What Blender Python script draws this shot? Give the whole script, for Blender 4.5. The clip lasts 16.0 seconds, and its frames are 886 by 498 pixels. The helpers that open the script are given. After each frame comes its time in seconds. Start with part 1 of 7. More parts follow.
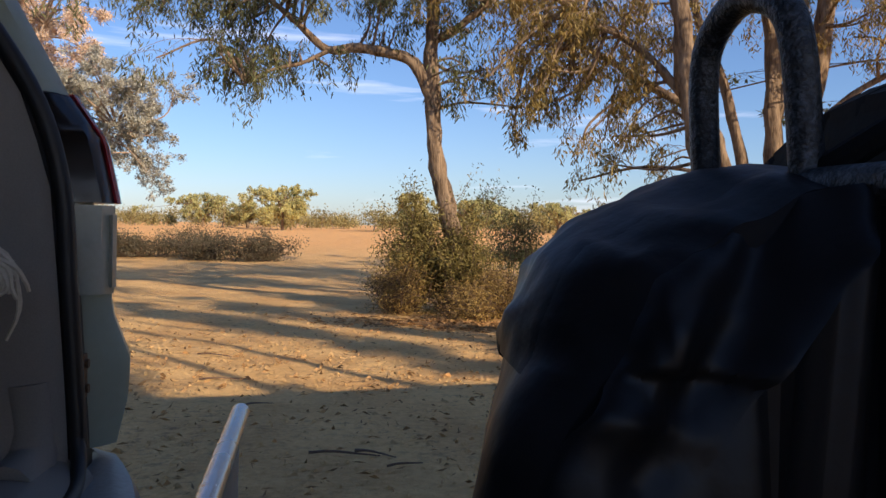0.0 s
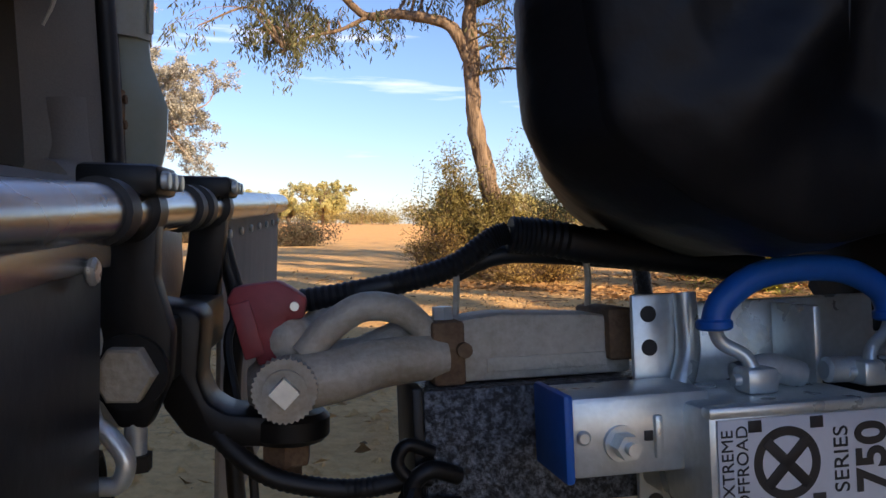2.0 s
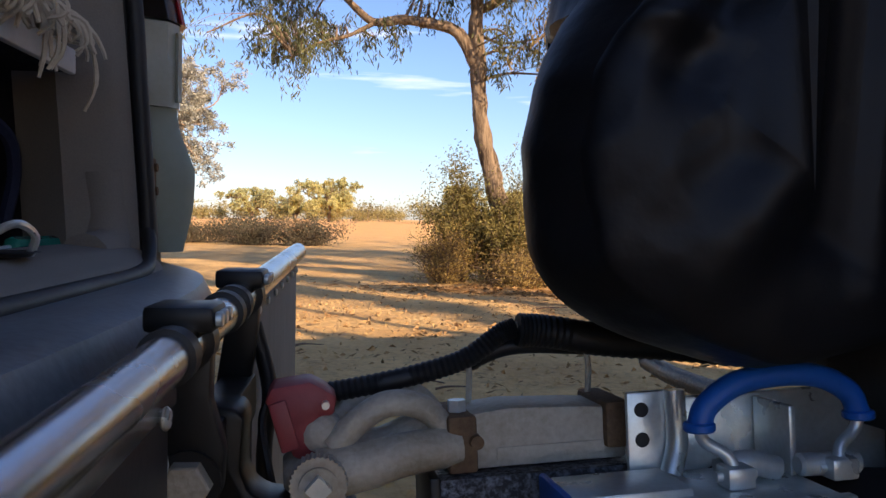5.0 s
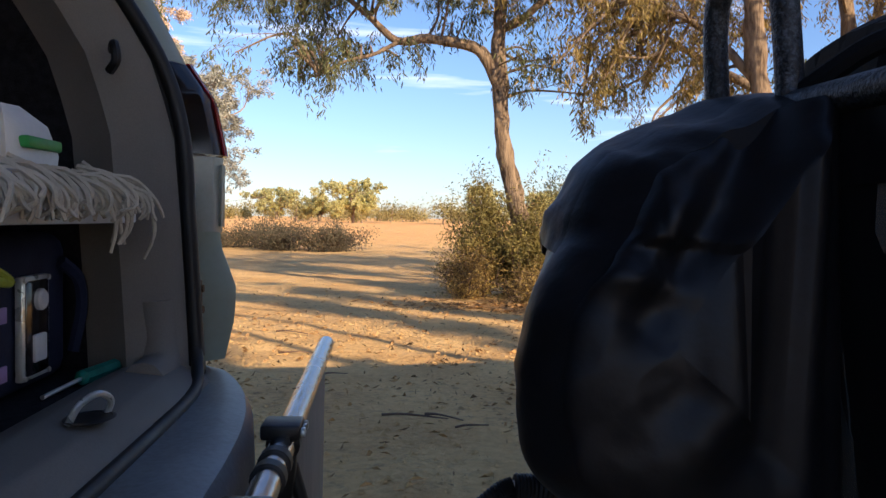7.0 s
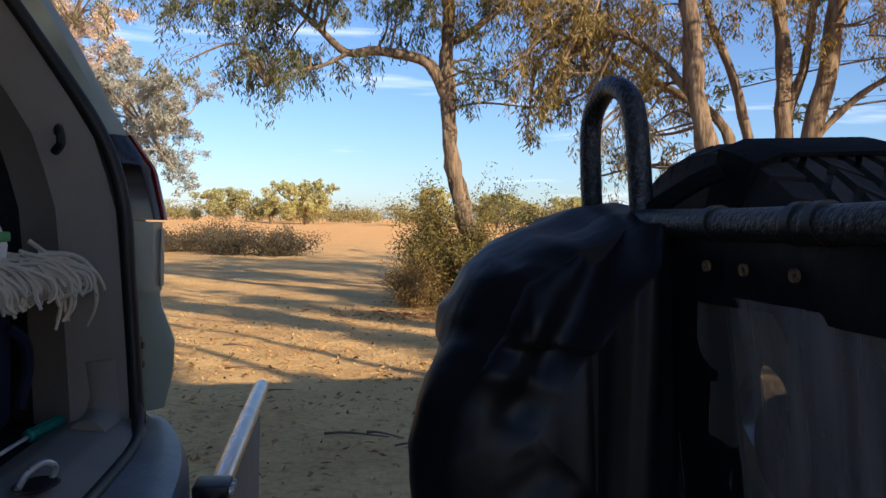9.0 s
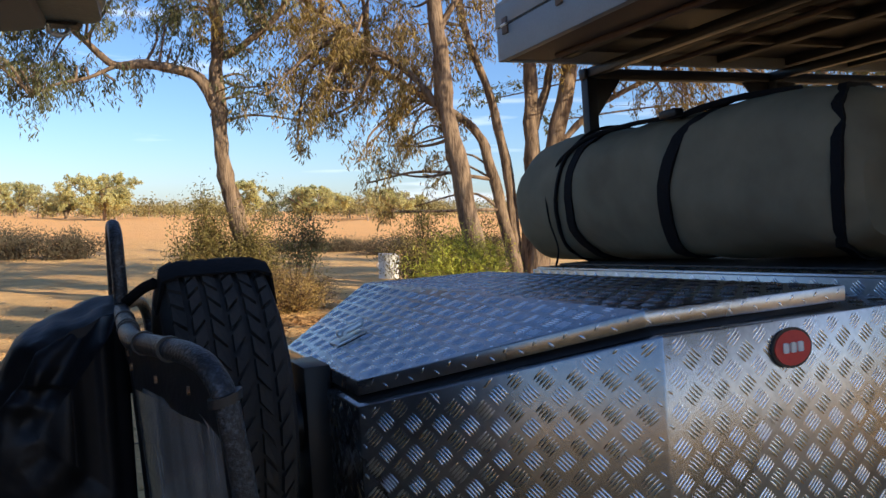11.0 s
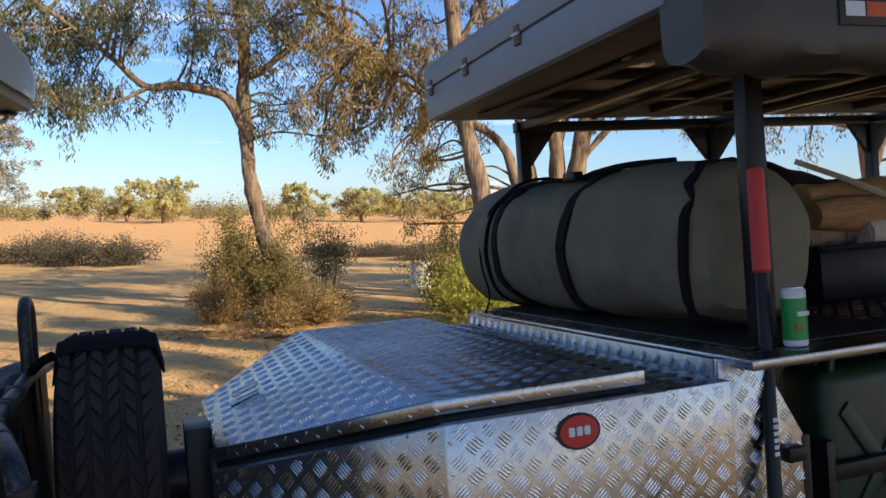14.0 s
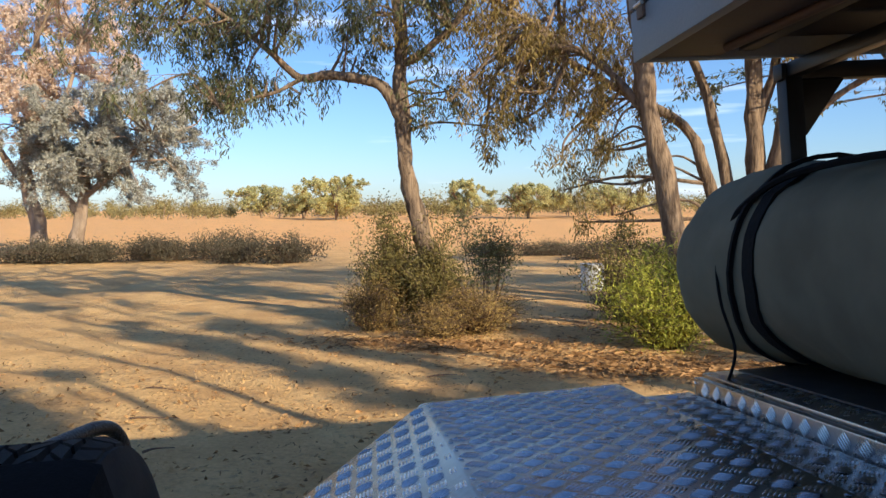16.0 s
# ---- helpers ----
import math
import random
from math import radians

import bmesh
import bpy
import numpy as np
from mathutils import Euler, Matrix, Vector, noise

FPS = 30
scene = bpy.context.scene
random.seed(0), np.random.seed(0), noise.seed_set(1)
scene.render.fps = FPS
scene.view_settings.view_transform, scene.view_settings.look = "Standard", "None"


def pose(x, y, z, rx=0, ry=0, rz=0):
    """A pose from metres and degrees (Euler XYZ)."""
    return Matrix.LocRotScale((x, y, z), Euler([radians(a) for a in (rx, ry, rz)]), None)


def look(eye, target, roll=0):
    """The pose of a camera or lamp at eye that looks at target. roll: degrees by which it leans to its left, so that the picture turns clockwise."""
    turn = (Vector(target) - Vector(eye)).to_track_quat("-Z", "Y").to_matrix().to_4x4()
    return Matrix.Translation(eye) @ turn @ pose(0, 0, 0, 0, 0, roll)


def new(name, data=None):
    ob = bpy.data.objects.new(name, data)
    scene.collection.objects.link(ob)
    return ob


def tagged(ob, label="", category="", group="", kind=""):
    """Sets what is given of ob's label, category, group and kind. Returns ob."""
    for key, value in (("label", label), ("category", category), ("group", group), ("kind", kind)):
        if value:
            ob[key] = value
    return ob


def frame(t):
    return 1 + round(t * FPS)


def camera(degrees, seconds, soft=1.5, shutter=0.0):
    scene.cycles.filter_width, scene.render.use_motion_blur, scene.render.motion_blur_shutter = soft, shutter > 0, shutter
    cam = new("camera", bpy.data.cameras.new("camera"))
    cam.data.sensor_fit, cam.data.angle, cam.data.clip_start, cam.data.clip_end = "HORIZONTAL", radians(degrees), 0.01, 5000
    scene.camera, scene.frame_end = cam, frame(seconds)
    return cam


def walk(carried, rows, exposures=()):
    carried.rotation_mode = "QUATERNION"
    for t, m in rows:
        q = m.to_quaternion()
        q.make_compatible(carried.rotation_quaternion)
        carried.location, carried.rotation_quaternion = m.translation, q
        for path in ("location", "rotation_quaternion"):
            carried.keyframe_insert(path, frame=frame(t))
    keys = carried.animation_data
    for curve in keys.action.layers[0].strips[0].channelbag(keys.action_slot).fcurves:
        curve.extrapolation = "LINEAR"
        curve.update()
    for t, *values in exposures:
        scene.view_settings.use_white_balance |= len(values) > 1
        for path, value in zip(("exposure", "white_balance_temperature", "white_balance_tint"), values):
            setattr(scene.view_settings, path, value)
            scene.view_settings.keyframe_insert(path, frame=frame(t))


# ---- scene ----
cam = camera(57.5, 16.0)
PATH = [
    (0, (0.085, 0.098, 1.087), (-0.144, 2.084, 1.031), 1.1),
    (0.5, (0.078, 0.008, 0.909), (-0.235, 1.982, 0.852), 0.8),
    (1, (0.076, 0.085, 0.708), (-0.253, 2.057, 0.651), 0.6),
    (1.5, (0.102, 0.113, 0.634), (-0.226, 2.085, 0.575), 0.6),
    (2, (0.086, 0.123, 0.674), (-0.239, 2.096, 0.613), 0.8),
    (2.5, (0.075, 0.133, 0.684), (-0.247, 2.106, 0.622), 0.8),
    (3, (0.067, 0.137, 0.698), (-0.253, 2.11, 0.634), 0.8),
    (3.5, (0.067, 0.128, 0.721), (-0.25, 2.102, 0.655), 0.9),
    (4, (0.065, 0.109, 0.752), (-0.25, 2.083, 0.684), 0.9),
    (6.5, (0.135, -0.063, 0.884), (-0.26, 1.896, 0.809), 0.7),
    (7, (0.129, -0.101, 0.999), (-0.268, 1.858, 0.924), 0.9),
    (7.5, (0.114, -0.163, 1.04), (-0.281, 1.796, 0.963), 1.0),
    (8, (0.1, -0.163, 1.073), (-0.293, 1.797, 0.996), 1.2),
    (8.5, (0.101, -0.184, 1.05), (-0.278, 1.778, 0.976), 1.2),
    (9, (0.217, -0.235, 1.126), (-0.066, 1.743, 1.054), 1.1),
    (9.5, (0.468, -0.499, 1.167), (0.407, 1.499, 1.086), 0.6),
    (10, (0.663, -0.759, 1.268), (0.833, 1.232, 1.171), 0.1),
    (12.5, (1.123, -1.305, 1.466), (1.192, 0.692, 1.381), 0.1),
    (13, (1.228, -1.433, 1.569), (1.255, 0.565, 1.48), -0.0),
    (13.5, (1.377, -1.443, 1.564), (1.4, 0.555, 1.474), -0.0),
    (14, (1.374, -1.234, 1.556), (1.399, 0.764, 1.461), -0.2),
    (14.5, (1.345, -0.853, 1.582), (1.355, 1.144, 1.473), 0.0),
    (15, (1.355, -0.479, 1.568), (1.26, 1.516, 1.454), -0.1),
    (15.5, (1.3, -0.14, 1.576), (1.035, 1.84, 1.47), -0.2),
    (16, (1.279, -0.03, 1.566), (0.895, 1.93, 1.464), -0.5),
]
walk(cam, [(t, look(eye, target, roll)) for t, eye, target, roll in PATH],
     [(0, 0.40, 5600, 20), (1, 0.94, 6000, 24), (4.2, 0.92, 6000, 24), (6.5, 0.92, 5850, 21), (8, 0.68, 5550, 17), (9.5, 0.62, 5450, 16), (12.5, 0.65, 5400, 15), (14.5, 0.68, 5350, 15), (16, 0.58, 5250, 13)])

# ---- light ----
SUN_AZ = Vector((0.82, -0.57, 0)).normalized()
SUN_EL = radians(24.5)
world = bpy.data.worlds.new("world")
scene.world = world
world.use_nodes = True
wn = world.node_tree
sky = wn.nodes.new("ShaderNodeTexSky")
sky.sky_type, sky.sun_disc = "NISHITA", False
sky.sun_elevation, sky.sun_rotation = SUN_EL, math.atan2(SUN_AZ.x, SUN_AZ.y)
sky.air_density, sky.dust_density, sky.ozone_density = 1.0, 0.45, 3.5
# thin high cloud streaks
tc = wn.nodes.new("ShaderNodeTexCoord")
mp = wn.nodes.new("ShaderNodeMapping")
mp.inputs["Rotation"].default_value = (0, radians(-8), radians(10))
mp.inputs["Scale"].default_value = (2.2, 1.0, 26.0)
nz = wn.nodes.new("ShaderNodeTexNoise")
nz.inputs["Scale"].default_value, nz.inputs["Detail"].default_value = 1.5, 6
rp = wn.nodes.new("ShaderNodeValToRGB")
rp.color_ramp.elements[0].position, rp.color_ramp.elements[0].color = 0.61, (0, 0, 0, 1)
rp.color_ramp.elements[1].position, rp.color_ramp.elements[1].color = 0.80, (0.7, 0.7, 0.7, 1)
mixc = wn.nodes.new("ShaderNodeMixRGB")
mixc.inputs[2].default_value = (11.5, 11.0, 10.5, 1)
wn.links.new(tc.outputs["Generated"], mp.inputs[0])
wn.links.new(mp.outputs[0], nz.inputs["Vector"])
wn.links.new(nz.outputs[0], rp.inputs[0])
wn.links.new(rp.outputs[0], mixc.inputs[0])
wn.links.new(sky.outputs[0], mixc.inputs[1])
wn.links.new(mixc.outputs[0], wn.nodes["Background"].inputs[0])
wn.nodes["Background"].inputs[1].default_value = 0.093
sun = new("sun", bpy.data.lights.new("sun", "SUN"))
sun.data.energy, sun.data.angle, sun.data.color = 5.0, radians(0.6), (1.0, 0.75, 0.41)
sun.matrix_world = look(SUN_AZ * 50 + Vector((0, 0, 50 * math.tan(SUN_EL))), (0, 0, 0))

# ---- materials ----
def mat(name, color, rough=0.7, metal=0.0, color2=None, scale=8.0, fine=120.0, bump=0.15, random_tone=0.0, spec=0.5, stretch=(1, 1, 1), lo=0.35, hi=0.65, sub=0.0, deep=0.01):
    m = bpy.data.materials.new(name)
    m.use_nodes = True
    nt = m.node_tree
    b = nt.nodes["Principled BSDF"]
    c2 = color2 or tuple(c * 0.72 for c in color)
    tex = nt.nodes.new("ShaderNodeTexCoord")
    mpn = nt.nodes.new("ShaderNodeMapping")
    mpn.inputs["Scale"].default_value = stretch
    nt.links.new(tex.outputs["Object"], mpn.inputs[0])
    n1 = nt.nodes.new("ShaderNodeTexNoise")
    n1.inputs["Scale"].default_value, n1.inputs["Detail"].default_value = scale, 5
    n2 = nt.nodes.new("ShaderNodeTexNoise")
    n2.inputs["Scale"].default_value, n2.inputs["Detail"].default_value = fine, 3
    for n in (n1, n2):
        nt.links.new(mpn.outputs[0], n.inputs["Vector"])
    ramp = nt.nodes.new("ShaderNodeValToRGB")
    ramp.color_ramp.elements[0].position, ramp.color_ramp.elements[0].color = lo, (*c2, 1)
    ramp.color_ramp.elements[1].position, ramp.color_ramp.elements[1].color = hi, (*color, 1)
    add = nt.nodes.new("ShaderNodeMath")
    add.operation = "MULTIPLY_ADD"
    add.inputs[1].default_value = 0.35
    nt.links.new(n2.outputs[0], add.inputs[0])
    sc = nt.nodes.new("ShaderNodeMath")
    sc.operation = "MULTIPLY"
    sc.inputs[1].default_value = 0.65
    nt.links.new(n1.outputs[0], sc.inputs[0])
    nt.links.new(sc.outputs[0], add.inputs[2])
    nt.links.new(add.outputs[0], ramp.inputs[0])
    out = ramp.outputs[0]
    if random_tone:
        geo = nt.nodes.new("ShaderNodeNewGeometry")
        hsv = nt.nodes.new("ShaderNodeHueSaturation")
        mr = nt.nodes.new("ShaderNodeMapRange")
        mr.inputs[3].default_value, mr.inputs[4].default_value = 1 - random_tone, 1 + random_tone
        nt.links.new(geo.outputs["Random Per Island"], mr.inputs[0])
        nt.links.new(mr.outputs[0], hsv.inputs["Value"])
        nt.links.new(out, hsv.inputs["Color"])
        out = hsv.outputs[0]
    nt.links.new(out, b.inputs["Base Color"])
    rr = nt.nodes.new("ShaderNodeMapRange")
    rr.inputs[3].default_value, rr.inputs[4].default_value = max(0.03, rough - 0.12), min(1, rough + 0.12)
    nt.links.new(n1.outputs[0], rr.inputs[0])
    nt.links.new(rr.outputs[0], b.inputs["Roughness"])
    b.inputs["Metallic"].default_value = metal
    b.inputs["Specular IOR Level"].default_value = spec
    if bump:
        bp = nt.nodes.new("ShaderNodeBump")
        bp.inputs["Strength"].default_value, bp.inputs["Distance"].default_value = bump, deep
        nt.links.new(add.outputs[0], bp.inputs["Height"])
        nt.links.new(bp.outputs[0], b.inputs["Normal"])
    if sub:
        # leaves let some light through
        tr_ = nt.nodes.new("ShaderNodeBsdfTranslucent")
        mx = nt.nodes.new("ShaderNodeMixShader")
        mx.inputs[0].default_value = sub
        nt.links.new(out, tr_.inputs[0])
        nt.links.new(b.outputs[0], mx.inputs[1])
        nt.links.new(tr_.outputs[0], mx.inputs[2])
        nt.links.new(mx.outputs[0], nt.nodes["Material Output"].inputs[0])
    return m


SAND = mat("red sand", (0.82, 0.55, 0.235), 0.95, color2=(0.63, 0.39, 0.16), scale=1.3, fine=26, bump=1.0, spec=0.1, deep=0.07, lo=0.40, hi=0.60)


def crust(m):
    """Trodden crust over the sand: dark bark crumbs in drifts, and footprints as fine relief."""
    nt = m.node_tree
    b = nt.nodes["Principled BSDF"]
    base = b.inputs["Base Color"].links[0].from_socket
    tex = nt.nodes.new("ShaderNodeTexCoord")
    fine_ = nt.nodes.new("ShaderNodeTexNoise")
    fine_.inputs["Scale"].default_value, fine_.inputs["Detail"].default_value, fine_.inputs["Roughness"].default_value = 11, 8, 0.72
    wide_ = nt.nodes.new("ShaderNodeTexNoise")
    wide_.inputs["Scale"].default_value, wide_.inputs["Detail"].default_value = 0.9, 4
    cell = nt.nodes.new("ShaderNodeTexVoronoi")
    cell.inputs["Scale"].default_value, cell.inputs["Randomness"].default_value = 4.2, 1.0
    for n in (fine_, wide_, cell):
        nt.links.new(tex.outputs["Object"], n.inputs["Vector"])
    mul = nt.nodes.new("ShaderNodeMath")
    mul.operation = "MULTIPLY"
    r1 = nt.nodes.new("ShaderNodeMapRange")
    r1.inputs[1].default_value, r1.inputs[2].default_value = 0.52, 0.66
    r2 = nt.nodes.new("ShaderNodeMapRange")
    r2.inputs[1].default_value, r2.inputs[2].default_value, r2.inputs[3].default_value, r2.inputs[4].default_value = 0.42, 0.62, 0.12, 0.85
    nt.links.new(fine_.outputs[0], r1.inputs[0])
    nt.links.new(wide_.outputs[0], r2.inputs[0])
    nt.links.new(r1.outputs[0], mul.inputs[0])
    nt.links.new(r2.outputs[0], mul.inputs[1])
    mx = nt.nodes.new("ShaderNodeMixRGB")
    mx.inputs[2].default_value = (0.27, 0.17, 0.095, 1)
    nt.links.new(mul.outputs[0], mx.inputs[0])
    # the plain beyond the camp is redder sand
    sep = nt.nodes.new("ShaderNodeSeparateXYZ")
    nt.links.new(tex.outputs["Object"], sep.inputs[0])
    wob = nt.nodes.new("ShaderNodeMath")
    wob.operation = "MULTIPLY_ADD"
    wob.inputs[1].default_value = 16.0
    nt.links.new(wide_.outputs[0], wob.inputs[0])
    nt.links.new(sep.outputs["Y"], wob.inputs[2])
    r3 = nt.nodes.new("ShaderNodeMapRange")
    r3.inputs[1].default_value, r3.inputs[2].default_value = 30.0, 46.0
    nt.links.new(wob.outputs[0], r3.inputs[0])
    red = nt.nodes.new("ShaderNodeMixRGB")
    red.inputs[2].default_value = (0.86, 0.49, 0.19, 1)
    nt.links.new(r3.outputs[0], red.inputs[0])
    nt.links.new(base, red.inputs[1])
    nt.links.new(red.outputs[0], mx.inputs[1])
    nt.links.new(mx.outputs[0], b.inputs["Base Color"])
    hump = nt.nodes.new("ShaderNodeMath")
    hump.operation = "MULTIPLY_ADD"
    hump.inputs[1].default_value = 0.5
    nt.links.new(cell.outputs["Distance"], hump.inputs[0])
    nt.links.new(fine_.outputs[0], hump.inputs[2])
    bp = nt.nodes.new("ShaderNodeBump")
    bp.inputs["Strength"].default_value, bp.inputs["Distance"].default_value = 0.9, 0.05
    nt.links.new(hump.outputs[0], bp.inputs["Height"])
    nt.links.new(b.inputs["Normal"].links[0].from_socket, bp.inputs["Normal"])
    nt.links.new(bp.outputs[0], b.inputs["Normal"])


crust(SAND)
BARK = mat("gum bark", (0.29, 0.215, 0.145), 0.9, color2=(0.085, 0.058, 0.040), scale=13, fine=46, bump=1.0, stretch=(1, 1, 0.2), spec=0.2, deep=0.035, lo=0.36, hi=0.58)
BARKPALE = mat("pale dry bark", (0.42, 0.33, 0.25), 0.9, color2=(0.22, 0.16, 0.11), scale=6, fine=60, bump=0.5, stretch=(1, 1, 0.3), spec=0.2)
LEAF = mat("gum leaf", (0.175, 0.18, 0.072), 0.45, color2=(0.085, 0.095, 0.042), scale=1.5, bump=0, random_tone=0.45, spec=0.4, sub=0.3)
LEAFOCHRE = mat("ochre gum leaf", (0.36, 0.25, 0.07), 0.5, color2=(0.20, 0.16, 0.05), scale=1.5, bump=0, random_tone=0.45, spec=0.4, sub=0.3)
LEAFGREY = mat("grey-green leaf", (0.45, 0.45, 0.39), 0.6, color2=(0.31, 0.31, 0.26), scale=1.2, bump=0, random_tone=0.3, spec=0.3, sub=0.25)
LEAFDRY = mat("pinkish dry leaf", (0.76, 0.62, 0.48), 0.7, color2=(0.62, 0.48, 0.36), scale=1.2, bump=0, random_tone=0.2, spec=0.3, sub=0.3)
LEAFSCRUB = mat("scrub leaf", (0.30, 0.245, 0.075), 0.65, color2=(0.13, 0.115, 0.038), scale=2.5, bump=0, random_tone=0.5, spec=0.3, sub=0.25)
LEAFGOLD = mat("dry golden scrub leaf", (0.46, 0.33, 0.11), 0.7, color2=(0.25, 0.17, 0.055), scale=2.5, bump=0, random_tone=0.5, spec=0.2, sub=0.25)
LEAFLIME = mat("lime shrub leaf", (0.60, 0.58, 0.07), 0.6, color2=(0.33, 0.37, 0.045), scale=2.5, bump=0, random_tone=0.4, spec=0.3, sub=0.3)
# horizon foliage: the haze of distance is put into these paler leaf colours
LEAFFAR2 = mat("haze-paled far scrub leaf", (0.40, 0.35, 0.15), 0.7, color2=(0.27, 0.23, 0.10), scale=0.2, bump=0, random_tone=0.3, spec=0.1, sub=0.35)
LEAFFAR = mat("haze-paled far tree leaf", (0.66, 0.62, 0.29), 0.7, color2=(0.48, 0.46, 0.21), scale=0.4, bump=0, random_tone=0.3, spec=0.2, sub=0.45)
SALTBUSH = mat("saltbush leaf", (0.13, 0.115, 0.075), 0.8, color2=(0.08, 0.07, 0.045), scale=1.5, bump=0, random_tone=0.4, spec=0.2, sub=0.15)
LITTER = mat("dry leaf litter", (0.42, 0.25, 0.10), 0.85, color2=(0.24, 0.14, 0.06), scale=3, bump=0, random_tone=0.5, spec=0.2)
TWIG = mat("dry twig", (0.14, 0.09, 0.06), 0.9, scale=20, bump=0.3)
ALLOY = mat("tread plate aluminium", (0.43, 0.44, 0.46), 0.27, 1.0, color2=(0.27, 0.28, 0.295), scale=3.5, fine=90, bump=0.05, lo=0.3, hi=0.6)
RIB = mat("polished tread rib", (0.88, 0.89, 0.91), 0.25, 1.0, color2=(0.5, 0.51, 0.53), scale=6, bump=0.03)
CANVAS = mat("olive canvas", (0.215, 0.194, 0.128), 0.9, color2=(0.150, 0.135, 0.088), scale=3.5, fine=13, bump=0.8, spec=0.2)
WEB = mat("black webbing", (0.009, 0.009, 0.010), 0.85, scale=60, fine=300, bump=0.3, spec=0.15)
VINYL = mat("black vinyl", (0.010, 0.010, 0.012), 0.46, color2=(0.006, 0.006, 0.0075), scale=9, fine=40, bump=0.30, spec=0.26, deep=0.012)
TYRE = mat("tyre rubber", (0.028, 0.027, 0.026), 0.85, color2=(0.045, 0.039, 0.033), scale=9, fine=150, bump=0.2, spec=0.3)
HAMMER = mat("black hammertone steel", (0.016, 0.017, 0.019), 0.36, 0.2, color2=(0.070, 0.076, 0.088), scale=150, fine=330, bump=0.5, lo=0.36, hi=0.52)
DRAWSTEEL = mat("grey-flecked hammertone steel", (0.020, 0.021, 0.024), 0.38, 0.2, color2=(0.20, 0.215, 0.24), scale=130, fine=330, bump=0.5, lo=0.36, hi=0.56)
FLAPBLACK = mat("black rubber sheet", (0.022, 0.022, 0.026), 0.42, color2=(0.014, 0.014, 0.017), scale=5, fine=70, bump=0.1)
BLACKSTEEL = mat("black painted steel", (0.008, 0.008, 0.009), 0.40, 0.0, color2=(0.013, 0.0125, 0.012), scale=9, bump=0.06, spec=0.3)
CHROME = mat("brushed stainless steel", (0.62, 0.63, 0.65), 0.24, 1.0, color2=(0.50, 0.505, 0.52), scale=5, fine=60, bump=0.01)
ZINC = mat("zinc plated steel", (0.76, 0.79, 0.77), 0.30, 0.55, color2=(0.58, 0.60, 0.57), scale=18, fine=150, bump=0.08)
CAST = mat("weathered galvanised casting", (0.60, 0.55, 0.45), 0.55, 0.15, color2=(0.38, 0.32, 0.23), scale=14, fine=160, bump=0.35)
RUST = mat("rusted steel", (0.27, 0.17, 0.09), 0.85, 0.2, color2=(0.14, 0.08, 0.045), scale=25, fine=200, bump=0.4)
REDPAINT = mat("faded red paint", (0.36, 0.055, 0.055), 0.5, color2=(0.27, 0.04, 0.045), scale=20, bump=0.1)
BLUEPLASTIC = mat("blue plastic", (0.015, 0.13, 0.52), 0.42, color2=(0.012, 0.10, 0.42), scale=12, bump=0.05)
PAINT = mat("pale green car paint", (0.37, 0.41, 0.33), 0.30, 0.1, color2=(0.33, 0.36, 0.28), scale=3, fine=60, bump=0.02)
GREYPLASTIC = mat("warm grey trim plastic", (0.245, 0.225, 0.20), 0.72, color2=(0.19, 0.175, 0.155), scale=5, fine=400, bump=0.12, spec=0.3)
BUMPERMAT = mat("dusty bumper plastic", (0.25, 0.275, 0.29), 0.42, color2=(0.14, 0.15, 0.155), scale=7, fine=120, bump=0.06)
RUBBER = mat("black rubber seal", (0.012, 0.012, 0.013), 0.5, scale=20, bump=0.05)
CARPET = mat("black carpet", (0.014, 0.014, 0.018), 0.98, color2=(0.03, 0.03, 0.035), scale=60, fine=500, bump=0.6, spec=0.1)
NAVY = mat("navy nylon", (0.012, 0.016, 0.04), 0.8, color2=(0.02, 0.026, 0.06), scale=12, fine=250, bump=0.25, spec=0.25)
LENSRED = mat("red lamp lens", (0.35, 0.01, 0.014), 0.12, scale=20, bump=0)
LENSDARK = mat("smoked lamp lens", (0.012, 0.010, 0.012), 0.10, scale=20, bump=0)
LENSCLEAR = mat("hazy clear lamp lens", (0.44, 0.45, 0.38), 0.18, color2=(0.38, 0.39, 0.32), scale=9, bump=0.02)
CREAM = mat("cream cotton", (0.66, 0.60, 0.49), 0.95, color2=(0.52, 0.46, 0.36), scale=30, fine=200, bump=0.4, spec=0.1)
WHITE = mat("white plastic", (0.72, 0.73, 0.72), 0.45, color2=(0.62, 0.63, 0.62), scale=10, bump=0.05)
GREEN = mat("bright green plastic", (0.03, 0.33, 0.06), 0.4, scale=10, bump=0.03)
DKGREEN = mat("dark green painted steel", (0.009, 0.034, 0.014), 0.45, color2=(0.007, 0.025, 0.011), scale=12, bump=0.08)
TEAL = mat("translucent teal plastic", (0.02, 0.22, 0.17), 0.2, scale=20, bump=0)
YELLOW = mat("acid yellow rubber", (0.50, 0.55, 0.04), 0.5, scale=30, bump=0.05)
ROOFGREY = mat("grey powder-coated steel", (0.25, 0.27, 0.28), 0.5, color2=(0.20, 0.215, 0.225), scale=4, fine=150, bump=0.05)
ROOFBLACK = mat("dark underside board", (0.022, 0.019, 0.017), 0.55, color2=(0.035, 0.028, 0.022), scale=3, bump=0.1)
BROWNBOARD = mat("brown edge board", (0.14, 0.085, 0.055), 0.6, color2=(0.10, 0.06, 0.04), scale=6, bump=0.1, stretch=(1, 6, 6))
MATRED = mat("red grip sleeve", (0.55, 0.04, 0.03), 0.55, color2=(0.45, 0.035, 0.03), scale=20, bump=0.1)
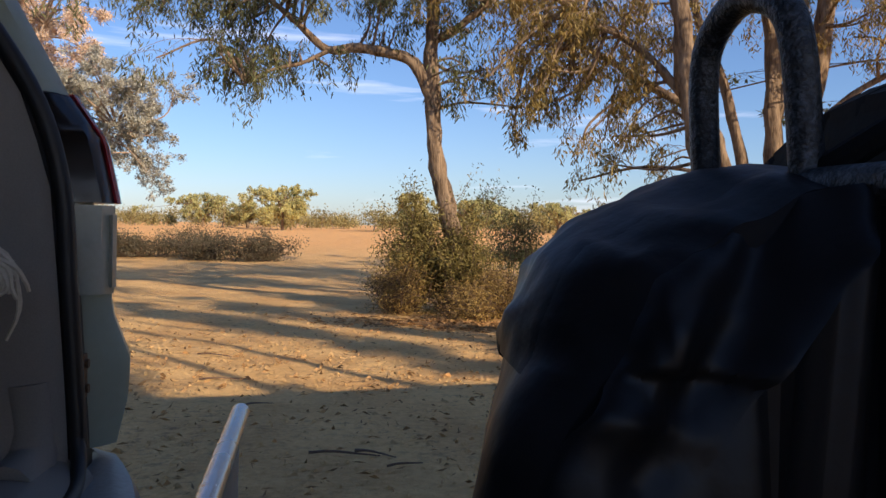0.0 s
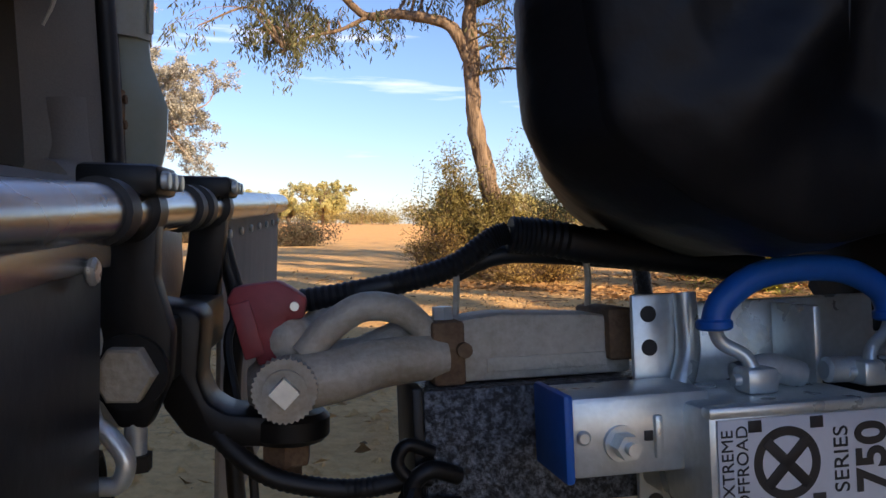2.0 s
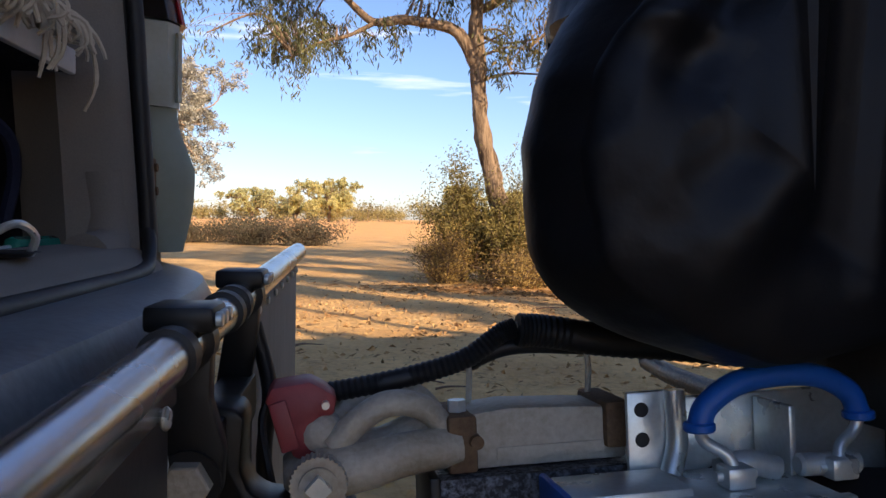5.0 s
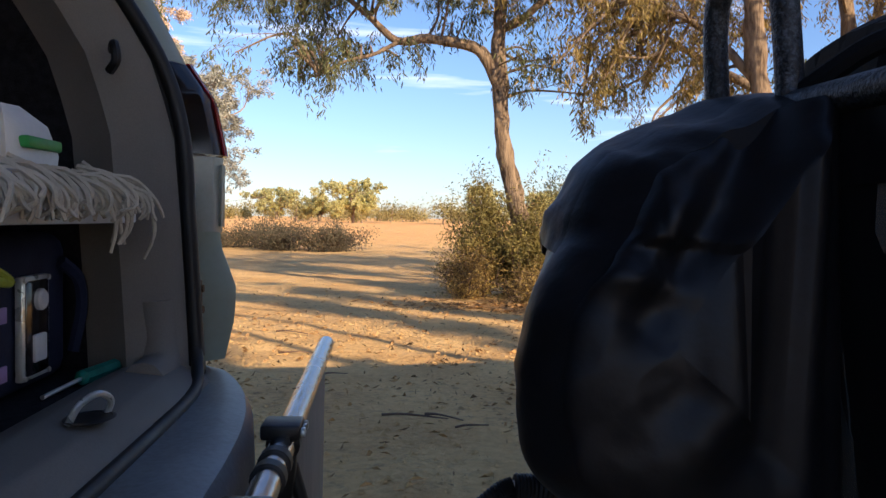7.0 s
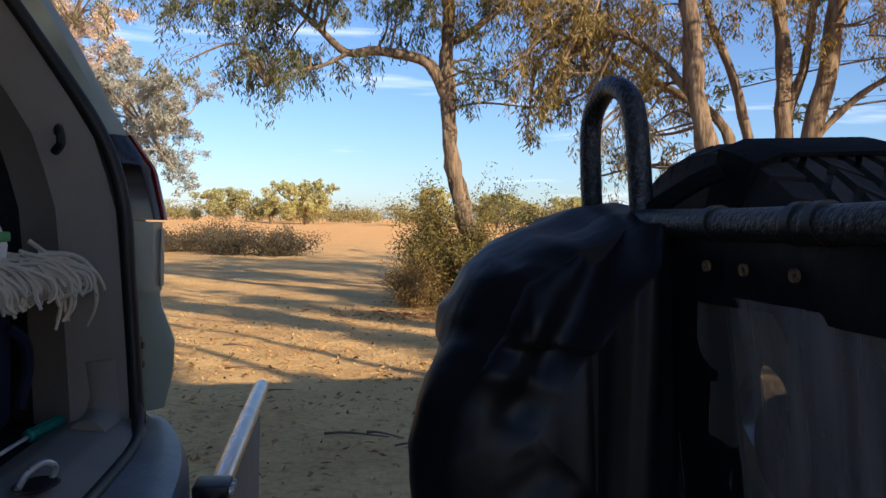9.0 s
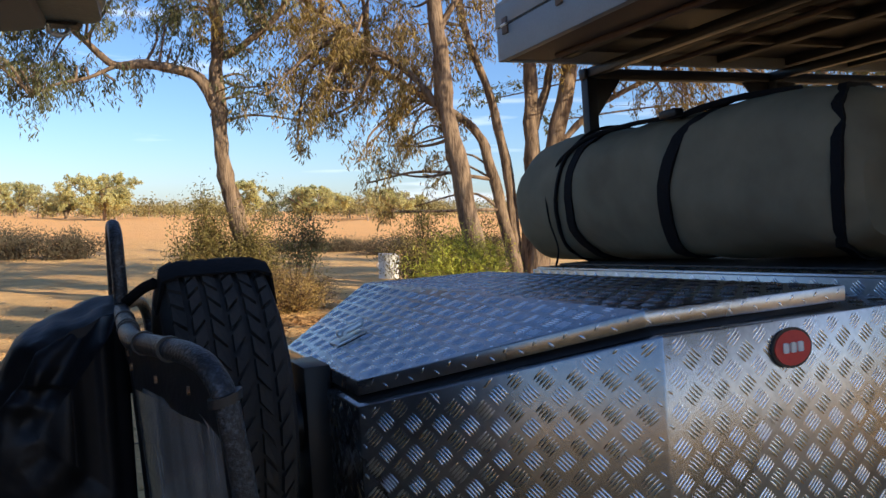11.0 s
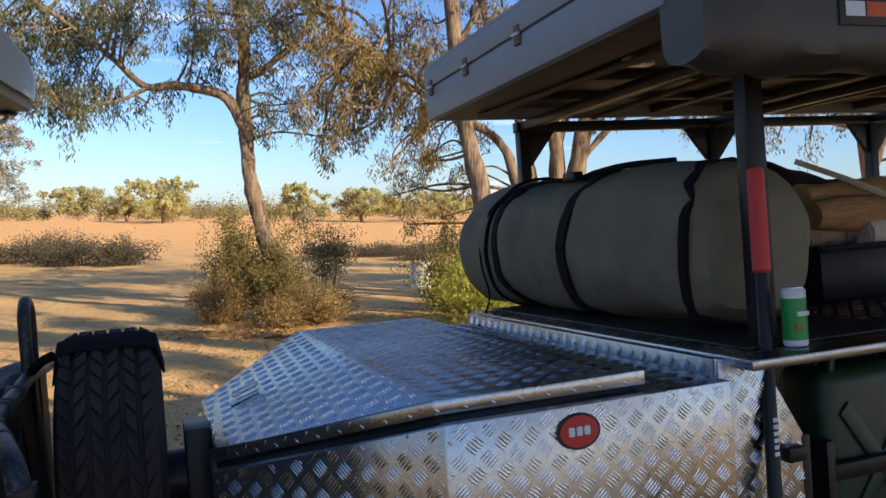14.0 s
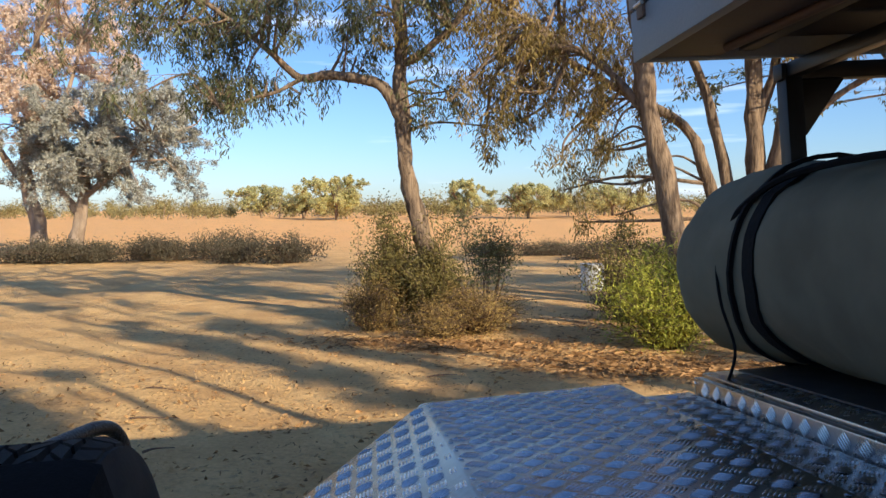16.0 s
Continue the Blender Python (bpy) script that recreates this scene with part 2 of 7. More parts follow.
WOOD = mat("split firewood", (0.52, 0.30, 0.12), 0.85, color2=(0.32, 0.17, 0.06), scale=14, fine=90, bump=0.5, stretch=(1, 6, 6))
PALEWOOD = mat("pale timber", (0.62, 0.55, 0.42), 0.8, color2=(0.48, 0.40, 0.28), scale=10, bump=0.3)
INK = mat("black ink", (0.015, 0.015, 0.018), 0.5, scale=30, bump=0)
LABELWHITE = mat("white label film", (0.66, 0.67, 0.72), 0.35, color2=(0.58, 0.59, 0.63), scale=14, bump=0.02)
ORANGE = mat("orange print", (0.62, 0.12, 0.02), 0.5, scale=30, bump=0)

# ---- mesh tools ----
# The trailer stands nose-down and leans; x runs along it to its rear, y across it. The car and the hitch have frames of their own.
TRAILER = pose(0.073, -0.036, -0.039, -3, -3, 20.3)
TM = pose(0.0427, -0.1167, -0.0632, 0, 0, -1.26) @ Matrix.Scale(1.0568, 4) @ TRAILER
HT = pose(-0.0261, 0.0259, 0.0174, -0.16, 0.45, -0.69) @ Matrix.Scale(0.9659, 4) @ TRAILER
CM = pose(-0.0295, 0.0165, -0.041, 0, 0, -0.64) @ Matrix.Scale(1.0334, 4) @ pose(0, 0, 0, 0, 0, 16)
HM = pose(-0.0261, 0.0259, 0.0174, -0.16, 0.45, -0.69) @ Matrix.Scale(0.9659, 4) @ pose(0, 0, 0, 0, 0, 16)
GROVE = pose(0.043, -0.06, -0.04, 0, 0, -0.7) @ Matrix.Scale(1.06, 4)
WM = Matrix()
BASE = {}


def thing(name, label, category, base=(0, 0, 0), fr=WM, group="", kind=""):
    ob = new(name)
    ob.empty_display_size = 0.1
    ob.matrix_world = fr @ Matrix.Translation(base)
    BASE[ob] = Vector(base)
    return tagged(ob, label, category, group, kind)


def finish(bm, material, smooth, off):
    if off is not None:
        bmesh.ops.translate(bm, verts=bm.verts, vec=-off)
    bmesh.ops.recalc_face_normals(bm, faces=bm.faces)
    me = bpy.data.meshes.new("mesh")
    for f in bm.faces:
        f.smooth = smooth
    bm.to_mesh(me)
    bm.free()
    me.materials.append(material)
    if smooth:
        me.set_sharp_from_angle(angle=radians(38))
    return me


def part(name, bm, material, parent, label="", smooth=True, kind=""):
    ob = new(name, finish(bm, material, smooth, BASE[parent]))
    ob.parent = parent
    BASE[ob] = BASE[parent]
    return tagged(ob, label, "", "", kind)


def single(name, bm, material, label, category, base=(0, 0, 0), fr=WM, group="", kind="", smooth=True):
    ob = new(name, finish(bm, material, smooth, Vector(base)))
    ob.matrix_world = fr @ Matrix.Translation(base)
    return tagged(ob, label, category, group, kind)


def raw(verts, faces, material, smooth=False):
    me = bpy.data.meshes.new("mesh")
    me.from_pydata(verts, [], faces)
    me.materials.append(material)
    if smooth:
        me.shade_smooth()
    return me


def box(lo, hi, bevel=0.004, bm=None, segs=2, turn=None):
    b = bmesh.new()
    c = [(lo[i] + hi[i]) / 2 for i in range(3)]
    bmesh.ops.create_cube(b, size=1, matrix=Matrix.Translation(c) @ Matrix.Diagonal([abs(hi[i] - lo[i]) for i in range(3)] + [1]))
    if bevel:
        bmesh.ops.bevel(b, geom=b.edges, offset=bevel, segments=segs, affect="EDGES", profile=0.5)
    if turn is not None:
        bmesh.ops.transform(b, matrix=Matrix.Translation(c) @ turn @ Matrix.Translation([-a for a in c]), verts=b.verts)
    return join(bm, b)


def join(bm, b):
    if bm is None:
        return b
    me = bpy.data.meshes.new("tmp")
    b.to_mesh(me)
    b.free()
    bm.from_mesh(me)
    bpy.data.meshes.remove(me)
    return bm


def rings(loops, closed_ends=True, bm=None, wrap=False):
    """A skin over loops of equal count."""
    bm = bm or bmesh.new()
    rows = [[bm.verts.new(p) for p in lp] for lp in loops]
    n = len(rows[0])
    for a, b in list(zip(rows, rows[1:])) + ([(rows[-1], rows[0])] if wrap else []):
        for i in range(n):
            bm.faces.new((a[i], a[(i + 1) % n], b[(i + 1) % n], b[i]))
    if closed_ends and not wrap:
        bm.faces.new(rows[0][::-1])
        bm.faces.new(rows[-1])
    return bm


def smoothpath(pts, per=6):
    pts = [Vector(p) for p in pts]
    out = []
    ext = [2 * pts[0] - pts[1]] + pts + [2 * pts[-1] - pts[-2]]
    for i in range(1, len(ext) - 2):
        p0, p1, p2, p3 = ext[i - 1:i + 3]
        for k in range(per):
            t = k / per
            out.append(0.5 * (2 * p1 + (p2 - p0) * t + (2 * p0 - 5 * p1 + 4 * p2 - p3) * t * t + (3 * p1 - p0 - 3 * p2 + p3) * t ** 3))
    return out + [pts[-1]]


def tube(pts, r, segs=12, bm=None, per=6, r2=None, lump=0.0, ridges=0.0):
    """A round bar along a smooth path, of radius r, tapering to r2."""
    path = smoothpath(pts, per) if per > 1 else [Vector(p) for p in pts]
    loops = []
    up = Vector((0, 0, 1))
    d0 = (path[1] - path[0]).normalized()
    side = d0.cross(up if abs(d0.z) < 0.9 else Vector((1, 0, 0))).normalized()
    for i, p in enumerate(path):
        d = (path[min(i + 1, len(path) - 1)] - path[max(i - 1, 0)]).normalized()
        side = (side - d * side.dot(d)).normalized()
        oth = d.cross(side)
        rr = r if r2 is None else r + (r2 - r) * i / (len(path) - 1)
        if ridges:
            rr *= 1 + ridges * (i % 2)
        lp = []
        for k in range(segs):
            a = 2 * math.pi * k / segs
            q = side * math.cos(a) + oth * math.sin(a)
            f = 1 + (lump * noise.noise((p + q * r) * 6) if lump else 0)
            lp.append(p + q * rr * f)
        loops.append(lp)
    return rings(loops, bm=bm)


def rod(p, q, r, segs=14, bm=None, bevel=0.0):
    p, q = Vector(p), Vector(q)
    if not bevel:
        return tube([p, q], r, segs, bm, per=1)
    d = (q - p).normalized() * bevel
    path = [(p, r - bevel), (p + d, r), (q - d, r), (q, r - bevel)]
    dd = d.normalized()
    side = dd.cross(Vector((0, 0, 1)) if abs(dd.z) < 0.9 else Vector((1, 0, 0))).normalized()
    oth = dd.cross(side)
    return rings([[c + (side * math.cos(2 * math.pi * k / segs) + oth * math.sin(2 * math.pi * k / segs)) * rr for k in range(segs)] for c, rr in path], bm=bm)


def prism(poly, a, axis, bm=None, bevel=0.0):
    """A polygon in the plane across axis, drawn out by the span a = (from, to) along it."""
    def put(q, h):
        return {"x": (h, q[0], q[1]), "y": (q[0], h, q[1]), "z": (q[0], q[1], h)}[axis]
    b = bmesh.new()
    lo = [b.verts.new(put(q, a[0])) for q in poly]
    hi = [b.verts.new(put(q, a[1])) for q in poly]
    n = len(poly)
    for i in range(n):
        b.faces.new((lo[i], lo[(i + 1) % n], hi[(i + 1) % n], hi[i]))
    b.faces.new(lo[::-1])
    b.faces.new(hi)
    if bevel:
        bmesh.ops.recalc_face_normals(b, faces=b.faces)
        bmesh.ops.bevel(b, geom=b.edges, offset=bevel, segments=2, affect="EDGES", profile=0.5)
    return join(bm, b)


def slab(corners, thick, bm=None, bevel=0.0):
    """A sheet over a flat polygon, thickened against its normal."""
    vs = [Vector(c) for c in corners]
    nrm = (vs[1] - vs[0]).cross(vs[2] - vs[0]).normalized() * thick
    b = bmesh.new()
    up = [b.verts.new(v) for v in vs]
    dn = [b.verts.new(v - nrm) for v in vs]
    n = len(vs)
    for i in range(n):
        b.faces.new((up[i], dn[i], dn[(i + 1) % n], up[(i + 1) % n]))
    b.faces.new(up)
    b.faces.new(dn[::-1])
    if bevel:
        bmesh.ops.recalc_face_normals(b, faces=b.faces)
        bmesh.ops.bevel(b, geom=b.edges, offset=bevel, segments=2, affect="EDGES", profile=0.5)
    return join(bm, b)


# ---- ground ----
def height(x, y):
    d = math.hypot(x, y)
    z = 0.40 * max(0, min(1, (y - 22) / 40)) ** 1.5
    near = min(1, d / 3)
    z += 0.035 * noise.noise((x * 0.5, y * 0.5, 0)) * near + 0.012 * noise.noise((x * 2.1, y * 2.1, 3))
    if d < 40:
        # wheel ruts of the track
        q = x * 0.57 + y * 0.82
        z += 0.010 * noise.noise((x * 5, y * 5, 5)) + 0.005 * noise.noise((x * 11, y * 11, 8)) + 0.02 * noise.noise((q * 1.6, (x * 0.82 - y * 0.57) * 0.25, 9)) * min(1, max(0, y - 3) / 6)
    if y > 30:
        z += 0.35 * (noise.noise((x * 0.06, y * 0.09, 7))) * min(1, (y - 30) / 20) * min(1, 120 / y)
    return z


def spread(n, near, far):
    k = math.asinh(far / near)
    return [near * math.sinh(k * (2 * i / (n - 1) - 1)) for i in range(n)]


gx, gy = [x - 0.5 for x in spread(300, 3.0, 2500)], [y + 4 for y in spread(300, 3.0, 2500)]
gv = [(x, y, height(x, y)) for y in gy for x in gx]
gf = [(j * 300 + i, j * 300 + i + 1, (j + 1) * 300 + i + 1, (j + 1) * 300 + i) for j in range(299) for i in range(299)]
ground = tagged(new("ground", raw(gv, gf, SAND, True)), "sunlit red sandy ground with tyre ruts and long shadows", "ground", kind="structure")


# ---- plants ----
def leafmesh(spots, length, width, droop, material, rng):
    """Slender leaves, one at each spot; droop 1 hangs them straight down."""
    n = len(spots)
    p = np.array(spots)
    d = rng.normal(size=(n, 3))
    d /= np.linalg.norm(d, axis=1)[:, None]
    d = d * (1 - droop) + np.array([0, 0, -1.0]) * droop
    d /= np.linalg.norm(d, axis=1)[:, None]
    s = np.cross(d, rng.normal(size=(n, 3)))
    s /= np.linalg.norm(s, axis=1)[:, None] + 1e-9
    ln = length * rng.uniform(0.6, 1.3, (n, 1))
    wd = width * rng.uniform(0.7, 1.3, (n, 1))
    v = np.empty((n, 4, 3))
    v[:, 0] = p
    v[:, 1] = p + d * ln * 0.45 + s * wd / 2
    v[:, 2] = p + d * ln
    v[:, 3] = p + d * ln * 0.45 - s * wd / 2
    me = bpy.data.meshes.new("mesh")
    me.vertices.add(n * 4)
    me.vertices.foreach_set("co", v.reshape(-1))
    me.loops.add(n * 4)
    me.loops.foreach_set("vertex_index", np.arange(n * 4))
    me.polygons.add(n)
    me.polygons.foreach_set("loop_start", np.arange(n) * 4)
    me.update(calc_edges=True)
    me.materials.append(material)
    return me


def nearest(path, q):
    return min(path, key=lambda p: (p - q).length + 0.35 * max(0, p.z - q.z))


def tree(name, label, base, limbs, clumps, bark, leaf, seed, leaf_len=0.095, leaf_wid=0.019, hang=0.75, density=1.0, category="tree", group="", twigs=True, grove=False, thick=30):
    """limbs: (points, radius, end radius) of the trunk and big limbs; clumps: (x, y, z, radius) of the foliage, joined to the limbs by branches."""
    rng = np.random.default_rng(seed)
    if grove:
        base = tuple(GROVE @ Vector(base))
        base = (base[0], base[1], height(base[0], base[1]) - 0.03)
        limbs = [([GROVE @ Vector(q) for q in pts], r, r2) for pts, r, r2 in limbs]
        clumps = [(*(GROVE @ Vector(c[:3])), c[3]) for c in clumps]
    ob = thing(name, label, category, base, WM, group)
    paths = []
    for i, (pts, r, r2) in enumerate(limbs):
        wob = smoothpath(pts, 5)
        seg = [p + Vector((noise.noise(p * 1.3 + Vector((seed, 0, 0))), noise.noise(p * 1.3 + Vector((0, seed, 5))), 0)) * r * 0.3 for p in wob]
        part("trunk" if i == 0 else "limb", tube(seg, r, 14 if i == 0 else 10, per=1, r2=r2, lump=0.35), bark, ob)
        paths += seg
    spots, tb = [], bmesh.new()
    for cx, cy, cz, cr in clumps:
        c = Vector((cx, cy, cz))
        a = nearest(paths, c)
        mid = (a + c) / 2 + Vector(rng.normal(size=3)) * 0.12 * (c - a).length + Vector((0, 0, 0.12 * (c - a).length))
        rb = min(0.035, 0.012 + 0.012 * (c - a).length)
        tube([a, mid, c], rb, 6, tb, 5, rb * 0.4)
        path = smoothpath([a, mid, c], 5)
        for k in range(max(4, int(16 * cr ** 1.3 * density))):
            o = Vector(rng.normal(size=3))
            o = o.normalized() * (rng.uniform() ** 0.45) * cr
            e = c + Vector((o.x, o.y, o.z * 0.75))
            s = path[int(rng.integers(len(path) // 2, len(path)))]
            m2 = (s + e) / 2 + Vector((0, 0, 0.25 * cr)) + Vector(rng.normal(size=3)) * 0.1 * cr
            e2 = e + Vector((rng.normal() * 0.06, rng.normal() * 0.06, -hang * rng.uniform(0.1, 0.34)))
            tw = smoothpath([s, m2, e, e2], 5)
            if twigs:
                tube(tw, 0.0042, 3, tb, 1, 0.0015)
            tail = tw[6:]
            for q in range(int(rng.integers(thick, thick * 2) * density ** 0.5)):
                w = tail[int(rng.integers(len(tail)))] + Vector(rng.normal(size=3)) * 0.05
                spots.append(tuple(w))
    part("branchwork", tb, bark, ob, kind="stuff", smooth=False)
    off = np.array(base)
    cr_ = new("crown", leafmesh([(s[0] - off[0], s[1] - off[1], s[2] - off[2]) for s in spots], leaf_len, leaf_wid, hang * 0.75, leaf, rng))
    cr_.parent = ob
    tagged(cr_, kind="stuff")
    return ob


def shrub(name, label, base, radius, tall, n, leaf, seed, leaf_len=0.05, leaf_wid=0.019, bark=TWIG, stems=26, group="", droop=0.1, category="shrub", low=0.1):
    """A bush of many thin stems that fork outwards, with small leaves along the outer half."""
    rng = np.random.default_rng(seed)
    ob = thing(name, label, category, base, WM, group)
    b = Vector(base)
    tb, spots = bmesh.new(), []
    per = max(1, n // (stems * 7))
    for i in range(stems):
        a = rng.uniform(0, 2 * math.pi)
        out = radius * rng.uniform(0.15, 1.0)
        h = tall * rng.uniform(0.55, 1.05) * (1 - 0.35 * (out / radius) ** 2)
        e = b + Vector((math.cos(a) * out, math.sin(a) * out, h))
        s = b + Vector((math.cos(a) * out * 0.12, math.sin(a) * out * 0.12, 0))
        m = s.lerp(e, 0.5) + Vector(rng.normal(size=3)) * 0.1 * radius
        tube([s, m, e], 0.008 * (1 + radius) * 0.7, 4, tb, 4, 0.002)
        path = smoothpath([s, m, e], 5)
        for k in range(6):
            st = path[int(rng.integers(2, len(path)))]
            if st.z - b.z < low * tall:
                continue
            en = st + Vector((rng.normal() * 0.25 * radius, rng.normal() * 0.25 * radius, rng.uniform(-0.05, 0.3) * tall))
            tube([st, en], 0.004, 3, tb, 1, 0.002)
            for q in range(per):
                spots.append(tuple(st.lerp(en, rng.uniform(0.1, 1.05)) + Vector(rng.normal(size=3)) * 0.045 * (1 + radius) - b))
    part("stemwork", tb, bark, ob, kind="stuff", smooth=False)
    lv = new("foliage", leafmesh(spots, leaf_len, leaf_wid, droop, leaf, rng))
    lv.parent = ob
    tagged(lv, kind="stuff")
    return ob


def on(x, y, dz=-0.03):
    return (x, y, height(x, y) + dz)


def scatter(cx, cy, cz, sx, sy, sz, n, seed, lo=0.28, hi=0.55):
    rng = np.random.default_rng(seed)
    o = np.clip(rng.normal(size=(n, 3)), -1.75, 1.75)
    return [(cx + a * sx, cy + b * sy, cz + c * sz, rng.uniform(lo, hi)) for a, b, c in o]


# the forked gum behind the scrub
tree("gum_tree", "forked gum tree with rough brown trunk and drooping leaves", on(-1.05, 9.85),
     [([(-1.02, 9.85, -0.1), (-1.1, 9.8, 1.0), (-1.23, 9.75, 1.65), (-1.33, 9.7, 2.3), (-1.37, 9.7, 3.0), (-1.38, 9.75, 3.7), (-1.5, 9.9, 4.8), (-1.6, 10, 6.0)], 0.135, 0.06),
      ([(-1.36, 9.7, 2.62), (-1.57, 9.65, 2.98), (-1.82, 9.6, 3.09), (-2.21, 9.55, 3.15), (-2.57, 9.5, 3.13), (-2.92, 9.5, 3.42), (-3.4, 9.5, 3.8), (-4.1, 9.4, 4.3)], 0.085, 0.025),
      ([(-2.5, 9.5, 3.14), (-2.85, 9.4, 2.95), (-3.2, 9.3, 2.85), (-3.5, 9.3, 2.7)], 0.03, 0.01),
      ([(-1.36, 9.7, 3.25), (-1.0, 9.7, 3.45), (-0.55, 9.7, 3.9), (-0.1, 9.8, 4.8)], 0.06, 0.03)],
     scatter(-3.4, 9.5, 2.95, 0.55, 0.4, 0.32, 18, 1, 0.25, 0.45) + scatter(-3.9, 9.5, 3.9, 1.0, 0.6, 0.35, 34, 2) + scatter(-2.4, 9.5, 3.9, 0.8, 0.6, 0.28, 20, 3)
     + scatter(-1.4, 9.6, 3.9, 0.7, 0.5, 0.3, 16, 4, 0.22, 0.4) + scatter(-0.75, 9.8, 3.0, 0.28, 0.4, 0.4, 8, 5, 0.2, 0.4) + scatter(-1.6, 9.8, 5.5, 1.8, 1.4, 0.7, 30, 6),
     BARK, LEAF, 11, grove=True)
# leaning gum beside the lime shrub
tree("gum_tree", "leaning gum tree with pale brown bark and ochre leaves", on(2.15, 9.6),
     [([(2.12, 9.6, -0.1), (1.92, 9.5, 1.0), (1.69, 9.5, 2.05), (1.52, 9.5, 3.0), (1.44, 9.5, 3.8), (1.3, 9.6, 5.2), (1.2, 9.7, 6.5)], 0.15, 0.08),
      ([(1.6, 9.55, 2.5), (1.1, 9.7, 3.1), (0.4, 9.9, 3.6), (-0.3, 10, 4.1), (-0.8, 10, 4.6)], 0.055, 0.02),
      ([(1.45, 9.5, 3.6), (1.8, 9.5, 4.2), (2.3, 9.6, 5.2)], 0.05, 0.03)],
     scatter(0.25, 9.8, 3.45, 0.5, 0.5, 0.4, 26, 7) + scatter(-0.1, 10, 4.2, 0.7, 0.6, 0.4, 22, 8) + scatter(0.95, 10, 2.35, 0.22, 0.3, 0.3, 9, 9, 0.2, 0.38)
     + scatter(0.0, 10, 2.8, 0.35, 0.4, 0.3, 12, 10, 0.22, 0.4) + scatter(1.3, 9.8, 4.9, 1.3, 1.0, 0.6, 24, 12),
     BARK, LEAFOCHRE, 13, grove=True)
# many-stemmed gum
tree("gum_tree", "many-stemmed gum tree with thick rough brown trunks", on(3.2, 11.6),
     [([(3.15, 11.5, -0.1), (3.2, 11.5, 1.0), (3.35, 11.5, 2.0), (3.62, 11.5, 3.8), (3.9, 11.7, 6.0)], 0.20, 0.10),
      ([(3.1, 11.6, 0.0), (3.05, 11.6, 1.2), (3.06, 11.6, 2.4), (2.98, 11.7, 4.1), (2.8, 11.9, 6.2)], 0.17, 0.08),
      ([(2.9, 11.5, 0.0), (2.7, 11.5, 0.9), (2.4, 11.5, 2.0), (2.1, 11.5, 2.6), (1.3, 11.5, 3.1), (0.5, 11.6, 3.6)], 0.12, 0.04),
      ([(2.85, 11.6, 0.4), (2.75, 11.7, 1.6), (2.5, 11.8, 2.9), (2.1, 11.9, 4.0), (1.8, 12, 5.2)], 0.10, 0.05),
      ([(3.35, 11.5, 2.2), (4.0, 11.5, 2.9), (4.9, 11.5, 3.4), (6.0, 11.6, 3.9)], 0.06, 0.025),
      ([(3.1, 11.6, 2.6), (3.3, 11.6, 3.4), (3.45, 11.7, 4.4)], 0.08, 0.05)],
     scatter(1.1, 11.6, 3.3, 0.8, 0.6, 0.45, 20, 14) + scatter(1.0, 11.6, 2.0, 0.35, 0.4, 0.4, 10, 15, 0.25, 0.45) + scatter(2.6, 11.8, 4.4, 1.3, 0.8, 0.5, 34, 16)
     + scatter(4.8, 11.6, 3.9, 0.9, 0.7, 0.5, 24, 17) + scatter(5.6, 11.8, 2.9, 0.5, 0.5, 0.35, 9, 18, 0.22, 0.4) + scatter(7.6, 12, 3.4, 1.2, 0.7, 0.5, 20, 19) + scatter(3.5, 11.8, 5.8, 2.2, 1.2, 0.6, 36, 20),
     BARK, LEAFOCHRE, 21, grove=True)
# pair of pale trees at the left of the track
tree("gum_tree", "pale dry gum tree with pinkish sparse crown", on(-16.8, 23.6),
     [([(-16.9, 23.6, -0.1), (-17.0, 23.6, 1.2), (-17.4, 23.6, 3.0), (-17.2, 23.8, 5.0), (-17, 24, 8.0)], 0.30, 0.08),
      ([(-17.2, 23.6, 2.2), (-18.5, 23.6, 4.0), (-19.2, 23.8, 6.5)], 0.15, 0.05),
      ([(-17.2, 23.8, 3.5), (-16.0, 23.8, 5.2), (-15.4, 24, 7.2)], 0.12, 0.04)],
     scatter(-17.2, 23.8, 6.4, 1.9, 1.2, 1.5, 74, 22, 0.4, 0.9), BARKPALE, LEAFDRY, 23, 0.13, 0.036, 0.4, 1.2, thick=52)
tree("gum_tree", "grey-green gum tree with a round spreading crown", on(-15.4, 23.4),
     [([(-15.6, 23.4, -0.1), (-15.3, 23.4, 1.2), (-15.1, 23.4, 2.4), (-14.6, 23.5, 4.2)], 0.26, 0.08),
      ([(-15.3, 23.4, 1.4), (-16.0, 23.2, 2.6), (-16.3, 23.2, 4.0)], 0.13, 0.05),
      ([(-15.1, 23.4, 2.0), (-13.6, 23.3, 3.1), (-12.6, 23.3, 3.9)], 0.11, 0.03)],
     scatter(-14.1, 23.4, 3.9, 1.7, 1.2, 1.0, 92, 24, 0.4, 0.9), BARKPALE, LEAFGREY, 25, 0.12, 0.036, 0.3, 1.2, thick=56)

# scrub round the gums
def near(x, y):
    q = GROVE @ Vector((x, y, 0))
    return on(q.x, q.y)


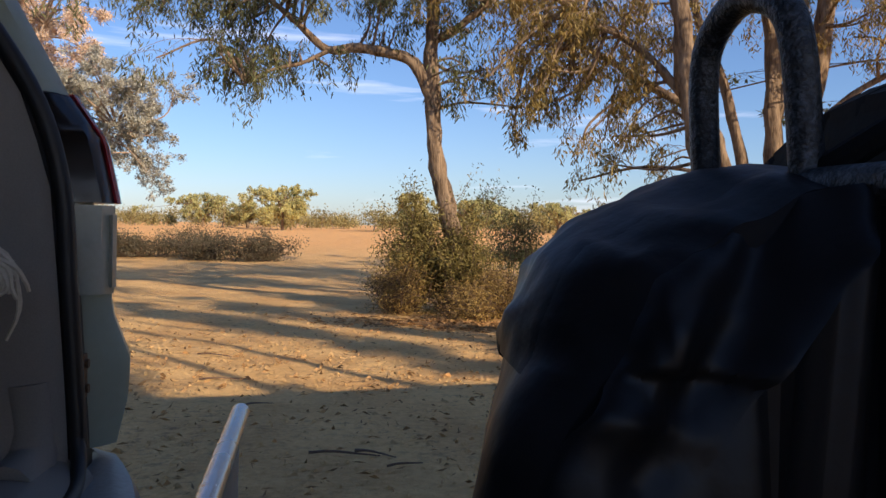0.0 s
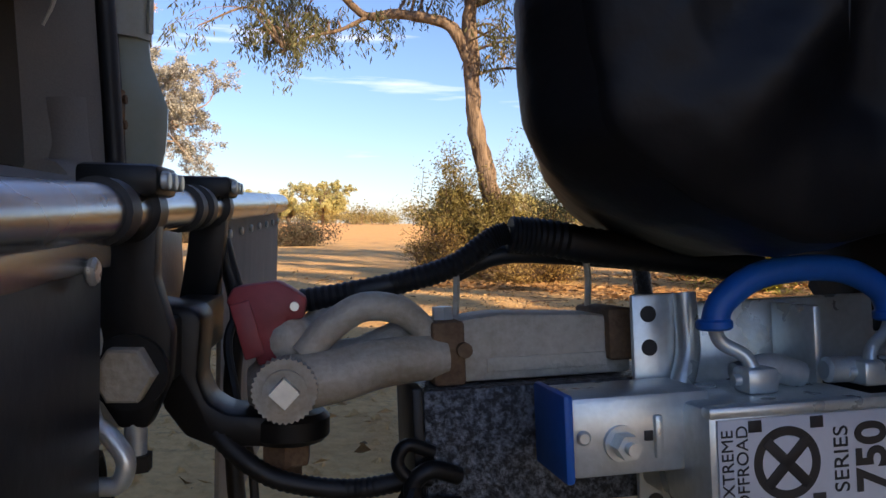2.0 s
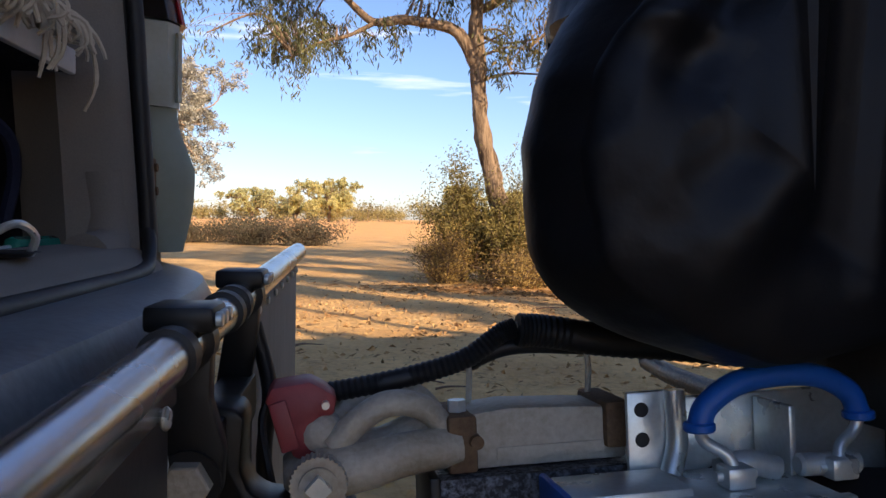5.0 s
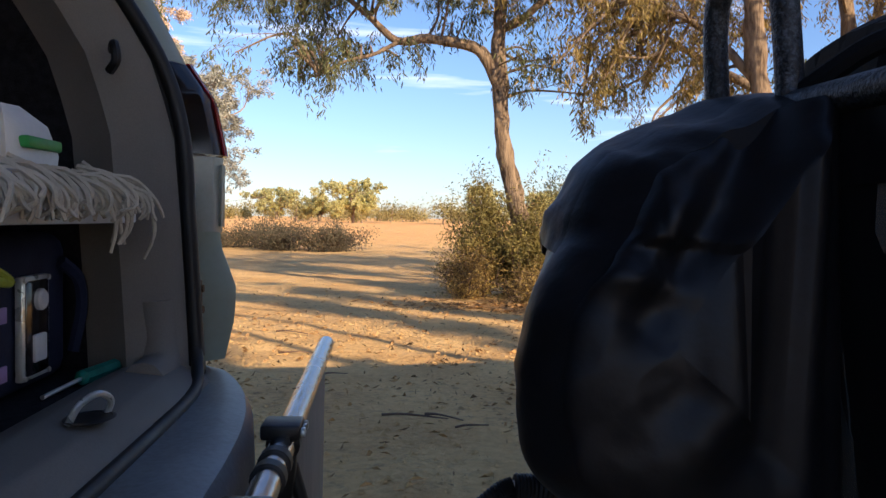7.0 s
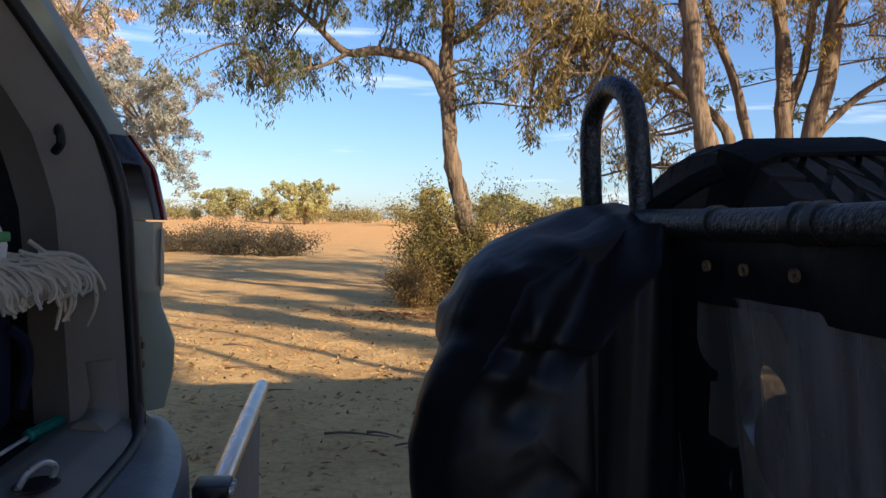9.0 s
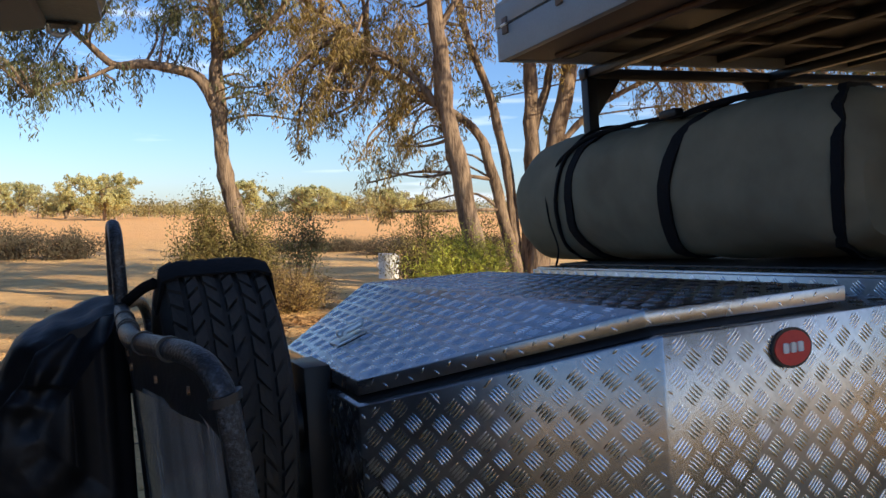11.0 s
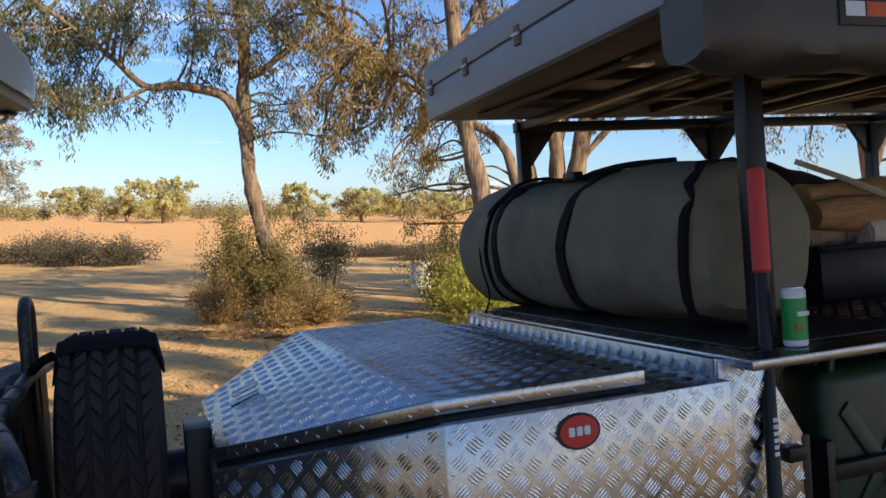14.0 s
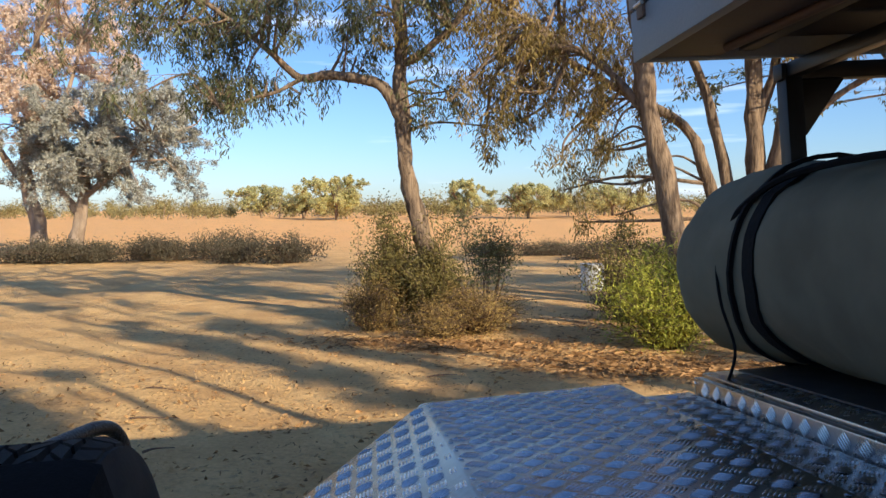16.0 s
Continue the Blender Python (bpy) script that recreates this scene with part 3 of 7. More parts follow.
shrub("shrub", "dry olive-brown scrub around the forked gum", near(-1.66, 9.45), 0.46, 0.72, 11000, LEAFGOLD, 31, 0.036, 0.011, group="scrub", stems=64, low=0.03)
shrub("shrub", "low dry golden scrub beside the forked gum", near(-0.42, 9.5), 0.70, 0.60, 15000, LEAFGOLD, 32, 0.036, 0.010, group="scrub", stems=80, low=0.03)
shrub("shrub", "dry golden scrub in front of the forked gum", near(-0.80, 9.05), 0.42, 0.42, 6000, LEAFGOLD, 38, 0.034, 0.010, group="scrub", stems=50, low=0.02)
shrub("shrub", "dense dark scrub behind the forked gum", near(-1.15, 10.0), 0.60, 0.95, 14000, LEAFSCRUB, 39, 0.046, 0.016, group="scrub", stems=60, low=0.03)
shrub("shrub", "upright dark-stemmed olive scrub", near(-1.55, 9.72), 0.48, 1.50, 17000, LEAFSCRUB, 34, 0.046, 0.016, group="scrub", stems=34, low=0.08)
shrub("shrub", "leafy suckers round the foot of the gum", near(-0.95, 9.62), 0.40, 1.40, 11000, LEAFSCRUB, 30, 0.046, 0.016, group="scrub", stems=22, low=0.25)
shrub("shrub", "airy upright scrub with thin twigs", near(-0.42, 10.1), 0.62, 1.70, 7500, LEAF, 33, 0.044, 0.016, group="scrub", stems=15, low=0.3)
shrub("shrub", "bright lime-green broom shrub with feathery stems", near(1.75, 8.7), 0.72, 0.95, 26000, LEAFLIME, 35, 0.06, 0.010, stems=90, droop=-0.5, low=0.03)
shrub("shrub", "dull green shrub under the leaning gum", near(1.3, 10.6), 0.6, 1.25, 9000, LEAFSCRUB, 36, group="scrub", stems=40)
shrub("shrub", "dull green shrub under the many-stemmed gum", near(2.4, 12.6), 0.9, 1.2, 9000, LEAFSCRUB, 37, group="scrub", stems=40)
rs = np.random.default_rng(40)
for k in range(8):
    x, y = -15.5 + k * 1.05 + rs.normal() * 0.3, 22.5 + rs.normal() * 0.8
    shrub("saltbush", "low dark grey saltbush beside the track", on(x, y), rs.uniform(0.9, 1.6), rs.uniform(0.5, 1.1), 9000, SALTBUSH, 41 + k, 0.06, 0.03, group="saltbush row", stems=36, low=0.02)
for k in range(9):
    x, y = -2.5 + k * 1.1 + rs.normal() * 0.4, 27 + rs.normal() * 1.2
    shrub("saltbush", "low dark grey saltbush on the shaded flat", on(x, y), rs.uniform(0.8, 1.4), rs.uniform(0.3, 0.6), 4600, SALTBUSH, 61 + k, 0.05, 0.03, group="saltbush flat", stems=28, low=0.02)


# tree belt on the horizon
def far_tree(x, y, r, h, seed, leaf=LEAFFAR, label="far green mulga tree on the plain"):
    rng = np.random.default_rng(seed)
    bz = height(x, y)
    pts = []
    for k in range(5):
        a = rng.uniform(0, 6.28)
        pts.append(([(x, y, bz - 0.1), (x + 0.3 * math.cos(a), y, bz + h * 0.3), (x + r * 0.6 * math.cos(a), y + r * 0.5 * math.sin(a), bz + h * 0.7)], 0.14, 0.05))
    cl = [(x + rng.normal() * r * 0.45, y + rng.normal() * r * 0.45, bz + h * rng.uniform(0.35, 0.92), rng.uniform(0.12, 0.24) * r) for _ in range(34)]
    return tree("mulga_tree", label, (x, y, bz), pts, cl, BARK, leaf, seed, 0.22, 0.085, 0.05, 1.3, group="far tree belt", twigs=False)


far_tree(-26.3, 82, 4.6, 4.7, 71)
far_tree(-40.5, 95, 4.4, 4.2, 72)
far_tree(-33.0, 90, 3.0, 3.2, 73)
far_tree(-6.5, 88, 4.2, 3.6, 74)
far_tree(-12.5, 80, 2.6, 4.0, 75)
far_tree(2.5, 92, 4.0, 3.4, 76)
rng = np.random.default_rng(80)
spots, tb = [], bmesh.new()
for k in range(230):
    x, y = rng.uniform(-110, 90), rng.uniform(86, 150)
    r, h = rng.uniform(1.2, 3.2), rng.uniform(1.4, 3.4)
    z0 = height(x, y)
    tube([(x, y, z0 - 0.1), (x + rng.normal() * 0.3, y, z0 + h * 0.6)], 0.09, 4, tb, 1, 0.04)
    for q in range(460):
        o = rng.normal(size=3) * (r * 0.36, r * 0.36, h * 0.20)
        spots.append((x + o[0], y + o[1], z0 + max(0.1, h * 0.55 + o[2])))
woods = thing("far_scrub", "belt of olive scrub and small trees on the horizon", "trees", (0, 110, 0), kind="stuff")
part("stemwork", tb, BARKPALE, woods, kind="stuff", smooth=False)
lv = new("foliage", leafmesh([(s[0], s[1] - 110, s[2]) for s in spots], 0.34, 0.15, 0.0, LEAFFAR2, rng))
lv.parent = woods
tagged(lv, kind="stuff")

# unseen gums added behind the walk to throw shade over the camp
ALONG, ACROSS = SUN_AZ, Vector((0.57, 0.82, 0))


def shade_gum(s, n_, z, seed, count, long_, wide_, high, lo, hi, thin):
    """An unseen gum added on the sunny side of the camp to cast shade, s towards the sun and n_ across, its crown round
    height z.
    """
    q = ALONG * s + ACROSS * n_
    x, y = q.x, q.y
    rng = np.random.default_rng(seed)
    crown = []
    for _ in range(count):
        c = q + ALONG * rng.normal() * long_ + ACROSS * rng.normal() * wide_
        crown.append((c.x, c.y, z + max(-2.2, min(2.2, rng.normal())) * high, rng.uniform(min(lo, hi), hi)))
    return tree("gum_tree", "unseen gum tree added to shade the camp", on(x, y),
                [([(x, y, -0.1), (x + 0.1, y, z * 0.3), (x - 0.1, y, z * 0.6), (x, y, z * 1.1)], thin, thin * 0.4),
                 ([(x, y, z * 0.3), (x + 0.5 * ALONG.x, y + 0.5 * ALONG.y, z * 0.6), (x + 1.0 * ALONG.x, y + 1.0 * ALONG.y, z * 0.95)], thin * 0.6, thin * 0.3)],
                crown, BARK, LEAF, seed + 10, 0.16, 0.045, 0.5, 1.2, thick=20)


# dense crowns that keep the sun off the camp itself
for k, (s, n_, z, m_, sp) in enumerate([(13.9, -3.0, 5.8, 50, 1.4), (14.4, -0.3, 5.8, 50, 1.1), (13.9, 1.5, 5.8, 34, 0.55), (7.2, -1.0, 5.4, 54, 1.25), (7.2, 0.6, 5.4, 56, 0.9), (7.7, 1.75, 5.4, 34, 0.5), (10.8, 2.1, 5.6, 40, 0.45), (12.6, 3.3, 5.0, 30, 0.35), (13.6, 2.4, 5.2, 30, 0.5)]):
    shade_gum(s, n_, z, 90 + k, m_, 1.4 if k < 6 else 0.7, sp, 1.0 if k < 6 else 0.45, 0.5, 0.85, 0.16)
# narrow unseen gums along the track, added to streak the sand with shadows
for k, (s, n_, z, m_, sp, hi) in enumerate([(5.8, 5.15, 5.2, 30, 0.20, 0.34), (7.7, 6.25, 6.0, 26, 0.18, 0.32), (3.9, 4.18, 4.4, 3, 0.05, 0.16), (4.7, 3.45, 4.6, 3, 0.05, 0.15), (6.0, 7.0, 5.6, 5, 0.06, 0.18), (6.2, 8.75, 5.4, 26, 0.22, 0.36), (4.3, 10.7, 5.2, 26, 0.26, 0.40), (3.2, 12.6, 5.4, 16, 0.2, 0.40), (1.0, 15.2, 5.6, 36, 0.8, 0.5), (-0.3, 18.2, 6.0, 36, 0.9, 0.55)]):
    shade_gum(s, n_, z, 120 + 3 * k, int(m_ * 1.35), 2.5, sp, 1.55, 0.16, hi, 0.10 if m_ < 10 else 0.15)


# ---- the trailer ----
def rib_field(face, pitch=0.029, n=5, length=0.035, wide=0.0046, gap=0.0068, high=0.0017):
    """Raised five-bar tread over a flat polygon: verts and faces."""
    vs = [Vector(c) for c in face]
    ex = (vs[1] - vs[0]).normalized()
    nz_ = ex.cross(vs[2] - vs[0]).normalized()
    ey = nz_.cross(ex)
    poly = [((v - vs[0]).dot(ex), (v - vs[0]).dot(ey)) for v in vs]
    sgn = 1 if sum(a[0] * b[1] - b[0] * a[1] for a, b in zip(poly, poly[1:] + poly[:1])) > 0 else -1

    def inside(x, y, m=0.002):
        for (ax, ay), (bx, by) in zip(poly, poly[1:] + poly[:1]):
            L = math.hypot(bx - ax, by - ay)
            if sgn * ((bx - ax) * (y - ay) - (by - ay) * (x - ax)) / L < m:
                return False
        return True
    xs, ys = [p[0] for p in poly], [p[1] for p in poly]
    verts, faces = [], []
    for i in range(-1, int((max(xs) - min(xs)) / pitch) + 2):
        for j in range(-1, int((max(ys) - min(ys)) / pitch) + 2):
            cx, cy = min(xs) + i * pitch, min(ys) + j * pitch
            if (i + j) % 2:
                continue
            a = radians(45 if i % 2 else -45)
            dx, dy = math.cos(a), math.sin(a)
            for k in range(n):
                o = (k - (n - 1) / 2) * gap
                px_, py_ = cx - dy * o, cy + dx * o
                h = len(verts)
                L = length / 2 * (1 - 0.05 * abs(k - (n - 1) / 2))
                if not (inside(px_ - dx * L, py_ - dy * L) and inside(px_ + dx * L, py_ + dy * L)):
                    L *= 0.45
                    if not (inside(px_ - dx * L, py_ - dy * L) and inside(px_ + dx * L, py_ + dy * L)):
                        continue
                for (s, w, t) in ((-L, 0, 0), (-L * 0.5, -wide / 2, 0), (L * 0.5, -wide / 2, 0), (L, 0, 0), (L * 0.5, wide / 2, 0), (-L * 0.5, wide / 2, 0), (-L * 0.55, 0, high), (L * 0.55, 0, high)):
                    verts.append(tuple(vs[0] + ex * (px_ + dx * s - dy * w) + ey * (py_ + dy * s + dx * w) + nz_ * t))
                faces += [(h, h + 1, h + 6), (h + 1, h + 2, h + 7, h + 6), (h + 2, h + 3, h + 7), (h + 3, h + 4, h + 7), (h + 4, h + 5, h + 6, h + 7), (h + 5, h, h + 6)]
    return verts, faces


def ribs(parent, faces_):
    V_, F_ = [], []
    for f in faces_:
        v, q = rib_field(f)
        F_ += [tuple(i + len(V_) for i in t) for t in q]
        V_ += v
    off = BASE[parent]
    ob = new("tread_rib", raw([(v[0] - off.x, v[1] - off.y, v[2] - off.z) for v in V_], F_, RIB, True))
    ob.parent = parent
    return tagged(ob, "raised five-bar tread ribs", kind="stuff")


def hexa(lo, hi, bevel=0.003):
    """A body over a six-cornered plan whose top folds across corners 1 and 4."""
    b = bmesh.new()
    L, H = [b.verts.new(p) for p in lo], [b.verts.new(p) for p in hi]
    for i in range(6):
        b.faces.new((L[i], L[(i + 1) % 6], H[(i + 1) % 6], H[i]))
    b.faces.new((H[0], H[1], H[4], H[5]))
    b.faces.new((H[1], H[2], H[3], H[4]))
    b.faces.new((L[5], L[4], L[1], L[0]))
    b.faces.new((L[4], L[3], L[2], L[1]))
    bmesh.ops.recalc_face_normals(b, faces=b.faces)
    bmesh.ops.bevel(b, geom=b.edges, offset=bevel, segments=2, affect="EDGES", profile=0.5)
    return b


plan = [(0.955, 0.40), (1.345, -0.03), (1.988, -0.03), (1.988, 1.53), (1.345, 1.53), (0.955, 1.10)]
topz = [0.975, 1.108, 1.110, 1.110, 1.108, 0.975]
toolbox = thing("toolbox", "silver tread-plate aluminium toolbox on the drawbar", "toolbox", (1.5, 0.75, 0.6), TM)
tb_lo, tb_hi = [(u, v, 0.6) for u, v in plan], [(u, v, z) for (u, v), z in zip(plan, topz)]
tb_body = part("body", hexa(tb_lo, tb_hi), ALLOY, toolbox)
ribs(toolbox, [(tb_lo[0], tb_lo[1], tb_hi[1], tb_hi[0]), (tb_lo[1], tb_lo[2], tb_hi[2], tb_hi[1]), (tb_lo[5], tb_lo[0], tb_hi[0], tb_hi[5]), ((1.81, -0.02, 1.1106), (1.985, -0.02, 1.1106), (1.985, 1.52, 1.1106), (1.81, 1.52, 1.1106))])
lplan = [(0.965, 0.43), (1.335, 0.0), (1.80, 0.0), (1.80, 1.50), (1.335, 1.50), (0.965, 1.07)]
lid_lo = [(u, v, z + 0.012) for (u, v), z in zip(lplan, [0.978, 1.108, 1.110, 1.110, 1.108, 0.978])]
lid_hi = [(u, v, z + 0.042) for (u, v), z in zip(lplan, [0.978, 1.108, 1.110, 1.110, 1.108, 0.978])]
lid = part("lid", hexa(lid_lo, lid_hi), ALLOY, toolbox, "closed folded tread-plate lid")
ribs(lid, [(lid_hi[0], lid_hi[1], lid_hi[4], lid_hi[5]), (lid_hi[1], lid_hi[2], lid_hi[3], lid_hi[4]), (lid_lo[0], lid_lo[1], lid_hi[1], lid_hi[0]), (lid_lo[1], lid_lo[2], lid_hi[2], lid_hi[1])])
part("lid_seal", hexa([(u * 0.99 + 0.014, v * 0.98 + 0.015, z - 0.004) for u, v, z in tb_hi[:2]] + [(1.79, 0.02, 1.106), (1.79, 1.48, 1.106), (1.345, 1.48, 1.104), (0.975, 1.05, 0.972)],
                     [(0.975, 0.45, 0.995), (1.345, 0.02, 1.124), (1.79, 0.02, 1.124), (1.79, 1.48, 1.124), (1.345, 1.48, 1.124), (0.975, 1.05, 0.995)], 0.001), RUBBER, toolbox, "black rubber lid seal")
lt = thing("latch", "chrome draw latch on the sloping lid", "latch", (1.06, 0.78, 1.055), TM @ Matrix.Translation((0, 0.05, 0.010)))
tilt = Euler((0, -math.atan2(0.13, 0.37), 0)).to_matrix().to_4x4()
part("base_plate", box((1.025, 0.73, 1.047), (1.105, 0.80, 1.053), 0.002, turn=tilt), ZINC, lt)
part("lever", rod((1.035, 0.755, 1.058), (1.10, 0.75, 1.083), 0.008, 10, bevel=0.003), ZINC, lt)
part("pivot", rod((1.05, 0.735, 1.063), (1.05, 0.795, 1.063), 0.006, 10), ZINC, lt)
part("hasp", box((1.07, 0.765, 1.07), (1.11, 0.785, 1.082), 0.003, turn=tilt), ZINC, lt)
bd = thing("badge", "red oval badge with black rim on the toolbox", "badge", (1.62, -0.032, 1.055), TM)


def oval(c, a, b_, y0, y1, n=28):
    return prism([(c[0] + a * math.cos(2 * math.pi * k / n), c[1] + b_ * math.sin(2 * math.pi * k / n)) for k in range(n)], (y0, y1), "y")


part("rim", oval((1.62, 1.058), 0.047, 0.036, -0.036, -0.031), RUBBER, bd)
part("face", oval((1.62, 1.058), 0.042, 0.031, -0.038, -0.0355), MATRED, bd)
for k in range(3):
    part("mark", box((1.596 + k * 0.017, -0.0395, 1.05), (1.609 + k * 0.017, -0.0375, 1.068), 0.003), WHITE, bd)

# front wall, side wing and deck of the tray behind the toolbox
tray = thing("trailer_tray", "tread-plate camper trailer tray with open side", "trailer", (3.2, 0.75, 0.5), TM)
part("deck", box((2.03, -0.05, 1.125), (4.6, 1.55, 1.15), 0.005), ALLOY, tray)
part("deck_mat", box((2.10, 0.05, 1.152), (4.55, 1.5, 1.158), 0.002), RUBBER, tray, "black rubber deck mat")
front = [(1.999, 0.04, 0.6), (1.999, 1.53, 0.6), (1.999, 1.53, 1.145), (1.999, 0.04, 1.145)]
part("front_wall", box((2.0, 0.038, 0.55), (2.02, 1.53, 1.145), 0.004), ALLOY, tray)
wing = [(1.998, 0.6), (2.215, 0.6), (2.222, 0.946), (2.127, 1.113), (2.02, 1.148), (1.998, 1.148)]
wb = part("side_wing", prism(wing, (0.022, 0.036), "y", bevel=0.003), ALLOY, tray)
ribs(tray, [[(u, 0.0215, z) for u, z in wing], [front[1], front[0], front[3], front[2]], [(2.04, -0.04, 1.1505), (2.12, -0.04, 1.1505), (2.12, 1.5, 1.1505), (2.04, 1.5, 1.1505)], [(2.6, 0.2, 1.1595), (3.6, 0.2, 1.1595), (3.6, 0.6, 1.1595), (2.6, 0.6, 1.1595)]])
part("wing_return", box((2.212, 0.020, 0.6), (2.235, 0.14, 0.95), 0.003), BLACKSTEEL, tray)
part("wing_catch", box((2.15, -0.008, 0.90), (2.20, 0.022, 0.935), 0.006), BLACKSTEEL, tray)
part("back_wall", box((2.4, 0.75, 0.55), (4.6, 0.78, 1.12), 0.004), BLACKSTEEL, tray)
part("side_floor", box((2.02, -0.03, 0.52), (4.6, 1.55, 0.56), 0.004), BLACKSTEEL, tray)
for v in (0.12, 1.36):
    part("chassis_rail", box((1.9, v - 0.03, 0.42), (4.6, v + 0.03, 0.52), 0.004), BLACKSTEEL, tray)


def road_wheel(parent, c, R, w, along, inner):
    """A wheel on the axis along, with tyre, rim and hub."""
    def ring(prof, material, name, mother):
        loops = []
        for k in range(48):
            a = 2 * math.pi * k / 48
            lp = []
            for r, h in prof:
                if along == "v":
                    lp.append((c[0] + r * math.cos(a), c[1] + h, c[2] + r * math.sin(a)))
                else:
                    lp.append((c[0] + h, c[1] + r * math.cos(a), c[2] + r * math.sin(a)))
            loops.append(lp)
        return part(name, rings(loops, wrap=True), material, mother)
    h = w / 2
    ty = ring([(inner, -h * 0.8), (inner + 0.04, -h), (R - 0.06, -h), (R - 0.015, -h * 0.86), (R - 0.009, -h * 0.4), (R - 0.009, h * 0.4), (R - 0.015, h * 0.86), (R - 0.06, h), (inner + 0.04, h), (inner, h * 0.8)], TYRE, "tyre", parent)
    ring([(inner + 0.004, -h * 0.75), (inner + 0.004, h * 0.75), (inner - 0.03, h * 0.7), (inner - 0.05, 0.1 * h), (0.06, 0.0), (0.06, -0.02), (inner - 0.055, -0.03), (inner - 0.03, -h * 0.7)], ZINC, "rim", parent)
    return ty


def tread_blocks(parent, c, R, w, rows=5, count=46):
    """Staggered rubber blocks round a tyre whose axle lies along x."""
    V_, F_ = [], []
    off = BASE[parent]
    for r in range(rows):
        h0 = -w / 2 + 0.012 + r * (w - 0.024) / rows
        h1 = h0 + (w - 0.024) / rows - 0.008
        for k in range(count):
            a0 = 2 * math.pi * (k + 0.5 * (r % 2) + 0.12 * (-1) ** r) / count
            a1 = a0 + 2 * math.pi / count * 0.76
            sk = 0.3 * 2 * math.pi / count * (1 if r % 2 else -1)
            drop = 0.012 if r in (0, rows - 1) else 0
            i = len(V_)
            for rad, ins in ((R - 0.016, 0), (R, 0.0025)):
                for (a, h, dr) in ((a0 + sk, h0 + ins, drop if r == 0 else 0), (a1 + sk, h0 + ins, drop if r == 0 else 0), (a1 - sk, h1 - ins, drop if r == rows - 1 else 0), (a0 - sk, h1 - ins, drop if r == rows - 1 else 0)):
                    V_.append((c[0] + h - off.x, c[1] + (rad - dr) * math.cos(a) - off.y, c[2] + (rad - dr) * math.sin(a) - off.z))
            F_ += [(i, i + 1, i + 5, i + 4), (i + 1, i + 2, i + 6, i + 5), (i + 2, i + 3, i + 7, i + 6), (i + 3, i, i + 4, i + 7), (i + 4, i + 5, i + 6, i + 7)]
    ob = new("tread_block", raw(V_, F_, TYRE))
    ob.parent = parent
    return tagged(ob, "chunky staggered tread blocks", kind="stuff")


for u, v in ((3.3, 0.02), (3.3, 1.5)):
    hub = part("axle_stub", rod((u, v - 0.1, 0.36), (u, v + 0.1, 0.36), 0.05, 14), BLACKSTEEL, tray)
    road_wheel(hub, (u, v, 0.41), 0.365, 0.25, "v", 0.20)

spare = thing("spare_wheel", "upright spare wheel with chunky mud-terrain tyre", "wheel", (0.745, 0.72, 0.9), TM)
tyre_ob = road_wheel(spare, (0.745, 0.80, 0.930), 0.345, 0.235, "u", 0.20)
tread_blocks(spare, (0.745, 0.80, 0.930), 0.347, 0.235, rows=6, count=44)
# strap over the spare tyre
def band(a0, a1, R0, n=26):
    """Webbing laid over the tread and down both shoulders, between two angles round the tyre."""
    loops = []
    for k in range(n):
        a = a0 + (a1 - a0) * k / (n - 1)
        lp = []
        for u, r in ((0.618, R0 - 0.09), (0.632, R0 - 0.012), (0.665, R0), (0.825, R0), (0.858, R0 - 0.012), (0.872, R0 - 0.09), (0.866, R0 - 0.09), (0.852, R0 - 0.017), (0.822, R0 - 0.005), (0.668, R0 - 0.005), (0.638, R0 - 0.017), (0.624, R0 - 0.09)):
            lp.append((u, 0.80 + r * math.cos(a), 0.930 + r * math.sin(a)))
        loops.append(lp)
    return rings(loops)


st = thing("tyre_strap", "black webbing strap over the spare tyre", "strap", (0.745, 0.72, 1.28), TM)
part("strap_band", tube([(0.622, 0.70, 1.235), (0.60, 0.72, 1.225), (0.575, 0.75, 1.205), (0.560, 0.778, 1.19)], 0.012, 8), WEB, st)
part("wrap", band(radians(103), radians(116), 0.354), WEB, st)
post_m = thing("wheel_mount", "black square steel spare wheel post", "bracket", (0.93, 0.7, 0.6), TM)
part("upright", box((0.905, 0.62, 0.58), (0.965, 0.78, 1.03), 0.004), BLACKSTEEL, post_m)
part("hub", rod((0.70, 0.72, 0.895), (0.91, 0.72, 0.895), 0.07, 20, bevel=0.004), BLACKSTEEL, post_m)

# drawbar
db = thing("drawbar", "black hammertone steel drawbar of the trailer", "drawbar", (0.6, 0.835, 0.55), HT)
part("nose_beam", box((0.222, 0.78, 0.495), (0.95, 0.89, 0.605), 0.004), DRAWSTEEL, db)
part("end_plate", box((0.212, 0.777, 0.49), (0.222, 0.893, 0.608), 0.002), BLACKSTEEL, db)
for s in (-1, 1):
    part("side_rail", tube([(0.5, 0.835 + s * 0.06, 0.55), (1.95, 0.77 + s * 0.62, 0.55)], 0.05, 4, per=1), BLACKSTEEL, db)
cp = thing("coupling", "weathered galvanised ball coupling bolted on the drawbar", "coupling", (0.3, 0.835, 0.605), HT)
chan = [(0.262, 0.607), (0.425, 0.607), (0.425, 0.660), (0.38, 0.664), (0.30, 0.668), (0.24, 0.662), (0.236, 0.625)]
part("channel", prism(chan, (0.80, 0.872), "y", bevel=0.004), CAST, cp)
part("cast_letter_bar", box((0.285, 0.7975, 0.615), (0.40, 0.80, 0.628), 0.001), CAST, cp)
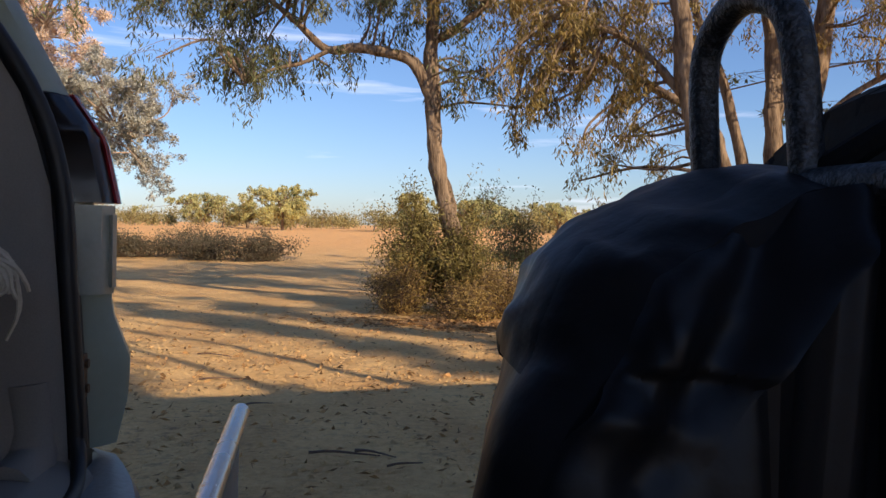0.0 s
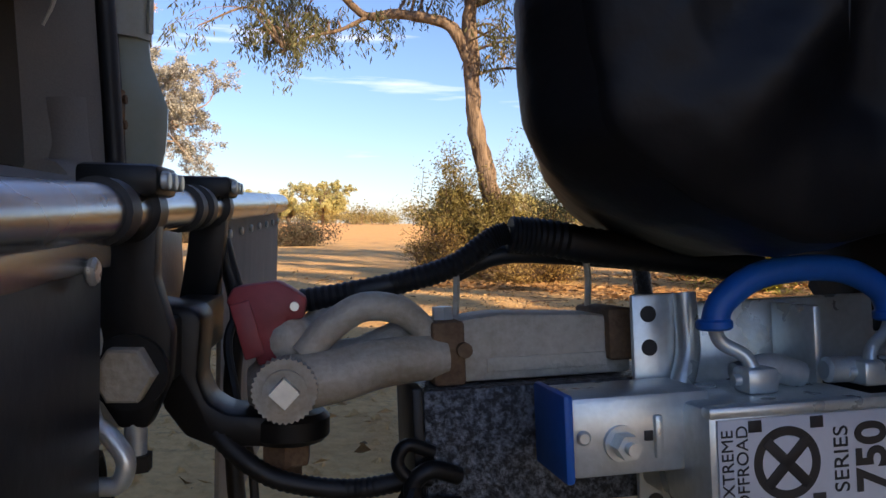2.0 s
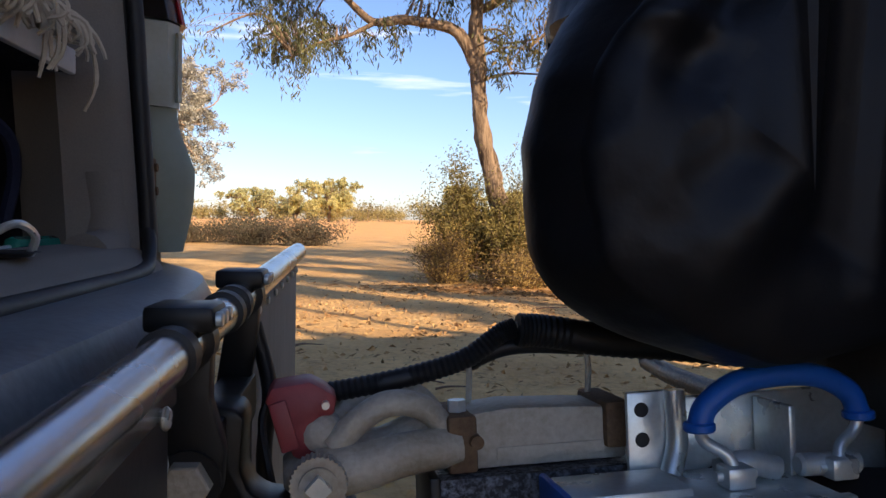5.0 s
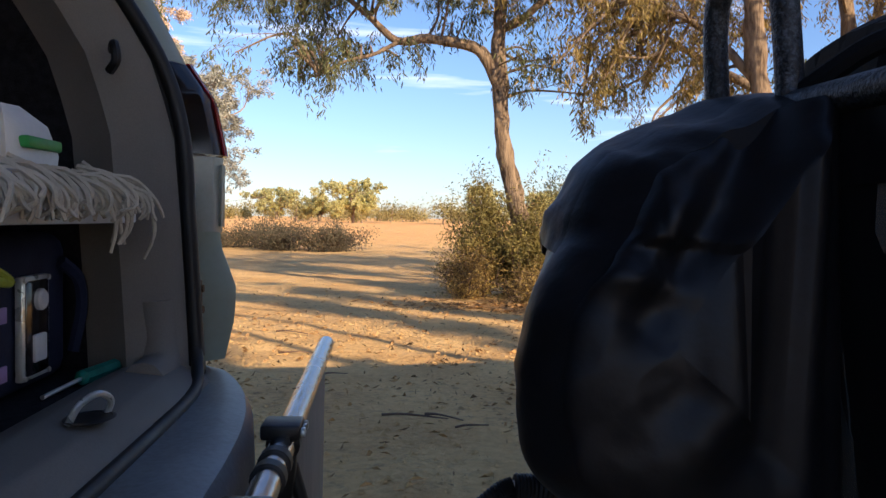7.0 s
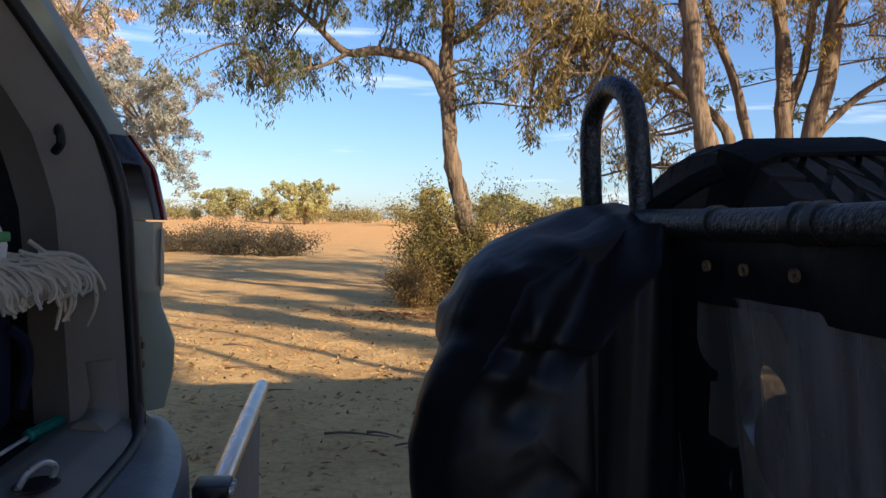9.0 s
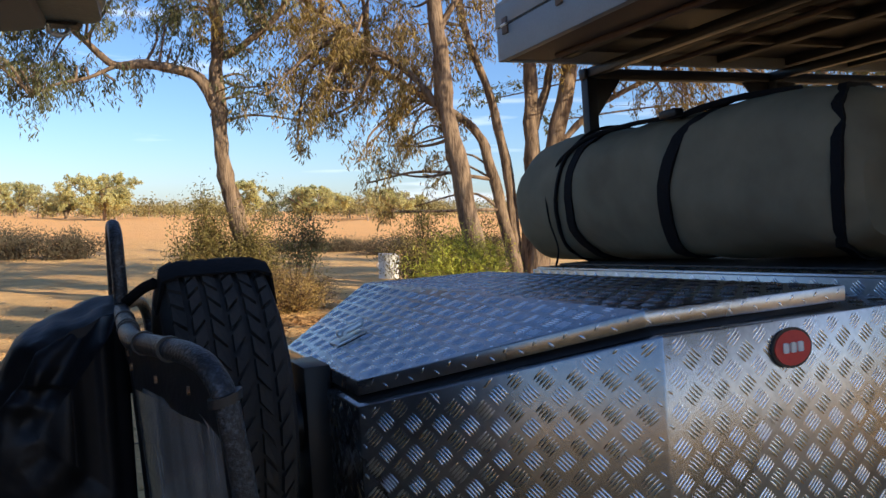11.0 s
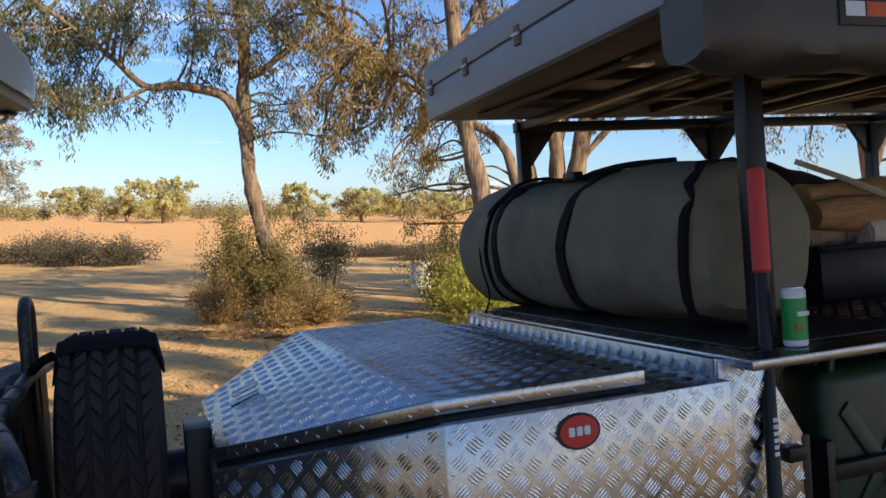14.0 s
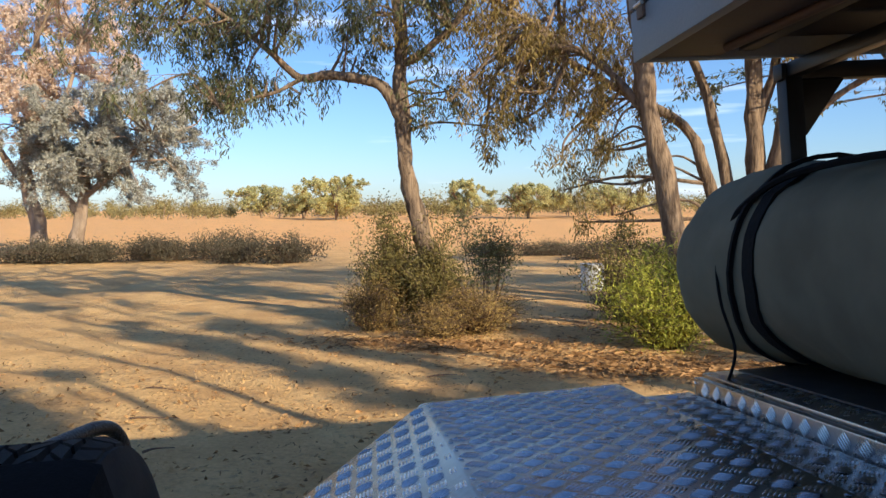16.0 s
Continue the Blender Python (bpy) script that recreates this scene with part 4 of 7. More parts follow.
part("rust_block", box((0.234, 0.79, 0.606), (0.264, 0.882, 0.664), 0.004), RUST, cp, "rust-stained pivot block")
part("pivot_pin", rod((0.249, 0.82, 0.60), (0.249, 0.82, 0.676), 0.010, 6), ZINC, cp)
part("pin_head", rod((0.262, 0.782, 0.638), (0.262, 0.80, 0.638), 0.007, 12), RUST, cp)
part("rear_block", box((0.40, 0.79, 0.62), (0.428, 0.882, 0.668), 0.004), RUST, cp)
head = part("head", rings([[Vector((u, 0.835, zc)) + Vector((0, math.cos(a) * ry_, math.sin(a) * rz_)) for a in [2 * math.pi * k / 18 for k in range(18)]]
                          for u, zc, ry_, rz_ in ((0.24, 0.635, 0.030, 0.024), (0.21, 0.640, 0.030, 0.026), (0.17, 0.630, 0.036, 0.020), (0.14, 0.625, 0.040, 0.024), (0.11, 0.615, 0.042, 0.030), (0.085, 0.612, 0.038, 0.028), (0.07, 0.612, 0.02, 0.016))]), CAST, cp)
part("near_arm", tube([(0.245, 0.805, 0.632), (0.19, 0.793, 0.630), (0.15, 0.79, 0.622), (0.105, 0.79, 0.617)], 0.021, 14, r2=0.024, lump=0.15), CAST, cp)
part("top_arm", tube([(0.235, 0.81, 0.650), (0.21, 0.803, 0.674), (0.175, 0.80, 0.680), (0.145, 0.80, 0.664), (0.12, 0.80, 0.64)], 0.013, 12, lump=0.15), CAST, cp)
part("far_arm", tube([(0.235, 0.86, 0.650), (0.21, 0.868, 0.676), (0.17, 0.87, 0.682), (0.13, 0.868, 0.66), (0.10, 0.865, 0.62)], 0.014, 12, lump=0.15), CAST, cp)


def gear(c, r, y0, y1, n=34):
    return prism([(c[0] + (r if k % 2 else r * 0.93) * math.cos(2 * math.pi * k / (2 * n)), c[1] + (r if k % 2 else r * 0.93) * math.sin(2 * math.pi * k / (2 * n))) for k in range(2 * n)], (y0, y1), "y")


part("knurled_cap", gear((0.104, 0.617), 0.0275, 0.752, 0.776), CAST, cp, "knurled pivot cap")
part("cap_ring", rod((0.104, 0.747, 0.617), (0.104, 0.753, 0.617), 0.018, 24), CAST, cp)
part("cap_nut", rod((0.104, 0.735, 0.617), (0.104, 0.75, 0.617), 0.0125, 4), ZINC, cp)
lever = [(0.055, 0.690), (0.062, 0.703), (0.100, 0.707), (0.112, 0.700), (0.126, 0.690), (0.122, 0.672), (0.108, 0.672), (0.104, 0.660), (0.112, 0.640), (0.096, 0.628), (0.080, 0.634), (0.076, 0.660)]
part("release_lever", prism(lever, (0.80, 0.868), "y", bevel=0.004), REDPAINT, cp, "faded red release lever")
part("lever_web", box((0.064, 0.797, 0.640), (0.082, 0.801, 0.69), 0.002, turn=Euler((0, radians(-14), 0)).to_matrix().to_4x4()), REDPAINT, cp)
part("lever_pin", rod((0.114, 0.79, 0.684), (0.114, 0.88, 0.684), 0.004, 10), ZINC, cp)

# jockey wheel clamp
jw = thing("jockey_wheel", "zinc swing-up jockey wheel clamp with blue handle", "jockey wheel", (0.45, 0.7, 0.5), HT @ Matrix.Translation((0.008, 0.006, 0)))
pl = box((0.402, 0.752, 0.477), (0.448, 0.760, 0.682), 0.003)
part("hole_plate", pl, ZINC, jw)
# no openings are cut: black discs give the dark inside the bolt holes
for z in (0.664, 0.634, 0.526, 0.497):
    part("hole_disc", rod((0.417, 0.7512, z), (0.417, 0.7535, z), 0.0075, 18), RUBBER, jw, "black disc standing in for the shade of a bolt opening")
part("plate_fold", tube([(0.452, 0.752, 0.682), (0.452, 0.748, 0.63), (0.44, 0.74, 0.60)], 0.011, 10), ZINC, jw)
part("back_plate", box((0.448, 0.765, 0.48), (0.70, 0.772, 0.672), 0.004), ZINC, jw)
part("side_gusset", box((0.545, 0.70, 0.60), (0.552, 0.765, 0.668), 0.002), ZINC, jw)
part("inner_tube", box((0.313, 0.668, 0.546), (0.43, 0.742, 0.609), 0.005), ZINC, jw)
part("end_cap", box((0.306, 0.664, 0.543), (0.314, 0.746, 0.612), 0.003), BLUEPLASTIC, jw, "blue plastic end cap")
part("lock_nut", rod((0.352, 0.648, 0.572), (0.352, 0.67, 0.572), 0.010, 6), ZINC, jw)
part("nut_stud", rod((0.352, 0.640, 0.572), (0.352, 0.65, 0.572), 0.005, 12), ZINC, jw)
part("nut_collar", rod((0.352, 0.664, 0.572), (0.352, 0.67, 0.572), 0.014, 20), ZINC, jw)
for u, z in ((0.322, 0.578), (0.412, 0.578)):
    part("rivet", rod((u, 0.664, z), (u, 0.669, z), 0.006, 14, bevel=0.002), ZINC, jw)
part("slot_bar", box((0.380, 0.664, 0.558), (0.387, 0.67, 0.592), 0.002), ZINC, jw)
# small black block drawn for the dark inside the slot
part("slot_block", box((0.372, 0.6665, 0.572), (0.379, 0.669, 0.58), 0.0005), RUBBER, jw)
sl = part("sleeve", box((0.405, 0.628, 0.514), (0.558, 0.755, 0.601), 0.006), ZINC, jw)
part("sleeve_lip_top", box((0.403, 0.622, 0.594), (0.56, 0.636, 0.603), 0.003), ZINC, jw)
part("sleeve_lip_low", box((0.403, 0.622, 0.512), (0.56, 0.636, 0.521), 0.003), ZINC, jw)
lb = part("label", box((0.411, 0.6255, 0.5225), (0.555, 0.628, 0.5925), 0.0008), LABELWHITE, jw, "white printed label")
part("logo_ring", rings([[(0.4665 + r * math.cos(a), y, 0.5575 + r * math.sin(a)) for a in [2 * math.pi * k / 40 for k in range(40)]] for r, y in ((0.0205, 0.625), (0.0275, 0.625), (0.0275, 0.6258), (0.0205, 0.6258))], wrap=True), INK, lb)
for s in (-1, 1):
    part("logo_bar", box((0.4622, 0.6246, 0.5335), (0.4708, 0.6257, 0.5815), 0.0005, turn=Euler((0, radians(45 * s), 0)).to_matrix().to_4x4()), INK, lb)
    for z in (0.5285, 0.5865):
        part("logo_foot", box((0.4665 + s * 0.0255 - 0.0055, 0.6249, z - 0.0045), (0.4665 + s * 0.0255 + 0.0055, 0.6257, z + 0.0045), 0.0004), INK, lb)


def words(text, name, size, c, parent, material, fr=TM, wide=1.0, turn=90, bold=0.0):
    """Flat letters that face the walk, upright text turned by turn degrees."""
    cu = bpy.data.curves.new(name, "FONT")
    cu.body, cu.size, cu.align_x, cu.align_y, cu.extrude = text, size, "CENTER", "CENTER", 0.0003
    cu.offset = bold
    tmp = bpy.data.objects.new(name, cu)
    scene.collection.objects.link(tmp)
    bpy.context.view_layer.update()
    me = bpy.data.meshes.new_from_object(tmp.evaluated_get(bpy.context.evaluated_depsgraph_get()))
    bpy.data.objects.remove(tmp)
    me.transform(Matrix.Translation(Vector(c) - BASE[parent]) @ Euler((radians(90), 0, 0)).to_matrix().to_4x4() @ Euler((0, 0, radians(turn))).to_matrix().to_4x4() @ Matrix.Diagonal((wide, 1, 1, 1)))
    me.materials.clear()
    me.materials.append(material)
    ob = new(name, me)
    ob.parent = parent
    return ob


words("EXTREME", "lettering", 0.0135, (0.4185, 0.625, 0.557), lb, INK)
words("OFFROAD", "lettering", 0.0135, (0.4305, 0.625, 0.557), lb, INK)
words("SERIES", "lettering", 0.0175, (0.512, 0.625, 0.557), lb, INK, wide=1.05)
words("750", "lettering", 0.036, (0.5385, 0.625, 0.557), lb, INK, bold=0.0011)
grip = [(0.447, 0.69, 0.658), (0.455, 0.69, 0.676), (0.485, 0.69, 0.695), (0.527, 0.69, 0.701), (0.57, 0.69, 0.697), (0.602, 0.69, 0.680), (0.612, 0.69, 0.658)]
part("handle_grip", tube(grip, 0.0115, 14, per=8, lump=0.12), BLUEPLASTIC, jw, "blue finger-grip handle")
for s, u in ((1, 0.447), (-1, 0.612)):
    part("grip_collar", rod((u, 0.69, 0.653), (u, 0.69, 0.662), 0.015, 16, bevel=0.002), BLUEPLASTIC, jw)
    part("handle_wire", tube([(u, 0.69, 0.655), (u + s * 0.006, 0.69, 0.642), (u + s * 0.024, 0.685, 0.630), (u + s * 0.03, 0.68, 0.612)], 0.006, 10), ZINC, jw)
    part("shackle_block", box((u + s * 0.03 - 0.014, 0.668, 0.601), (u + s * 0.03 + 0.014, 0.695, 0.622), 0.004), ZINC, jw)
    part("clevis_pin", rod((u + s * 0.03 - 0.02, 0.682, 0.612), (u + s * 0.03 + 0.02, 0.682, 0.612), 0.005, 10), ZINC, jw)
part("cam_lobe", tube([(0.47, 0.70, 0.612), (0.50, 0.70, 0.618), (0.53, 0.70, 0.609)], 0.012, 12), ZINC, jw)
part("pull_spindle", rod((0.545, 0.69, 0.614), (0.61, 0.69, 0.612), 0.011, 14, bevel=0.003), ZINC, jw)
for u in (0.428, 0.505):
    part("clamp_bolt", tube([(u, 0.66, 0.515 - 0.0035 * k) for k in range(28)], 0.0052, 10, per=1, ridges=0.2), ZINC, jw)
for u in (0.41, 0.535):
    part("clamp_leg", box((u - 0.006, 0.64, 0.42), (u + 0.006, 0.70, 0.516), 0.002), ZINC, jw)

# wiring conduit, breakaway cable and safety chain of the trailer
cdt = thing("wiring_conduit", "black corrugated wiring conduit over the coupling", "cable", (0.3, 0.86, 0.7), HT)
pth = smoothpath([(0.105, 0.862, 0.684), (0.16, 0.862, 0.690), (0.22, 0.86, 0.700), (0.27, 0.858, 0.714), (0.307, 0.857, 0.738), (0.325, 0.856, 0.744)], 16)
part("conduit", tube(pth, 0.0105, 12, per=1, ridges=0.13), RUBBER, cdt)
pth = smoothpath([(0.325, 0.85, 0.742), (0.36, 0.85, 0.738), (0.42, 0.85, 0.726), (0.50, 0.86, 0.715), (0.60, 0.87, 0.70)], 14)
part("outer_conduit", tube(pth, 0.0175, 14, per=1, ridges=0.09), RUBBER, cdt)
part("second_cable", tube([(0.27, 0.875, 0.705), (0.32, 0.87, 0.722), (0.40, 0.87, 0.718), (0.55, 0.88, 0.70)], 0.010, 10), RUBBER, cdt)
part("sleeve_end", rod((0.30, 0.857, 0.739), (0.33, 0.855, 0.743), 0.008, 10), CAST, cdt)
for u in (0.267, 0.403):
    part("cable_tie", tube([(u, 0.86, 0.725), (u + 0.004, 0.858, 0.70), (u + 0.002, 0.858, 0.664)], 0.0035, 6), CAST, cdt)
bc = thing("breakaway_cable", "black coiled cable hanging under the coupling", "cable", (0.15, 0.8, 0.52), HT)
pth = smoothpath([(0.03, 0.815, 0.60), (0.05, 0.80, 0.57), (0.085, 0.795, 0.540), (0.125, 0.795, 0.526), (0.165, 0.795, 0.521), (0.205, 0.79, 0.526)], 14)
part("cable_sleeve", tube(pth, 0.0085, 10, per=1, ridges=0.12), RUBBER, bc)


def chain(parent, pts, material, link=0.032, r=0.0042):
    path = smoothpath(pts, 30)
    acc, last, k = 0, path[0], 0
    for p in path[1:]:
        acc += (p - last).length
        if acc >= link * 0.78:
            d = (p - last_anchor if k else p - path[0]).normalized()
            side = d.cross(Vector((1, 0, 0))).normalized()
            if k % 2:
                side = d.cross(side).normalized()
            c = p - d * link * 0.39
            lp = []
            for a in range(12):
                t = 2 * math.pi * a / 12
                lp.append(c + d * math.cos(t) * link * 0.5 + side * math.sin(t) * link * 0.3)
            loops = []
            for i, q in enumerate(lp):
                tg = (lp[(i + 1) % 12] - lp[i - 1]).normalized()
                n1 = tg.cross(d.cross(side)).normalized()
                n2 = tg.cross(n1)
                loops.append([q + (n1 * math.cos(b) + n2 * math.sin(b)) * r for b in [2 * math.pi * m / 7 for m in range(7)]])
            part("link", rings(loops, wrap=True), material, parent)
            acc, k = 0, k + 1
            last_anchor = p
        last = p
        if not k:
            last_anchor = p


ch = thing("safety_chain", "black steel safety chain shackled to the drawbar", "chain", (0.2, 0.775, 0.5), HT)
part("shackle", tube([(0.228, 0.772, 0.553), (0.205, 0.768, 0.562), (0.196, 0.768, 0.548), (0.204, 0.768, 0.535), (0.225, 0.77, 0.53)], 0.006, 10), BLACKSTEEL, ch, "bow shackle")
part("eye", tube([(0.25, 0.775, 0.53), (0.225, 0.765, 0.54), (0.208, 0.765, 0.528), (0.215, 0.765, 0.51), (0.25, 0.775, 0.505)], 0.008, 10), BLACKSTEEL, ch)
chain(ch, [(0.208, 0.768, 0.525), (0.19, 0.768, 0.49), (0.182, 0.77, 0.45), (0.19, 0.78, 0.40)], BLACKSTEEL, 0.04, 0.0055)

# stone guard: bent tube, clear vinyl and the black bag on it
sg = thing("stone_guard", "bent steel tube stone guard with clear vinyl screen", "guard", (0.6, 0.75, 0.6), TM)
near_rail = [(0.556, 0.80, 1.182), (0.555, 0.55, 1.168), (0.556, 0.33, 1.160), (0.574, 0.24, 1.158), (0.600, 0.135, 1.158), (0.620, 0.055, 1.156), (0.637, 0.0, 1.142), (0.650, -0.028, 1.108), (0.656, -0.036, 1.06), (0.666, -0.034, 0.98), (0.70, -0.03, 0.62)]
part("top_rail", tube(near_rail, 0.0165, 16, per=6), HAMMER, sg)
part("top_rail", tube([(u, 1.58 - v, z) for u, v, z in near_rail], 0.0165, 14, per=5), HAMMER, sg)
for v, z in ((0.60, 1.171), (0.46, 1.165), (0.43, 1.164), (0.255, 1.158), (0.135, 1.158)):
    u = 0.556 + max(0, 0.32 - v) * 0.235
    part("rail_tie", rings([[(u + 0.0195 * math.cos(q), v + w, z + 0.0195 * math.sin(q)) for q in [2 * math.pi * m / 14 for m in range(14)]] for w in (-0.006, 0.006)]), RUBBER, sg)
part("post_collar", rings([[(0.6505 + 0.0225 * math.cos(q), -0.030 + 0.0225 * math.sin(q), 1.106 + w + 0.006 * math.cos(q)) for q in [2 * math.pi * m / 16 for m in range(16)]] for w in (-0.006, 0.006)]), RUBBER, sg)
part("bottom_rail", tube([(0.70, -0.03, 0.62), (0.66, 0.3, 0.62), (0.66, 1.28, 0.62), (0.70, 1.61, 0.62)], 0.0165, 12), HAMMER, sg)
VIN = bpy.data.materials.new("clear scuffed vinyl")
VIN.use_nodes = True
vn = VIN.node_tree
vb = vn.nodes["Principled BSDF"]
vb.inputs["Base Color"].default_value = (0.36, 0.35, 0.34, 1)
vb.inputs["Roughness"].default_value = 0.16
vt = vn.nodes.new("ShaderNodeBsdfTransparent")
vt.inputs[0].default_value = (0.70, 0.70, 0.69, 1)
vm = vn.nodes.new("ShaderNodeMixShader")
vc = vn.nodes.new("ShaderNodeTexCoord")
vmap = vn.nodes.new("ShaderNodeMapping")
vmap.inputs["Scale"].default_value = (14, 14, 1.2)
vz = vn.nodes.new("ShaderNodeTexNoise")
vz.inputs["Scale"].default_value, vz.inputs["Detail"].default_value = 1.0, 4
vr = vn.nodes.new("ShaderNodeMapRange")
vr.inputs[1].default_value, vr.inputs[2].default_value, vr.inputs[3].default_value, vr.inputs[4].default_value = 0.38, 0.70, 0.20, 0.70
vn.links.new(vc.outputs["Object"], vmap.inputs[0])
vn.links.new(vmap.outputs[0], vz.inputs["Vector"])
vn.links.new(vz.outputs[0], vr.inputs[0])
vn.links.new(vr.outputs[0], vm.inputs[0])
vn.links.new(vt.outputs[0], vm.inputs[1])
vn.links.new(vb.outputs[0], vm.inputs[2])
vn.links.new(vm.outputs[0], vn.nodes["Material Output"].inputs[0])


def curtain(v0, v1, top, bot, thick, mirror=False):
    """A sheet that hangs from the rail between v0 and v1, by depths under it."""
    b = bmesh.new()
    n = 14
    rows = []
    for t in (0, 1):
        for j in range(6):
            row = []
            for i in range(n):
                v = v0 + (v1 - v0) * i / (n - 1)
                u = 0.556 + max(0, 0.32 - v) * 0.235
                zt = 1.152 + max(0, v - 0.2) * 0.05 - 0.030 * max(0, 1 - (v + 0.03) / 0.09) ** 2
                z = zt - top - (bot - top) * j / 5
                row.append(b.verts.new((u + t * thick + 0.006 * math.sin(v * 23 + j * 0.5) * j / 5 + (1.15 - z) * 0.06, 1.58 - v if mirror else v, z)))
            rows.append(row)
    for t in (0, 6):
        for j in range(5):
            for i in range(n - 1):
                b.faces.new((rows[t + j][i], rows[t + j][i + 1], rows[t + j + 1][i + 1], rows[t + j + 1][i]))
    return b


part("vinyl_screen", curtain(-0.02, 0.79, 0.075, 0.50, 0.002), VIN, sg, "scuffed clear vinyl screen")
part("hem", curtain(-0.025, 0.79, 0.012, 0.085, 0.004), VINYL, sg, "black hem with eyelets")
part("edge_hem", curtain(-0.028, 0.05, 0.03, 0.50, 0.003), VINYL, sg)
part("side_hem", curtain(0.60, 0.88, 0.03, 0.52, 0.005), VINYL, sg)
part("skirt", curtain(-0.02, 0.79, 0.49, 0.56, 0.004), VINYL, sg)
for v in (0.62, 0.55, 0.47, 0.33, 0.20, 0.06):
    u, z = 0.552 + max(0, 0.32 - v) * 0.235, 1.152 + max(0, v - 0.2) * 0.05 - 0.045
    part("eyelet", rings([[(u + w, v + r * math.cos(q), z + r * math.sin(q)) for q in [2 * math.pi * m / 14 for m in range(14)]] for r, w in ((0.0035, 0.0), (0.0062, -0.001), (0.0062, 0.003), (0.0035, 0.003))], wrap=True), RUST, sg)
# pocket flap sewn on the screen, edged with pale tape
part("screen_patch", slab([(0.583, 0.27, 1.072), (0.626, 0.085, 1.060), (0.640, 0.060, 0.93), (0.60, 0.26, 0.86)], 0.003), VINYL, sg, "dark patch sewn on the screen")
part("patch_tape", slab([(0.5815, 0.272, 1.078), (0.6245, 0.085, 1.066), (0.6245, 0.085, 1.058), (0.5815, 0.272, 1.070)], 0.001), CAST, sg, "frayed pale tape edge")
part("patch_tape", slab([(0.6245, 0.088, 1.064), (0.632, 0.070, 1.000), (0.632, 0.066, 1.000), (0.6245, 0.080, 1.064)], 0.001), CAST, sg)
part("hoop", tube([(0.556, 0.779, 1.0), (0.556, 0.779, 1.22), (0.555, 0.783, 1.31), (0.554, 0.805, 1.347), (0.552, 0.852, 1.364), (0.551, 0.90, 1.347), (0.550, 0.922, 1.31), (0.549, 0.926, 1.22), (0.549, 0.926, 1.0)], 0.0150, 16, per=7), HAMMER, sg, "upright looped steel tube")

bag = thing("guard_bag", "black vinyl bag hanging full on the stone guard", "bag", (0.45, 1.0, 0.7), TM)
prof = [(0.56, 0.755), (0.48, 0.740), (0.42, 0.740), (0.350, 0.764), (0.300, 0.789), (0.268, 0.823), (0.256, 0.867), (0.255, 0.915), (0.267, 0.97), (0.287, 1.03), (0.304, 1.075), (0.322, 1.110), (0.343, 1.134), (0.40, 1.160), (0.48, 1.188), (0.56, 1.208)]
prof = [(q.x, q.y) for q in smoothpath([(a, c, 0) for a, c in prof], 7)]


def crease(p, q, width, f):
    """How near f lies to the fold line from p to q: 1 on it, fading over width and towards the far end."""
    dx, dz = q[0] - p[0], q[1] - p[1]
    t = ((f.x - p[0]) * dx + (f.z - p[1]) * dz) / (dx * dx + dz * dz)
    d = math.hypot(f.x - p[0] - dx * min(1, max(0, t)), f.z - p[1] - dz * min(1, max(0, t)))
    return math.exp(-(d / width) ** 2) * (1 - 0.6 * min(1, max(0, t)))


def rumple(f):
    """Small crumples of the vinyl, sharper along their crests."""
    a = noise.noise((f.x * 9 + f.z * 4, f.y * 7, f.z * 12 - f.x * 3))
    b = noise.noise((f.x * 21, f.y * 15 + 4, f.z * 25))
    return 0.011 * (0.45 - abs(a)) * 2 + 0.0045 * (0.4 - abs(b)) * 2


def bag_skin(d):
    """A point of the bag's outline, d across it: the bag fills out near the walk and narrows behind."""
    s = 0.90 + 0.10 * math.sin(min(1, max(0, d) / 0.055) * math.pi / 2) if d < 0.055 else 1 - 1.15 * max(0, d - 0.07) - 2.0 * max(0, d - 0.25) ** 2
    pts = []
    for a, c in prof:
        f = Vector((0.56 - (0.56 - a) * s, 0.73 + d, 0.95 + (c - 0.95) * (0.96 + 0.04 * min(1, max(0, d) / 0.05)) - 0.012 * (d > 0.2) * (c > 1.0)))
        tuck = max(0, 1 - max(0, d) / 0.13) * min(1, max(0, (c - 0.98) / 0.10))
        f += Vector((0.030 * tuck * min(1, (0.56 - a) / 0.12), 0, -0.016 * tuck))
        w = rumple(f) * (0.8 if c > 1.05 else 0.35)
        dx, dz = a - 0.44, c - 0.95
        L = math.hypot(dx, dz)
        w *= min(1, (0.56 - a) / 0.06)
        pts.append(f + Vector((dx / L * w, 0, dz / L * w)))
    return pts


part("pouch", rings([bag_skin(0.34 * k / 36) for k in range(37)]), VINYL, bag)


